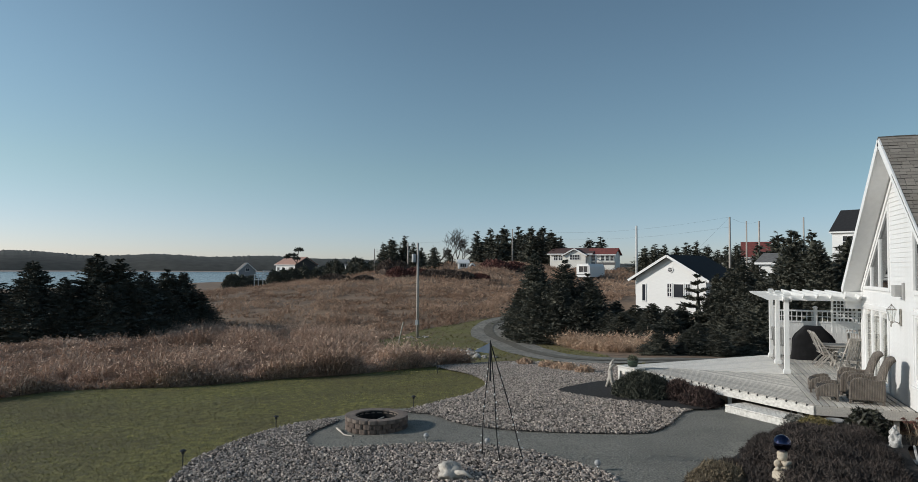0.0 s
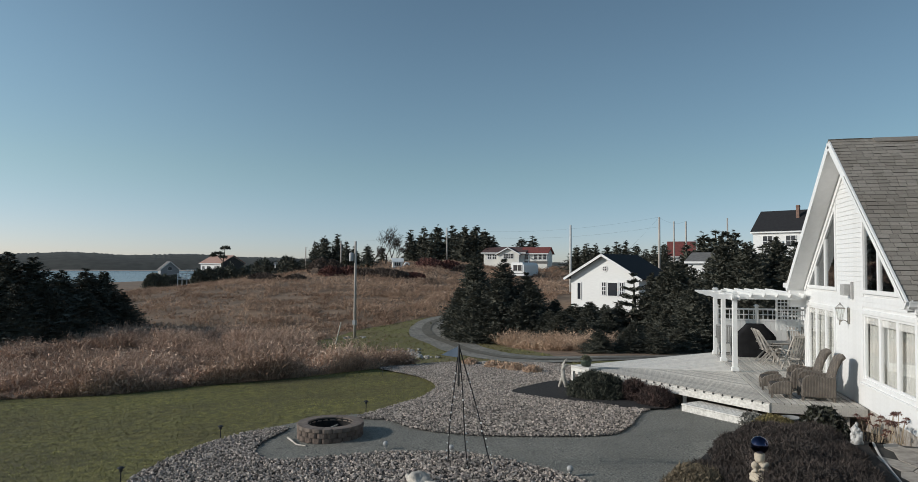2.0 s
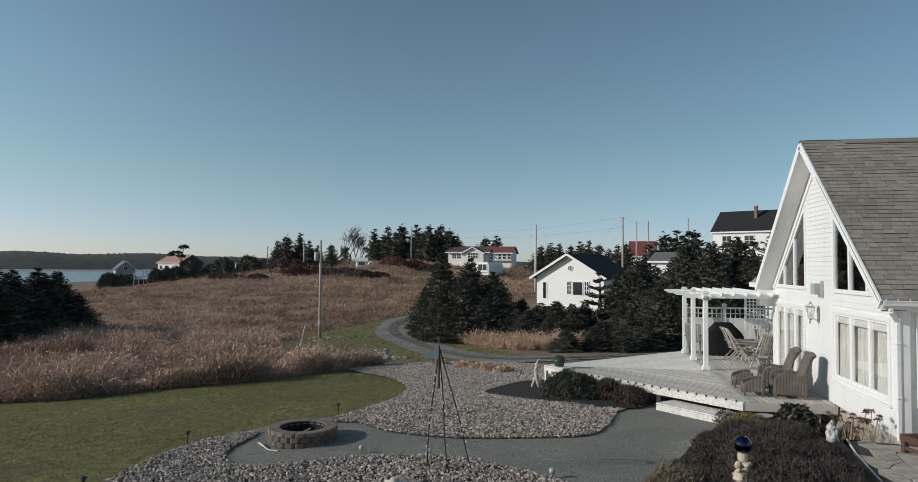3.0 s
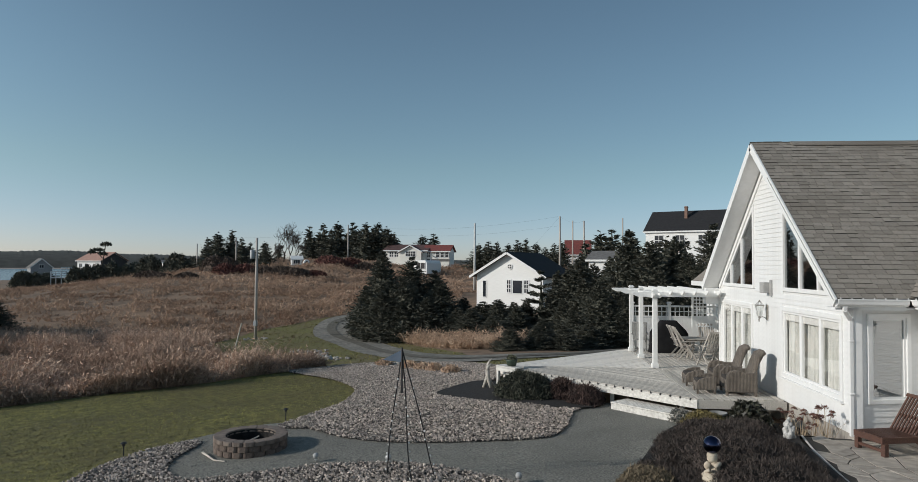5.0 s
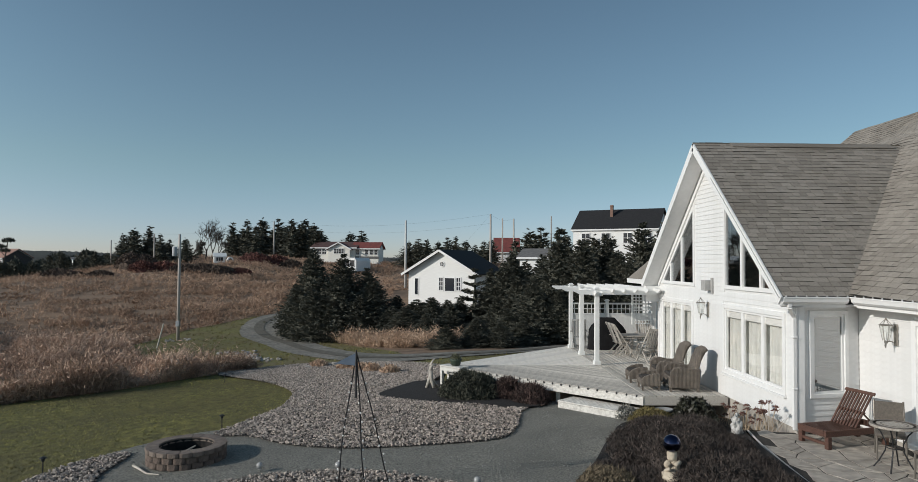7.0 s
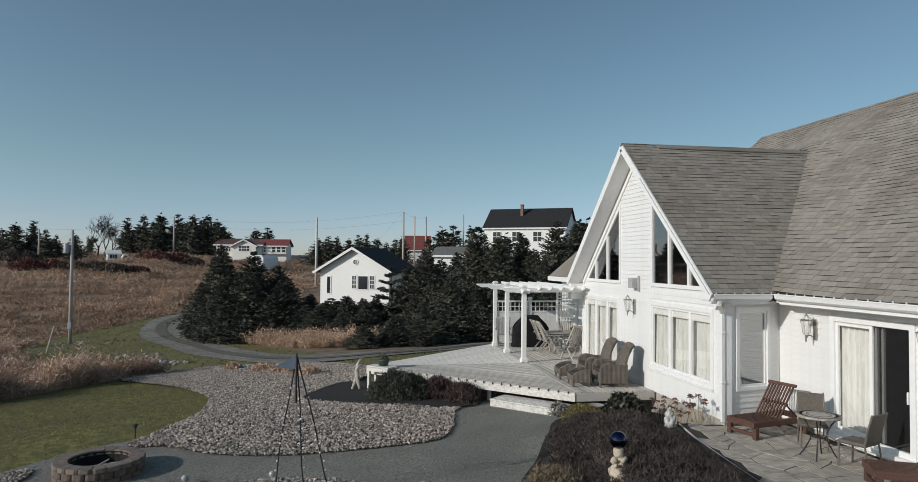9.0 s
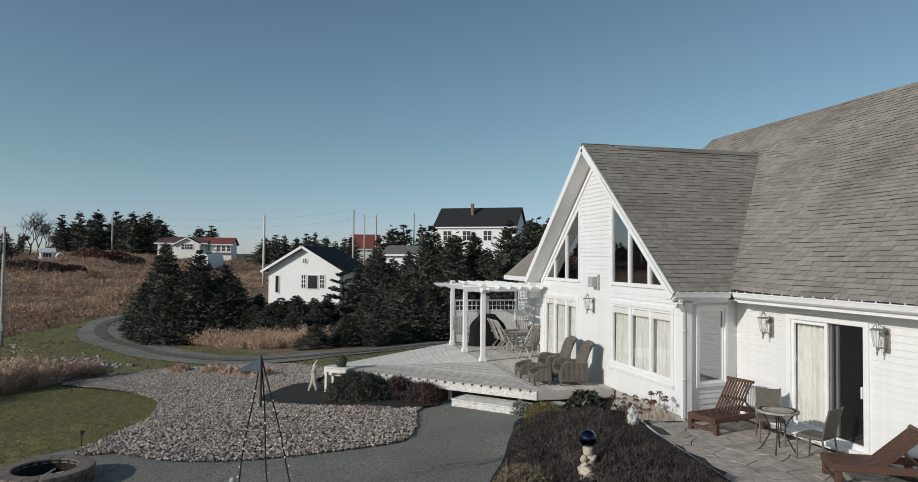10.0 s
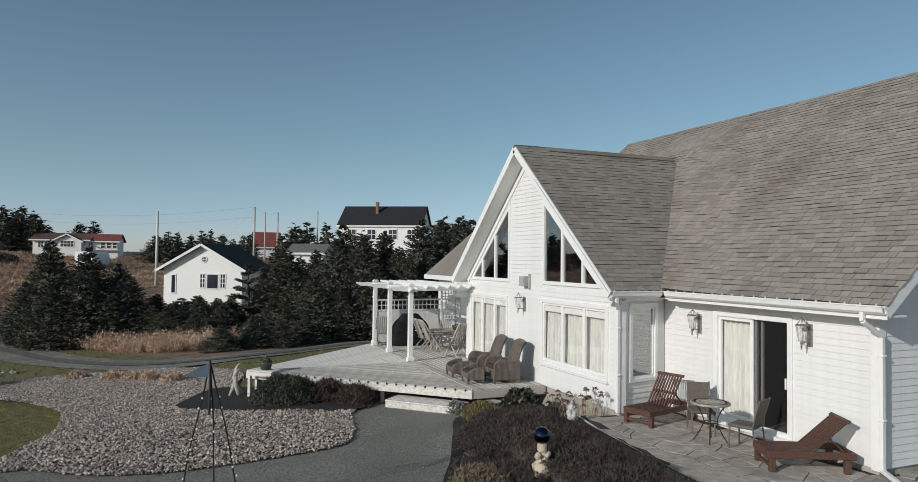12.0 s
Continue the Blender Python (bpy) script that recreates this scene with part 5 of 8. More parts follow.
MESHCLOTH = mat("taupe_weave", (0.15, 0.13, 0.108), (0.11, 0.095, 0.08), 30, 0.8, 0.5, 90)
ALU = mat("taupe_metal", (0.20, 0.18, 0.155), (0.16, 0.145, 0.125), 10, 0.45, metal=0.3)


def bistro_chair(at, turn):
    """Armless woven chair; it faces along its -y."""
    c = thing("patio_chair", "taupe woven armless patio chair with a metal frame", "chair", at, turn, "chairs at the bistro table")
    part("seat", Geo().box(-0.23, 0.23, -0.24, 0.22, 0.38, 0.44), MESHCLOTH, c, bevel=0.02)
    part("backrest", swept([(0.19, 0.44), (0.225, 0.44), (0.27, 0.66), (0.33, 0.90), (0.30, 0.91), (0.24, 0.67)], -0.22, 0.22, 4, 0.0), MESHCLOTH, c, bevel=0.008)
    for s in (-1, 1):
        part("front_leg", Geo().tube([(s * 0.21, -0.22, 0), (s * 0.21, -0.21, 0.40)], 0.017, 8), ALU, c)
        part("back_leg", Geo().tube([(s * 0.21, 0.26, 0), (s * 0.21, 0.20, 0.42), (s * 0.22, 0.26, 0.68), (s * 0.22, 0.33, 0.92)], 0.017, 8), ALU, c)
    return c


bc = bistro_chair((2.18, 0.72, PZ), 60)
copy_thing(bc, pose(3.42, 0.62, PZ, 0, 0, -68))
MOSAIC = mat("mosaic_tile", (0.50, 0.47, 0.42), (0.30, 0.26, 0.22), 30, 0.5, 0.1, 60)
MOSAIC_DARK = mat("mosaic_dark_tile", (0.20, 0.17, 0.145), (0.12, 0.10, 0.09), 40, 0.5)
bt = thing("bistro_table", "round mosaic-topped bistro table on black iron legs", "table", (2.84, 0.34, PZ))
top = part("tabletop", Geo().lathe([(0.30, 0.69), (0.345, 0.69), (0.355, 0.70), (0.355, 0.725), (0.345, 0.73), (0.0, 0.732)], 40), MOSAIC, bt, "pale mosaic top with a dark ring")
part("border_ring", Geo().lathe([(0.345, 0.7305), (0.345, 0.735), (0.325, 0.736), (0.30, 0.735), (0.30, 0.7305)], 40), MOSAIC_DARK, top)
part("border_ring", Geo().lathe([(0.20, 0.7305), (0.20, 0.735), (0.18, 0.735), (0.18, 0.7305)], 40), MOSAIC_DARK, top)
for i in range(4):
    a = radians(45 + 90 * i)
    path = [(r * math.cos(a), r * math.sin(a), z) for r, z in ((0.30, 0.0), (0.22, 0.12), (0.13, 0.30), (0.12, 0.42), (0.19, 0.58), (0.28, 0.69))]
    part("leg", Geo().tube(path, 0.012, 6), IRON, bt)
ring = [(0.125 * math.cos(a), 0.125 * math.sin(a), 0.36) for a in np.linspace(0, 2 * math.pi, 17)]
part("leg_ring", Geo().tube(ring, 0.009, 5), IRON, bt)

# ---- fire pit ----
BLOCK = mat("brown_block", (0.175, 0.132, 0.108), (0.115, 0.088, 0.073), 14, 0.95, 1.0, 40, spread=0.16)
CAP = mat("brown_cap_block", (0.225, 0.180, 0.150), (0.16, 0.127, 0.106), 9, 0.95, 0.8, 50, spread=0.12)
PITX, PITY = -0.25, -12.08
pitz = land(PITX, PITY) + 0.07
pit = thing("fire_pit", "round fire pit of brown split-face retaining blocks", "fire pit", (PITX, PITY, pitz))


def pit_block(r0, r1, half, z0, z1, material=BLOCK):
    g = Geo()
    a = half
    prof = [(r0, -a), (r0, a), (r1 - 0.015, a), (r1 + 0.008, a * 0.5), (r1 + 0.008, -a * 0.5), (r1 - 0.015, -a)]
    k = len(prof)
    g.add([(r * math.cos(t), r * math.sin(t), z) for z in (z0, z1) for r, t in prof], [tuple(range(k)), tuple(range(2 * k - 1, k - 1, -1))] + [(i, (i + 1) % k, k + (i + 1) % k, k + i) for i in range(k)])
    return g.mesh("block", material, bevel=0.008)


NB = 20
course = pit_block(0.54, 0.755, math.pi / NB * 0.965, 0, 0.118)
cap = pit_block(0.52, 0.765, math.pi / NB * 0.975, 0, 0.088, CAP)
for row in range(3):
    for i in range(NB):
        a = 360 / NB * (i + 0.5 * (row % 2)) + rng.uniform(-0.6, 0.6)
        ob = part("block", cap if row == 2 else course, BLOCK, pit)
        ob.matrix_basis = pose(0, 0, 0.12 * row + 0.001, 0, 0, a)
ASH = mat("ash", (0.03, 0.027, 0.025), (0.015, 0.015, 0.015), 12, 1.0, 0.8, 30)
part("soot_liner", Geo().lathe([(0.538, 0.02), (0.538, 0.23), (0.518, 0.30), (0.512, 0.30), (0.526, 0.22), (0.526, 0.02)], 32), ASH, pit, "sooty inner wall")
part("ash_bed", Geo().lathe([(0.53, 0.0), (0.53, 0.05), (0.3, 0.08), (0.0, 0.09)], 24), ASH, pit, "dark ash")
LOG = mat("bleached_branch", (0.62, 0.57, 0.49), (0.46, 0.42, 0.36), 8, 0.9, 0.4, 40)
for x, yy, z, ln, a in ((0.05, 0.08, 0.12, 0.7, 30), (-0.1, -0.05, 0.15, 0.6, 100), (0.0, 0.0, 0.19, 0.5, 160)):
    part("stick", Geo().tube([(x - ln / 2 * math.cos(radians(a)), yy - ln / 2 * math.sin(radians(a)), z - 0.02), (x, yy, z), (x + ln / 2 * math.cos(radians(a)), yy + ln / 2 * math.sin(radians(a)), z + 0.03)], 0.022, 6, 0.014), LOG, pit)
br = thing("fallen_branch", "bleached branch lying beside the fire pit", "branch", (0.46, -12.56, land(0.46, -12.56) + 0.09), 0)
part("branch", Geo().tube([(-0.35, -0.42, 0.0), (-0.1, -0.2, 0.015), (0.15, 0.05, 0.0), (0.25, 0.32, 0.01)], 0.025, 6, 0.012), LOG, br)

# ---- obelisk with a string of lights ----
OBX, OBY = 2.05, -8.35
oz = land(OBX, OBY) + 0.1
ob_thing = thing("garden_obelisk", "slender dark metal garden obelisk wound with small lights", "obelisk", (OBX, OBY, oz))
apex = Vector((0.45, -0.03, 1.86 - oz))
BULB = mat("small_bulb", (0.88, 0.88, 0.85), rough=0.3)
for i, (fx, fy) in enumerate(((-0.25, -0.42), (0.28, 0.12), (-0.12, 0.5))):
    foot = Vector((fx, fy, 0))
    pts = [foot.lerp(apex, t) + Vector((0.03 * math.sin(9 * t + i), 0.03 * math.cos(7 * t + i), 0)) * (1 - t) for t in np.linspace(0, 1, 9)]
    leg = part("leg", Geo().tube(pts, 0.0115, 5), IRON, ob_thing)
    for k in range(12):
        q = foot.lerp(apex, (k + 0.5) / 15) + Vector((rng.uniform(-0.025, 0.025), rng.uniform(-0.025, 0.025), 0))
        part("bulb", Geo().lump(q, 0.018, 0.018, 0.02, k), BULB, leg)
part("collar", Geo().tube([apex - Vector((0, 0, 0.75)), apex + Vector((0, 0, 0.02))], 0.022, 6, 0.012), IRON, ob_thing)
FLAG = mat("blue_grey_cloth", (0.095, 0.13, 0.18), (0.07, 0.10, 0.14), 6, 0.8)
g = Geo()
fp = apex + Vector((0, 0, -0.02))
g.add([fp, fp + Vector((-0.10, -0.36, -0.19)), fp + Vector((0.0, -0.02, -0.21)), fp + Vector((0.006, 0, 0)), fp + Vector((-0.094, -0.36, -0.19)), fp + Vector((0.006, -0.02, -0.21))],
      [(0, 1, 2), (5, 4, 3), (0, 3, 4, 1), (1, 4, 5, 2), (2, 5, 3, 0)])
part("pennant", g, FLAG, ob_thing, "faded blue pennant")

# ---- small garden lights ----
GLOBE = mat("pale_glass_globe", (0.42, 0.42, 0.41), (0.34, 0.34, 0.335), 12, 0.12)
FROST = glass_mat("frosted_globe", (0.72, 0.73, 0.73), 0.3, 0.3)
CHROME = mat("brushed_steel", (0.55, 0.55, 0.55), rough=0.3, metal=1.0)


def globe_light(x, y, top):
    z = land(x, y) + 0.09
    c = thing("globe_light", "clear globe solar light on a thin steel stake", "garden light", (x, y, z), 0, "globe lights along the path")
    part("stake", Geo().tube([(0, 0, -0.02), (0, 0, top - z - 0.06)], 0.012, 6), CHROME, c)
    part("globe", Geo().lump((0, 0, top - z), 0.062, 0.062, 0.062, 0, 0.0, 2), GLOBE, c, smooth=True)
    part("cap", Geo().tube([(0, 0, top - z - 0.085), (0, 0, top - z - 0.065)], 0.03, 8), CHROME, c)


for p in ((0.81, -10.35, -0.48), (1.05, -8.86, -0.40), (2.36, -6.38, -0.27)):
    globe_light(*p)


def path_lantern(x, y):
    z = land(x, y) + 0.04
    c = thing("path_lantern", "black solar path lantern on a stake", "garden light", (x, y, z), 0, "path lanterns by the lawn")
    part("stake", Geo().tube([(0, 0, -0.02), (0, 0, 0.26)], 0.012, 6), IRON, c)
    part("lamp", Geo().lathe([(0.02, 0.235), (0.034, 0.25), (0.034, 0.30)], 10), IRON, c)
    part("hood", Geo().lathe([(0.07, 0.30), (0.066, 0.312), (0.025, 0.335), (0.0, 0.34)], 12), IRON, c)


for p in ((-3.0, -12.25), (0.1, -14.72), (3.5, -14.65), (-12.7, -15.2)):
    path_lantern(*p)

# ---- ornaments: plain forms ----
PLASTER = mat("cream_plaster", (0.60, 0.53, 0.42), (0.45, 0.38, 0.29), 10, 0.85, 0.4, 50)
WHITE_STONE = mat("white_cast_stone", (0.66, 0.65, 0.62), (0.36, 0.35, 0.33), 18, 0.9, 0.5, 50)
g = Geo().lathe([(0.15, 0), (0.16, 0.05), (0.11, 0.1)], 14)
g.lump((0.02, -0.02, 0.15), 0.15, 0.13, 0.10, 1, 0.4, 3).lump((-0.02, 0.05, 0.24), 0.08, 0.08, 0.10, 2, 0.3, 3)
g.tube([(0.09 * math.cos(a) + 0.03, 0.10 * math.sin(a), 0.30 + 0.075 * math.sin(a * 1.0 + 0.6)) for a in np.linspace(0, 5.6, 15)], 0.036, 8, 0.03)
g.lump((0.0, -0.07, 0.33), 0.055, 0.055, 0.06, 5, 0.15, 3).lump((0.02, 0.02, 0.38), 0.045, 0.045, 0.06, 9, 0.1, 2)
g.lathe([(0.05, 0.38), (0.075, 0.42), (0.08, 0.5), (0.07, 0.52), (0.0, 0.52)], 14)
bz = 0.55 - 0.13 - 0.52
statue = part("garden_statue", g, PLASTER, smooth=True)
statue.matrix_basis = pose(3.2, -3.42, bz)
tagged(statue, "cream plaster garden statue holding up a gazing ball", "statue")
BLUE_MIRROR = mat("blue_mirror_glass", (0.05, 0.06, 0.115), rough=0.03, metal=1.0)
ball = part("gazing_ball", Geo().lump((0, 0, 0), 0.135, 0.135, 0.135, 0, 0.0, 3), BLUE_MIRROR, smooth=True)
ball.matrix_basis = pose(3.2, -3.42, 0.55)
tagged(ball, "dark blue mirrored gazing ball on the statue", "gazing ball")
g = Geo().lathe([(0.13, 0), (0.14, 0.04), (0.11, 0.08)], 12).lump((0, 0, 0.18), 0.12, 0.11, 0.16, 6, 0.9, 3).lump((0.02, -0.02, 0.31), 0.08, 0.075, 0.10, 7, 0.9, 3).lump((0, 0.01, 0.42), 0.035, 0.035, 0.05, 8, 0.4, 2)
gn = part("stone_figure", g, WHITE_STONE, smooth=True)
gn.matrix_basis = pose(0.64, -1.27, -0.03) @ Matrix.Diagonal((0.82, 0.82, 1.05, 1))
tagged(gn, "weathered white cast stone figure at the patio edge", "statue")
DRIFT = mat("driftwood", (0.56, 0.52, 0.46), (0.36, 0.33, 0.29), 10, 0.9, 0.6, 30)
dz = land(-7.75, -7.3) + 0.12
g = Geo()
g.tube([(0.05, 0.10, 0.0), (0.02, 0.03, 0.22), (0, 0, 0.38), (-0.01, -0.02, 0.55)], 0.06, 8, 0.075).tube([(-0.10, -0.12, 0.0), (-0.04, -0.05, 0.25), (0, 0, 0.40)], 0.05, 8, 0.07).tube([(0.0, 0.22, 0.02), (0.0, 0.12, 0.14), (0, 0, 0.30)], 0.045, 8, 0.05)
g.tube([(-0.01, -0.02, 0.52), (0, 0.0, 0.66), (0.0, 0.08, 0.74), (0.0, 0.16, 0.70)], 0.07, 8, 0.03).tube([(0, 0.0, 0.6), (0, -0.03, 0.72), (0, 0.06, 0.86), (0, 0.12, 0.92)], 0.05, 8, 0.02)
dw = part("driftwood_sculpture", g, DRIFT, smooth=True)
dw.matrix_basis = pose(-7.6, -7.25, dz, 0, 0, 10)
tagged(dw, "bleached driftwood sculpture standing in the garden bed", "sculpture")

# fallen driftwood stump in the lower stone bed
g = Geo().lump((0, 0, 0.1), 0.28, 0.2, 0.16, 11, 0.6, 3).tube([(0.1, 0.1, 0.1), (0.2, 0.32, 0.16), (0.22, 0.5, 0.08)], 0.06, 7, 0.02).tube([(-0.1, -0.1, 0.1), (-0.2, -0.3, 0.12)], 0.07, 7, 0.03)
st = part("driftwood_stump", g, DRIFT, smooth=True)
st.matrix_basis = pose(3.35, -8.86, land(3.35, -8.86) + 0.1)
tagged(st, "grey driftwood stump lying on river stones", "driftwood")

# ---- river stones ----
def stone_field(name, outline, n, smin, smax, lift, label, seed, shade=STONE, holes=()):
    """Loose stones strewn inside an outline, each a squat uneven lump."""
    r = np.random.default_rng(seed)
    xs, ys = [p[0] for p in outline], [p[1] for p in outline]
    xy = np.stack([r.uniform(min(xs), max(xs), n * 4), r.uniform(min(ys), max(ys), n * 4)], 1)
    ok = many_inside(outline, xy) & (np.hypot(xy[:, 0] - PITX, xy[:, 1] - PITY) > 0.8)
    for hole in holes:
        ok &= ~many_inside(hole, xy)
    xy = xy[ok][:n]
    m = len(xy)
    base = np.array([(1, 0, 0), (0, 1, 0), (-1, 0, 0), (0, -1, 0), (0, 0, 1), (0, 0, -1)], float)
    tri = np.array([(0, 1, 4), (1, 2, 4), (2, 3, 4), (3, 0, 4), (1, 0, 5), (2, 1, 5), (3, 2, 5), (0, 3, 5)])
    s = r.uniform(smin, smax, m) * np.where(r.random(m) < 0.5, 0.75, 1.0)
    sc = np.stack([s, s * r.uniform(0.6, 1.0, m), s * r.uniform(0.5, 0.85, m)], 1)
    q = (base[None] + r.uniform(-0.42, 0.42, (m, 6, 3))) * sc[:, None]
    a, t = r.uniform(0, 6.28, m)[:, None], r.uniform(-0.9, 0.9, m)[:, None]
    q = np.stack([q[..., 0], q[..., 1] * np.cos(t) - q[..., 2] * np.sin(t), q[..., 1] * np.sin(t) + q[..., 2] * np.cos(t)], 2)
    q = np.stack([q[..., 0] * np.cos(a) - q[..., 1] * np.sin(a), q[..., 0] * np.sin(a) + q[..., 1] * np.cos(a), q[..., 2]], 2)
    z = np.array([land(x, y) for x, y in xy]) + lift + r.uniform(-0.008, 0.03, m)
    q += np.concatenate([xy, z[:, None]], 1)[:, None]
    f = (tri[None] + 6 * np.arange(m)[:, None, None]).reshape(-1, 3)
    return tagged(new(name, raw_mesh(name, q.reshape(-1, 3), f, shade)), label, "river stones", kind="stuff")


stone_field("river_stones", BED_UP, 62000, 0.022, 0.044, 0.096, "bed of rounded pinkish-grey river stones", 3, holes=(GARDEN,))
stone_field("river_stones_lower", BED_LOW, 30000, 0.022, 0.044, 0.096, "bed of rounded pinkish-grey river stones beside the fire pit", 4)
GRIT = mat("path_chips", (0.26, 0.255, 0.235), (0.17, 0.168, 0.155), 30, 0.95, spread=0.4, island=True)
stone_field("path_chips", PATH_EDGE, 12000, 0.008, 0.018, 0.066, "loose grey chips on the path", 5, GRIT)
ROCK = mat("field_rock", (0.42, 0.395, 0.36), (0.28, 0.265, 0.24), 5, 0.9, 0.6, 20, spread=0.25)


def rock(x, y, s, seed, group, h=0.6):
    g = Geo().lump((0, 0, s * 0.25), s, s * 0.75, s * h, seed, 0.7, 2)
    ob = part("rock", g, ROCK)
    ob.matrix_basis = pose(x, y, land(x, y) + 0.03, 0, 0, seed * 47)
    tagged(ob, "rough pale grey field rock", "rock", group)


for i in range(34):
    f = rng.random()
    rock(-30.0 + 8.5 * f + rng.uniform(-1, 1), -19.9 + 4.3 * f + rng.uniform(-0.9, 0.9), rng.uniform(0.09, 0.18) + (0.13 if i % 6 == 0 else 0), i, "rocks by the ditch", 0.55)
for i, (x, y, s) in enumerate(((-17.2, -11.6, 0.30), (-16.1, -11.2, 0.24), (-15.4, -10.4, 0.22), (-14.6, -9.6, 0.26), (-16.9, -12.8, 0.2), (-13.4, -9.0, 0.2))):
    rock(x, y, s, 20 + i, "rocks along the stone bed")
for i in range(9):
    a = i / 9 * 6.28
    rock(-36.5 + 0.9 * math.cos(a), -26.0 + 0.8 * math.sin(a), 0.14, 40 + i, "rocks round the pole")

# ---- poles and wires ----
def ground_at(x, y):
    return land(x, y) - 0.02


pole1 = thing("utility_pole", "grey wooden utility pole with a transformer can", "utility pole", (-36.5, -26.0, ground_at(-36.5, -26.0)))
ph = 5.25 - ground_at(-36.5, -26.0)
part("shaft", Geo().tube([(0, 0, -0.2), (0, 0, ph * 0.5), (0, 0, ph)], 0.12, 10, 0.085), POLE, pole1, smooth=True)
CAN = mat("grey_can", (0.42, 0.44, 0.45), (0.36, 0.37, 0.38), 6, 0.5)
part("transformer", Geo().lathe([(0.0, 0), (0.17, 0.0), (0.18, 0.05), (0.18, 0.62), (0.15, 0.68), (0.0, 0.70)], 14, (0.05, -0.33, ph - 1.6)), CAN, pole1, smooth=True)
part("bracket", Geo().box(-0.03, 0.03, -0.3, 0.0, ph - 1.15, ph - 1.08), IRON, pole1)
part("meter_box", Geo().box(-0.1, 0.2, -0.12, 0.12, 1.1, 1.5), CAN, pole1, bevel=0.01)
stick = thing("marker_stake", "leaning pale wooden marker stake", "stake", (-31.4, -25.4, ground_at(-31.4, -25.4)))
part("stake", Geo().tube([(0, -0.05, -0.1), (0.0, 0.38, 1.65)], 0.05, 6, 0.045), LOG, stick)


def plain_pole(x, y, top, r, label, material=POLE, arm=False):
    z = ground_at(x, y)
    c = thing("power_pole", label, "utility pole", (x, y, z), 0, "poles along the road")
    part("shaft", Geo().tube([(0, 0, -0.2), (0, 0, top - z)], r, 8, r * 0.7), material, c, smooth=True)
    if arm:
        part("crossarm", Geo().box(-0.05, 0.05, -0.9, 0.9, top - z - 0.5, top - z - 0.38), POLE, c)
    return Vector((x, y, top))


MASTW = mat("pale_mast", (0.62, 0.62, 0.60), (0.52, 0.52, 0.5), 5, 0.6)
plain_pole(-70.5, -11.1, 8.5, 0.17, "pale slender mast beside the white cottage", MASTW)
tops = [plain_pole(-95.5, -52.3, 7.6, 0.15, "weathered roadside power pole"), plain_pole(-106.3, -36.0, 10.4, 0.15, "weathered roadside power pole"),
        plain_pole(-73.6, -0.3, 9.6, 0.16, "weathered roadside power pole"), plain_pole(-85.2, 4.0, 9.8, 0.15, "weathered roadside power pole"), plain_pole(-87.9, 2.6, 10.0, 0.13, "weathered roadside power pole"),
        plain_pole(-111.7, -66.8, 7.0, 0.14, "weathered roadside power pole"), plain_pole(-82.0, 9.0, 10.0, 0.13, "weathered roadside power pole")]
WIRE = mat("cable_black", (0.03, 0.03, 0.03), rough=0.6)


def wire(p, q, sag):
    p, q = Vector(p), Vector(q)
    pts = [p.lerp(q, t) - Vector((0, 0, sag * 4 * t * (1 - t))) for t in np.linspace(0, 1, 13)]
    return tagged(part("overhead_wire", Geo().tube(pts, 0.006, 4), WIRE), "thin black overhead wire between poles", "wire", "overhead wires")


for a, b, s in ((tops[5], tops[0], 0.8), (tops[0], tops[1], 0.8), (tops[1], tops[2], 1.2), (tops[2], tops[3], 0.5), (tops[1] - Vector((0, 0, 1)), tops[2] - Vector((0, 0, 1.2)), 1.2), (Vector((-36.5, -26, 5.1)), tops[0] - Vector((0, 0, 0.6)), 1.0)):
    wire(a, b, s)
wire(tops[2], (-60, -5.5, 4.0), 0.1)

# ---- neighbours' buildings ----
RED_ROOF = mat("red_roof", (0.235, 0.062, 0.052), (0.17, 0.05, 0.044), 2, 0.85, spread=0.05)
BLACK_ROOF = mat("black_roof", (0.022, 0.022, 0.024), (0.015, 0.015, 0.017), 3, 0.9)
GREY_ROOF = mat("grey_roof", (0.17, 0.165, 0.16), (0.13, 0.125, 0.12), 3, 0.9)
COTTAGE = mat("cottage_white", (0.84, 0.84, 0.82), (0.79, 0.79, 0.77), 2, 0.6, stretch=(1, 1, 12))
CREAM = mat("cream_siding", (0.84, 0.82, 0.76), (0.77, 0.75, 0.69), 2, 0.7, stretch=(1, 1, 12))
PANE = mat("dark_pane", (0.03, 0.035, 0.045), rough=0.12)
BRICK = mat("chimney_brick", (0.26, 0.16, 0.12), (0.19, 0.115, 0.09), 9, 0.9)


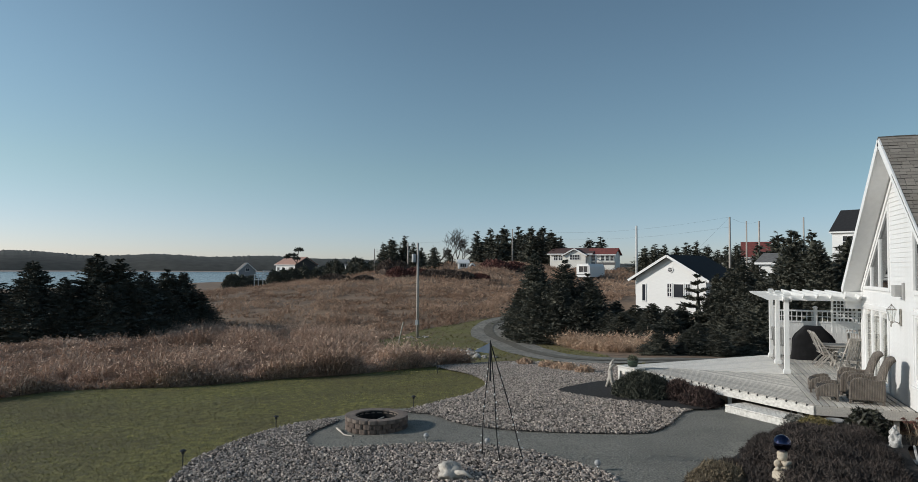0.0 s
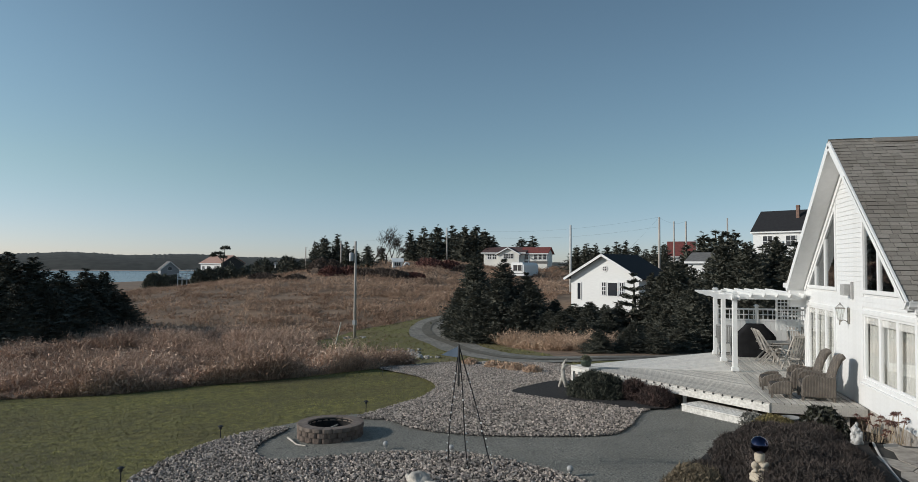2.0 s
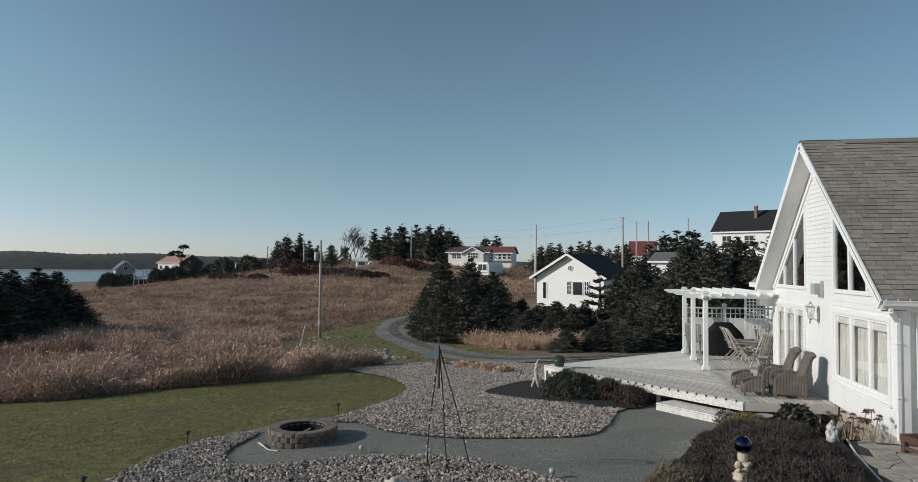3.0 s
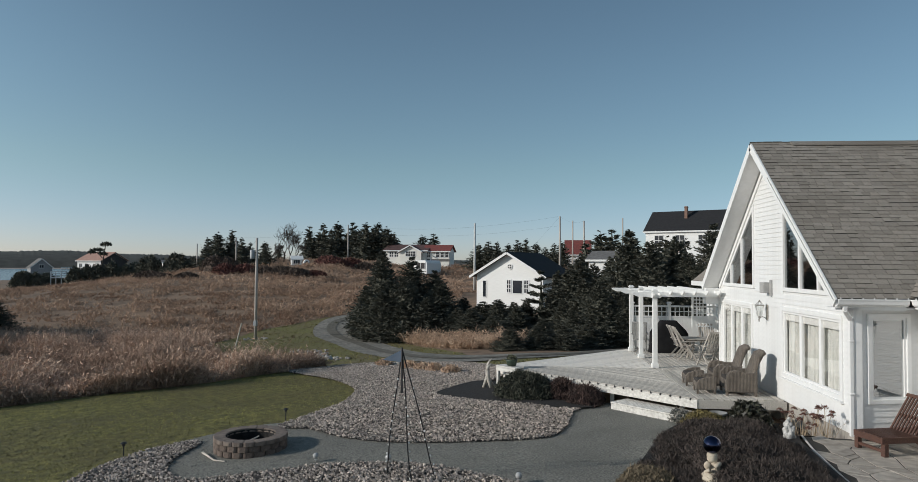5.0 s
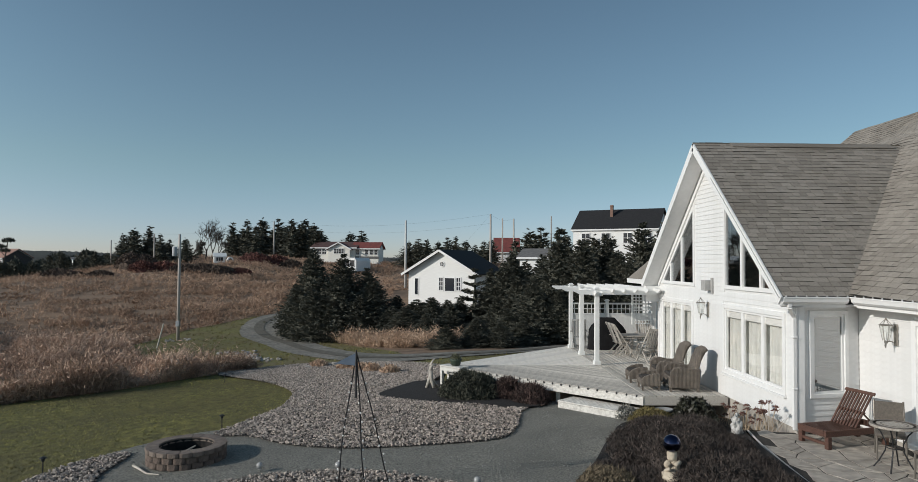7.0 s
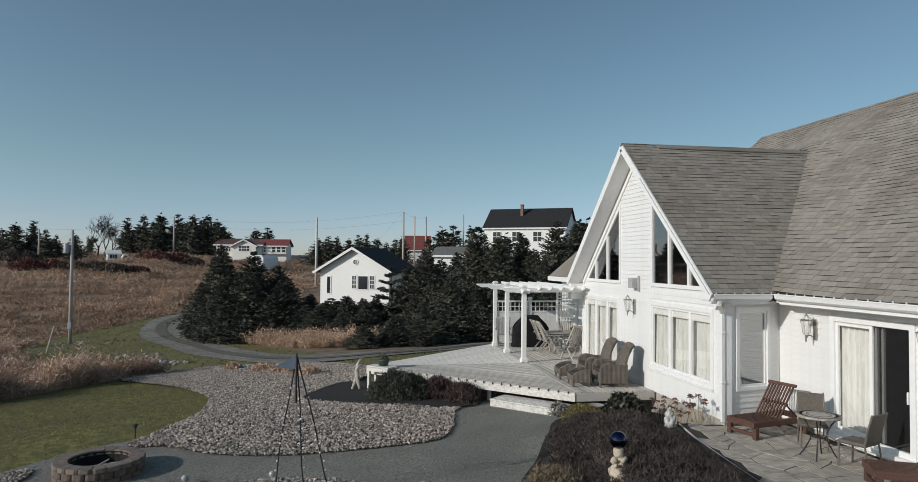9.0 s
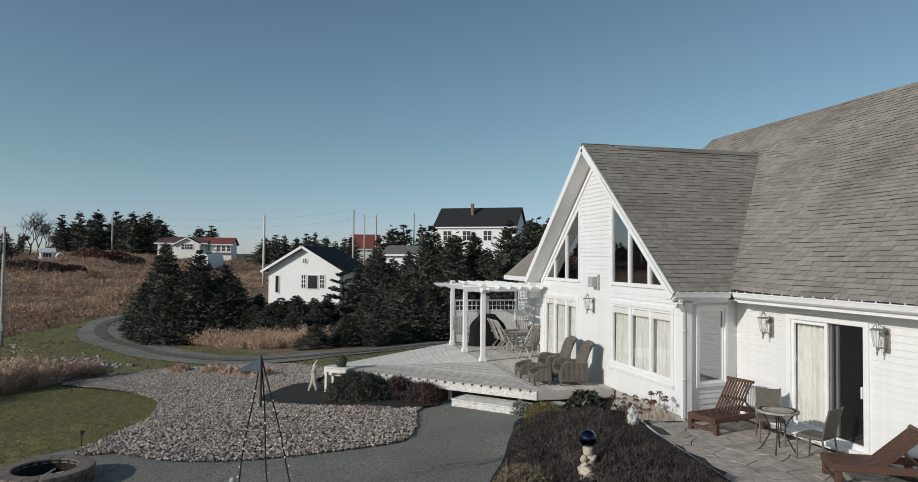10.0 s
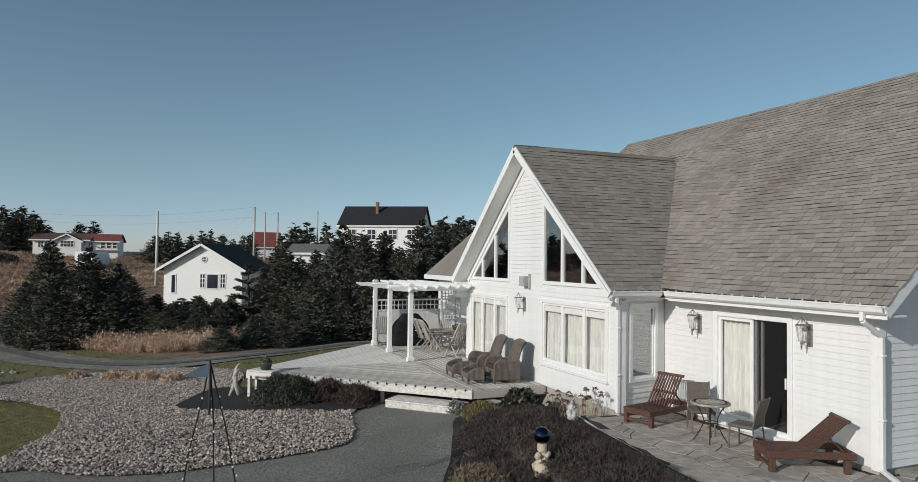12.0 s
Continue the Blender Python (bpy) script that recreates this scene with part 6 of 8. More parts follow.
def window_on(parent, x, z, w, h, y, bars=(1, 1), trim=None):
    win = part("window", Geo().box(x - w / 2, x + w / 2, y - 0.03, y - 0.005, z - h / 2, z + h / 2), PANE, parent)
    g = Geo()
    frame_rect(g, x - w / 2 - 0.08, x + w / 2 + 0.08, z - h / 2 - 0.08, z + h / 2 + 0.08, 0.08, y - 0.06, y - 0.004)
    part("window_frame", g, trim or TRIM, win)
    for i in range(1, bars[0]):
        xx = x - w / 2 + w * i / bars[0]
        part("glazing_bar", Geo().box(xx - 0.03, xx + 0.03, y - 0.05, y - 0.031, z - h / 2, z + h / 2), TRIM, win)
    for j in range(1, bars[1]):
        zz = z - h / 2 + h * j / bars[1]
        part("glazing_bar", Geo().box(x - w / 2, x + w / 2, y - 0.049, y - 0.032, zz - 0.03, zz + 0.03), TRIM, win)
    return win


def gabled(name, label, at, turn, w, d, eave, ridge, wall, roof, along="y", over=0.4, group="neighbouring houses", base=-0.6):
    """A gabled building, its front on -y; ridge along y (gable to the front) or along x."""
    c = thing(name, label, "house", at, turn, group)
    g = Geo()
    if along == "y":
        g.prism([(-w / 2, base), (w / 2, base), (w / 2, eave), (0, ridge), (-w / 2, eave)], 0, d)
    else:
        g.prism([(0, base), (d, base), (d, eave), (d / 2, ridge), (0, eave)], -w / 2, w / 2, "yz")
    part("wall", g, wall, c)
    half = w / 2 if along == "y" else d / 2
    sl = (ridge - eave) / half
    for s in (-1, 1):
        o, e = half + over, ridge - sl * (half + over)
        if along == "y":
            q = [(s * o, -over, e), (s * o, d + over, e), (0, d + over, ridge), (0, -over, ridge)]
        else:
            q = [(-w / 2 - over, d / 2 + s * o, e), (w / 2 + over, d / 2 + s * o, e), (w / 2 + over, d / 2, ridge), (-w / 2 - over, d / 2, ridge)]
        r = slab("roof", [Vector(p) + Vector((0, 0, 0.16)) for p in q], c, roof, 0.14)
        if along == "y":
            part("rake_trim", Geo().beam((s * o, -over - 0.03, e + 0.04), (0, -over - 0.03, ridge + 0.04), 0.04, 0.22, (s, 0, 1)), TRIM, r)
        else:
            part("eave_trim", Geo().beam((-w / 2 - over, d / 2 + s * (o + 0.02), e + 0.04), (w / 2 + over, d / 2 + s * (o + 0.02), e + 0.04), 0.04, 0.2), TRIM, r)
    return c


# white cottage: gable front towards the deck
gx0, gy0 = -53.2, -6.75
cot = gabled("cottage", "white one-storey cottage with a dark roof and small-paned windows", (gx0, gy0, -0.4), 63, 7.35, 6.8, 2.75, 4.85, COTTAGE, BLACK_ROOF, "y", 0.55, "", -1.5)
window_on(cot, -2.75, 1.3, 0.34, 1.6, 0.0, (1, 1))
window_on(cot, 0.0, 1.6, 0.40, 1.2, 0.0, (2, 3))
window_on(cot, 0.95, 1.55, 1.0, 1.25, 0.0, (1, 1))
window_on(cot, 1.9, 1.6, 0.40, 1.2, 0.0, (2, 3))
rw_ = part("round_window", Geo().lathe([(0.0, 0.0), (0.22, 0.0), (0.22, 0.03), (0.0, 0.03)], 16), PANE, cot)
rw_.matrix_basis = pose(0.1, -0.01, 3.55, 90)
part("ring", Geo().lathe([(0.22, -0.02), (0.30, -0.02), (0.30, 0.06), (0.22, 0.06), (0.22, -0.02)], 16, caps=False), TRIM, rw_)
part("glazing_bar", Geo().box(-0.22, 0.22, -0.025, 0.025, 0.031, 0.05).box(-0.025, 0.025, -0.22, 0.22, 0.051, 0.06), TRIM, rw_)

# tall house with a black roof on the rise
bh = gabled("farmhouse", "tall white farmhouse with a steep black roof", (-83.6, 18.4, 4.4), 60, 12.3, 8.0, 4.0, 6.9, COTTAGE, BLACK_ROOF, "x", 0.3, base=-4.0)
part("chimney", Geo().box(-1.2, -0.78, 2.3, 2.75, 4.9, 7.6).box(-1.24, -0.74, 2.26, 2.79, 7.4, 7.48), BRICK, bh, "brick chimney", bevel=0.02)
for x in (-4.2, -1.2, 2.0, 4.8):
    window_on(bh, x, 2.6, 1.2, 1.4, 0.0, (2, 2))
part("band", Geo().box(-6.3, 6.3, -0.06, -0.003, 3.55, 3.85), TRIM, bh)

# house with a red-brown roof beyond the meadow
DUSK_RED = mat("brown_red_roof", (0.115, 0.062, 0.056), (0.085, 0.048, 0.043), 2, 0.85)
h2 = gabled("villa", "cream two-storey house with a red-brown roof", (-113.8, -26.6, 3.0), 80, 8.2, 6.0, 3.0, 4.0, CREAM, DUSK_RED, "x", 0.45)
for x in (-2.9, -1.9):
    window_on(h2, x, 2.2, 0.75, 0.9, 0.0, (2, 2))
part("gable_wall", Geo().prism([(-0.9, -0.5), (3.3, -0.5), (3.3, 2.75), (1.2, 3.75), (-0.9, 2.75)], -0.8, -0.01), CREAM, h2)
window_on(h2, 1.2, 2.3, 1.9, 0.9, -0.8, (4, 2))
for s in (-1, 1):
    q = [(1.2 + s * 2.5, -1.2, 2.62), (1.2 + s * 2.5, 1.5, 2.62), (1.2, 1.5, 3.92), (1.2, -1.2, 3.92)]
    r = slab("gable_roof", q, h2, DUSK_RED, 0.12)
    part("rake_trim", Geo().beam((1.2 + s * 2.5, -1.23, 2.58), (1.2, -1.23, 3.88), 0.04, 0.2, (s, 0, 1)), TRIM, r)
h3 = gabled("bungalow", "cream wing house with a red roof and a row of windows", (-113.0, -20.6, 3.0), 80, 4.9, 3.6, 2.9, 3.9, CREAM, RED_ROOF, "x", 0.35)
for x in (-2.0, -1.55, 0.2, 1.1, 2.0):
    window_on(h3, x, 2.15, 0.6, 0.95, 0.0, (1, 2))
part("corner_board", Geo().box(-1.25, -1.05, -0.05, -0.003, -0.5, 2.85), TRIM, h3)
part("porch_band", Geo().box(-2.6, 2.6, -0.05, -0.004, 0.9, 1.35), GREY_ROOF, h3)
# camper parked below it
camper = thing("camper_trailer", "small white camper trailer parked by the hedge", "trailer", (-90.2, -20.55, ground_at(-90.2, -20.55)), 68)
part("body", Geo().prism([(-1.25, 0.4), (1.15, 0.4), (1.15, 2.05), (0.85, 2.5), (-1.05, 2.5), (-1.25, 2.2)], 0, 4.6), COTTAGE, camper, bevel=0.06)
window_on(camper, 0.0, 1.65, 1.5, 0.9, 0.0, (2, 1))
part("band", Geo().box(-1.1, 1.0, -0.02, -0.004, 0.75, 0.85), GREY_ROOF, camper)
for x in (-0.85, 0.75):
    w = part("wheel", Geo().lathe([(0.0, -0.1), (0.33, -0.1), (0.33, 0.1), (0.0, 0.1)], 16), IRON, camper)
    w.matrix_basis = pose(x, 0.15, 0.33, 90)
# farm shed and arched store
sh = gabled("garden_shed", "small white shed with an open porch on the hill", (-96.5, -42.2, ground_at(-96.5, -42.2)), 90 + 25, 2.6, 2.4, 1.5, 2.2, COTTAGE, COTTAGE, "x", 0.25, "")
window_on(sh, -0.1, 0.85, 1.5, 0.9, 0.0, (3, 1))
arch = thing("arched_store", "pale arched plastic storage shelter beside the shed", "shelter", (-95.4, -40.2, ground_at(-95.4, -40.2)), 115)
part("shell", Geo().prism([(0.85 * math.cos(a), max(0, 1.5 * math.sin(a))) for a in np.linspace(math.pi, 0, 13)], 0, 1.6), COTTAGE, arch)
part("doorway", Geo().prism([(0.5 * math.cos(a), max(0.0, 1.15 * math.sin(a))) for a in np.linspace(math.pi, 0, 11)], -0.02, -0.004), PANE, arch)
for small in (sh, arch):
    small.matrix_basis = small.matrix_basis @ Matrix.Diagonal((0.68, 0.68, 0.68, 1))
# red barn roof and small grey-roofed house between the trees
rb = gabled("red_barn", "low building with a bright red roof behind trees", (-116.8, 6.2, 3.9), 90 - 5, 4.6, 6.0, 1.6, 4.2, COTTAGE, RED_ROOF, "x", 0.3, base=-2.5)
sg = gabled("small_house", "small white house with a grey roof among spruces", (-56.0, 3.0, 1.6), 90 - 25, 3.4, 4.0, 2.3, 3.1, COTTAGE, GREY_ROOF, "x", 0.3, base=-3)
# houses by the bay
PEACH_ROOF = mat("faded_red_roof", (0.48, 0.29, 0.225), (0.40, 0.24, 0.19), 2, 0.85)
# Siding of a front in shade, the shade mixed into a blue-grey colour.
SHADED_SIDING = mat("grey_siding", (0.30, 0.315, 0.33), (0.25, 0.262, 0.275), 2, 0.8, stretch=(1, 1, 12))
# Near-black colour that stands for a wall in shade.
SHADE_SIDE = mat("dark_shingle_wall", (0.07, 0.06, 0.055), (0.05, 0.043, 0.04), 3, 0.9)
b1 = gabled("shore_house", "white shore house with a faded pinkish roof and a gable end darkened for shade", (-162.0, -121.3, -0.6), 75, 8.4, 9.0, 4.4, 6.6, COTTAGE, PEACH_ROOF, "x", 0.4, base=-3.2)
# Gable end turned from the sun: its shade is painted as a panel.
part("gable_cladding", Geo().prism([(0.05, -3.0), (8.95, -3.0), (8.95, 4.3), (4.5, 6.4), (0.05, 4.3)], 4.205, 4.26, "yz"), SHADE_SIDE, b1, "dark panel painting the shade on the gable end")
for x in (-3, -1, 2.0):
    window_on(b1, x, 3.0, 0.9, 1.0, 0.0, (2, 1))
b2 = gabled("shore_house", "gabled shore house with walls greyed for shade and a grey roof", (-158.3, -132.2, -1.5), 138, 5.0, 4.0, 3.4, 5.6, SHADED_SIDING, GREY_ROOF, "y", 0.35, base=-3.3)
window_on(b2, 0, 3.6, 1.0, 0.9, 0.0, (2, 1))
window_on(b2, -1.5, 1.4, 1.2, 1.2, 0.0, (2, 1))
window_on(b2, 1.4, 1.4, 1.2, 1.2, 0.0, (2, 1))
b3 = gabled("shore_house", "low pale house with a flat grey roof", (-128.8, -79.3, 1.2), 120, 6.0, 5.0, 2.2, 2.6, COTTAGE, GREY_ROOF, "x", 0.3, base=-1.5)
window_on(b3, 0.5, 1.3, 1.2, 1.0, 0.0, (2, 1))
pf = thing("raised_platform", "white railed viewing platform on posts", "platform", (-146.9, -119.3, ground_at(-146.9, -119.3)), 122, "viewing platforms")
hp = -2.0 - ground_at(-146.9, -119.3)
part("floor", Geo().box(-1.8, 1.8, -1.2, 1.2, hp + 1.3, hp + 1.5), TRIM, pf)
for x in (-1.7, -0.6, 0.6, 1.7):
    for yy in (-1.1, 1.1):
        part("post", Geo().box(x - 0.07, x + 0.07, yy - 0.07, yy + 0.07, -0.3, hp + 3.0), TRIM, pf)
for z in (1.95, 2.4, 2.85):
    part("rail", Geo().box(-1.8, 1.8, -1.22, -1.14, hp + z, hp + z + 0.15), TRIM, pf)
copy_thing(pf, pose(-156.2, -123.0, ground_at(-156.2, -123.0) + 0.9, 0, 0, 122))

# ---- trees ----
def spruce_crown(seed, h, r, boughs, per, size, ragged=0.25, tiers=0):
    """Boughs that droop and turn up at their tips, set with fans of short needle sprays."""
    q = np.random.default_rng(seed)
    f = 1 - q.uniform(0.0, 1.0, boughs) ** 0.62
    if tiers:
        f = (np.floor(f * tiers) + 0.5 + q.normal(0, 0.10, boughs)) / tiers
    f = np.clip(f, 0.0, 0.995)
    az = q.uniform(0, 2 * np.pi, boughs)
    uneven = np.array([noise.noise((math.cos(a) * 1.6 + seed, math.sin(a) * 1.6, g * 5.0)) for a, g in zip(az, f)])
    L = r * (1 - f) ** 1.08 * np.minimum(1.0, 0.70 + f / 0.25) * (1 + ragged * 1.5 * uneven) * q.uniform(1 - ragged, 1 + 0.4 * ragged, boughs) + 0.07
    n = boughs * per
    f, az, L = (np.repeat(k, per) for k in (f, az, L))
    t = np.tile((np.arange(per) + 0.5) / per, boughs) * 0.72 + 0.28 + q.uniform(-0.06, 0.06, n)
    fan = q.normal(0, 0.17, n) * (1.2 - t) * L
    d = L * t
    z = h * (0.05 + 0.94 * f) + d * (0.42 - 0.66 * (1 - f)) + 0.16 * L * t * t
    P = np.stack([d * np.cos(az) - fan * np.sin(az), d * np.sin(az) + fan * np.cos(az), z], 1)
    aa = az + q.normal(0, 0.65, n)
    D = np.stack([np.cos(aa), np.sin(aa), q.normal(0.12, 0.38, n)], 1)
    D /= np.linalg.norm(D, axis=1)[:, None]
    S = np.cross(D, np.stack([np.zeros(n), np.zeros(n), np.ones(n)], 1))
    S /= np.linalg.norm(S, axis=1)[:, None]
    U = np.cross(S, D)
    roll = q.normal(0, 0.75, n)[:, None]
    W = S * np.cos(roll) + U * np.sin(roll)
    ln = (size * q.uniform(0.55, 1.35, n) * (0.6 + 0.4 * (1 - f)))[:, None]
    w = ln * q.uniform(0.20, 0.36, n)[:, None]
    V = np.stack([P - W * w, P + W * w, P + D * ln], 1).reshape(-1, 3)
    tip = np.array([(0.03 * math.cos(k), 0.03 * math.sin(k), h * (0.95 + 0.003 * j)) for k in range(8) for j in (0, 4, 18)])
    V = np.concatenate([V, tip])
    return raw_mesh("crown", V, np.arange(len(V)).reshape(-1, 3), NEEDLE)


def spruce(seed, h, r, boughs, per, size, label, core=0.62, ragged=0.25, tiers=0):
    t = thing("spruce_tree", label, "tree")
    part("trunk", Geo().tube([(0, 0, -0.3), (0.02, 0.01, h * 0.5), (0, 0, h * 0.97)], 0.035 * h * 0.6 + 0.02, 8, 0.012), BARK, t, smooth=True)
    part("crown", spruce_crown(seed, h, r, boughs, per, size, ragged, tiers), NEEDLE, t)
    qq, g, n = random.Random(seed), Geo(), 17
    prof = [(max(0.03, core * r * (1 - f) ** 1.1 * (0.72 + 0.28 * min(1, f / 0.12))), h * (0.03 + 0.88 * f)) for f in np.linspace(0, 1, 22)]
    pts = [(rr * qq.uniform(0.65, 1.25) * math.cos(6.283 * j / n), rr * qq.uniform(0.65, 1.25) * math.sin(6.283 * j / n), z + qq.uniform(-0.14, 0.14)) for rr, z in prof for j in range(n)]
    g.add(pts, [(i * n + j, i * n + (j + 1) % n, (i + 1) * n + (j + 1) % n, (i + 1) * n + j) for i in range(21) for j in range(n)])
    part("inner_crown", g, NEEDLE, t)
    return t


BUSHY = "dark green bushy spruce tree"
WINDY = "dark wind-shaped spruce on the skyline"
kinds = [spruce(11, 6.0, 2.6, 760, 18, 0.235, BUSHY), spruce(12, 6.0, 2.3, 760, 18, 0.235, BUSHY, ragged=0.34), spruce(13, 6.0, 2.9, 800, 18, 0.24, BUSHY, ragged=0.22),
         spruce(14, 6.0, 2.3, 230, 34, 0.26, "open spruce tree with tiered boughs", 0.16, 0.35, 9)]
far_kinds = [spruce(21, 6.0, 1.9, 260, 7, 0.42, WINDY, 0.5, 0.5), spruce(22, 6.0, 2.2, 260, 7, 0.45, WINDY, 0.5, 0.5), spruce(23, 6.0, 1.6, 260, 7, 0.40, WINDY, 0.5, 0.6)]
used = set()


def plant(lib, k, x, y, top, group, wide=1.0, sink=0.1):
    """A tree of a kind, its tip at the height top."""
    z = land(x, y) - sink
    s = max(0.25, (top - z) / 6.0)
    sw = s * wide * rng.uniform(0.92, 1.1)
    m = pose(x, y, z, rng.uniform(-2, 2), rng.uniform(-2, 2), rng.uniform(0, 360)) @ Matrix.Diagonal((sw, sw, s, 1))
    src = lib[k % len(lib)]
    ob = src if src.name not in used and not used.add(src.name) else copy_thing(src, m)
    ob.matrix_basis = m
    tagged(ob, group=group)
    return ob


CLUMP_A = [(-37.6, -16.3, 4.5, 1.0), (-40.6, -14.7, 4.0, 1.1), (-36.4, -11.8, 2.2, 1.35), (-38.6, -17.9, 1.7, 1.3), (-37.6, -10.2, 0.9, 1.5), (-36.0, -14.3, 2.4, 1.3), (-39.6, -12.6, 2.9, 1.2), (-35.6, -16.0, 1.4, 1.4), (-35.3, -12.6, 1.0, 1.6),
           (-41.6, -17.4, 3.4, 1.2), (-34.9, -10.4, 0.2, 1.9), (-35.2, -14.6, 0.6, 1.7), (-38.4, -9.0, 0.3, 1.7)]
for i, (x, y, t, w) in enumerate(CLUMP_A):
    plant(kinds, (0, 2, 2, 1)[i % 4], x, y, t, "spruces inside the driveway bend", w)
CLUMP_B = [(-38.0, -1.4, 4.0, 1.1), (-33.0, -3.0, 1.1, 1.3), (-32.6, 1.2, 5.75, 1.0), (-31.0, 2.4, 5.1, 1.0), (-34.0, 5.0, 5.5, 1.05), (-32.0, 7.1, 6.2, 1.0), (-34.0, 9.1, 6.6, 1.05), (-29.6, 8.7, 5.2, 1.1), (-30.2, -0.9, 2.3, 1.25), (-29.8, 3.0, 3.2, 1.1),
           (-29.8, -2.6, 0.5, 1.4), (-29.8, 0.6, 1.6, 1.2), (-36.6, 2.2, 4.6, 1.1), (-29.6, 5.2, 3.6, 1.0), (-36.6, 12.6, 6.6, 1.1), (-31.4, -4.4, -0.2, 1.8), (-34.6, -1.4, 2.4, 1.3), (-35.6, 3.6, 4.4, 1.1), (-42.0, 14.0, 7.4, 1.1),
           (-38.6, -2.9, 3.0, 1.2), (-36.2, -2.2, 3.4, 1.1), (-43.5, 0.4, 3.6, 1.2), (-45.5, 2.0, 4.2, 1.2), (-30.0, 8.6, 3.2, 1.0), (-30.6, 4.8, 4.3, 1.1), (-40.2, -2.6, 2.2, 1.3)]
for i, (x, y, t, w) in enumerate(CLUMP_B):
    plant(kinds, (0, 1, 2)[i % 3], x, y, t, "spruces behind the deck", w)
plant(kinds, 3, -36.3, -4.3, 3.05, "spruces behind the deck", 1.15)
for i, (x, y, t) in enumerate(((-31.6, -7.8, 0.0), (-32.6, -6.2, 0.5), (-34.0, -7.4, 0.6), (-33.2, -9.3, 0.3), (-35.6, -6.4, 0.65), (-35.4, -8.6, 0.65), (-37.6, -7.6, 0.75), (-36.2, -5.4, 0.7))):
    plant(kinds, i % 3, x, y, t, "low spruces below the cottage", 2.0)
for i, (x, y, t) in enumerate(((-25.6, -6.6, -0.75), (-26.4, -5.0, -0.6), (-26.6, -3.4, -0.5), (-28.2, -1.8, -0.2), (-29.4, -4.6, -0.2))):
    plant(kinds, i % 3, x, y, t, "low spruces along the driveway", 2.3)
CLUMP_C = [(-25.4, -54.6, 3.7), (-27.6, -50.6, 4.3), (-29.4, -50.0, 3.9), (-26.4, -48.2, 1.9), (-31.8, -49.6, 2.9), (-34.2, -49.6, 3.0), (-35.6, -49.0, 2.8), (-22.6, -56.4, 3.2), (-23.0, -52.4, 2.0), (-28.8, -47.4, 1.4), (-21.2, -58.6, 2.6),
           (-36.4, -47.6, 0.9), (-32.2, -47.6, 1.2), (-25.0, -51.0, 2.4)]
for i, (x, y, t) in enumerate(CLUMP_C):
    plant(kinds, i % 3, x, y, t, "spruces in the meadow", 1.6)
HILL_A = [(-103.2, -60.7, 7.9), (-101.8, -58.5, 8.9), (-104.4, -57.0, 9.6), (-100.4, -53.5, 7.8), (-97.1, -47.9, 7.1), (-107.0, -43.1, 10.5), (-111.7, -41.8, 11.0), (-110.6, -38.7, 11.4), (-109.5, -35.7, 11.4), (-114.2, -34.5, 11.3),
          (-113.0, -32.0, 10.9), (-140.0, -36.0, 11.8), (-138.0, -33.0, 10.5), (-126.2, -24.6, 9.6), (-128.9, -22.7, 10.2), (-104.5, -38.3, 9.4), (-106.0, -33.8, 9.7), (-118.1, -79.2, 5.3), (-92.4, -61.9, 3.9), (-126.3, -86.1, 4.7)]
HILL_A = [(15 + 1.22 * (x - 15), -5 + 1.22 * (y + 5), 3.3 + 1.22 * (t - 3.3)) if y > -46 else (x, y, t) for x, y, t in HILL_A]
HILL_A += [(-118.0, -35.3, 11.4), (-121.0, -33.5, 11.7), (-124.0, -32.0, 11.2), (-118.0, -30.9, 10.6), (-121.0, -29.4, 8.5), (-124.0, -34.3, 10.5), (-118.0, -30.2, 9.7)]
for i, (x, y, t) in enumerate(HILL_A):
    plant(far_kinds, i, x, y, t, "spruces on the skyline", 1.45)
HILL_B = [(-100.9, -12.2, 7.0), (-99.4, -10.4, 7.5), (-105.1, -9.1, 7.4), (-102.6, -7.1, 7.1), (-101.0, -5.5, 7.8), (-106.9, -3.9, 8.0), (-104.3, -2.2, 7.3), (-102.7, -0.8, 6.6), (-97.8, 0.4, 6.9), (-112.4, 2.9, 7.9), (-113.2, 10.0, 7.4),
          (-71.4, 2.6, 6.3), (-80.9, 5.9, 8.3), (-80.7, 7.1, 8.7), (-75.2, 9.0, 8.0), (-57.9, 18.4, 8.3), (-53.4, 15.6, 7.4), (-53.0, 17.7, 7.1), (-66.0, 6.0, 5.6), (-62.0, 9.5, 6.0), (-64.0, 13.0, 6.4), (-69.0, 12.0, 7.0)]
for i, (x, y, t) in enumerate(HILL_B):
    plant(far_kinds, i + 1, x, y, t, "spruces behind the cottage", 1.45)
for i in range(16):
    f = rng.random()
    x, y = -141 - 5 * rng.random(), -54 + 14 * f
    plant(far_kinds, i, x, y, 9.8 + rng.uniform(-1.4, 1.8), "spruces on the skyline", 1.5)
for i in range(10):
    x, y = -104 - 5 * rng.random(), -62 + 9 * rng.random()
    plant(far_kinds, i, x, y, 6.8 + rng.uniform(-1.2, 1.2), "spruces on the skyline", 1.5)
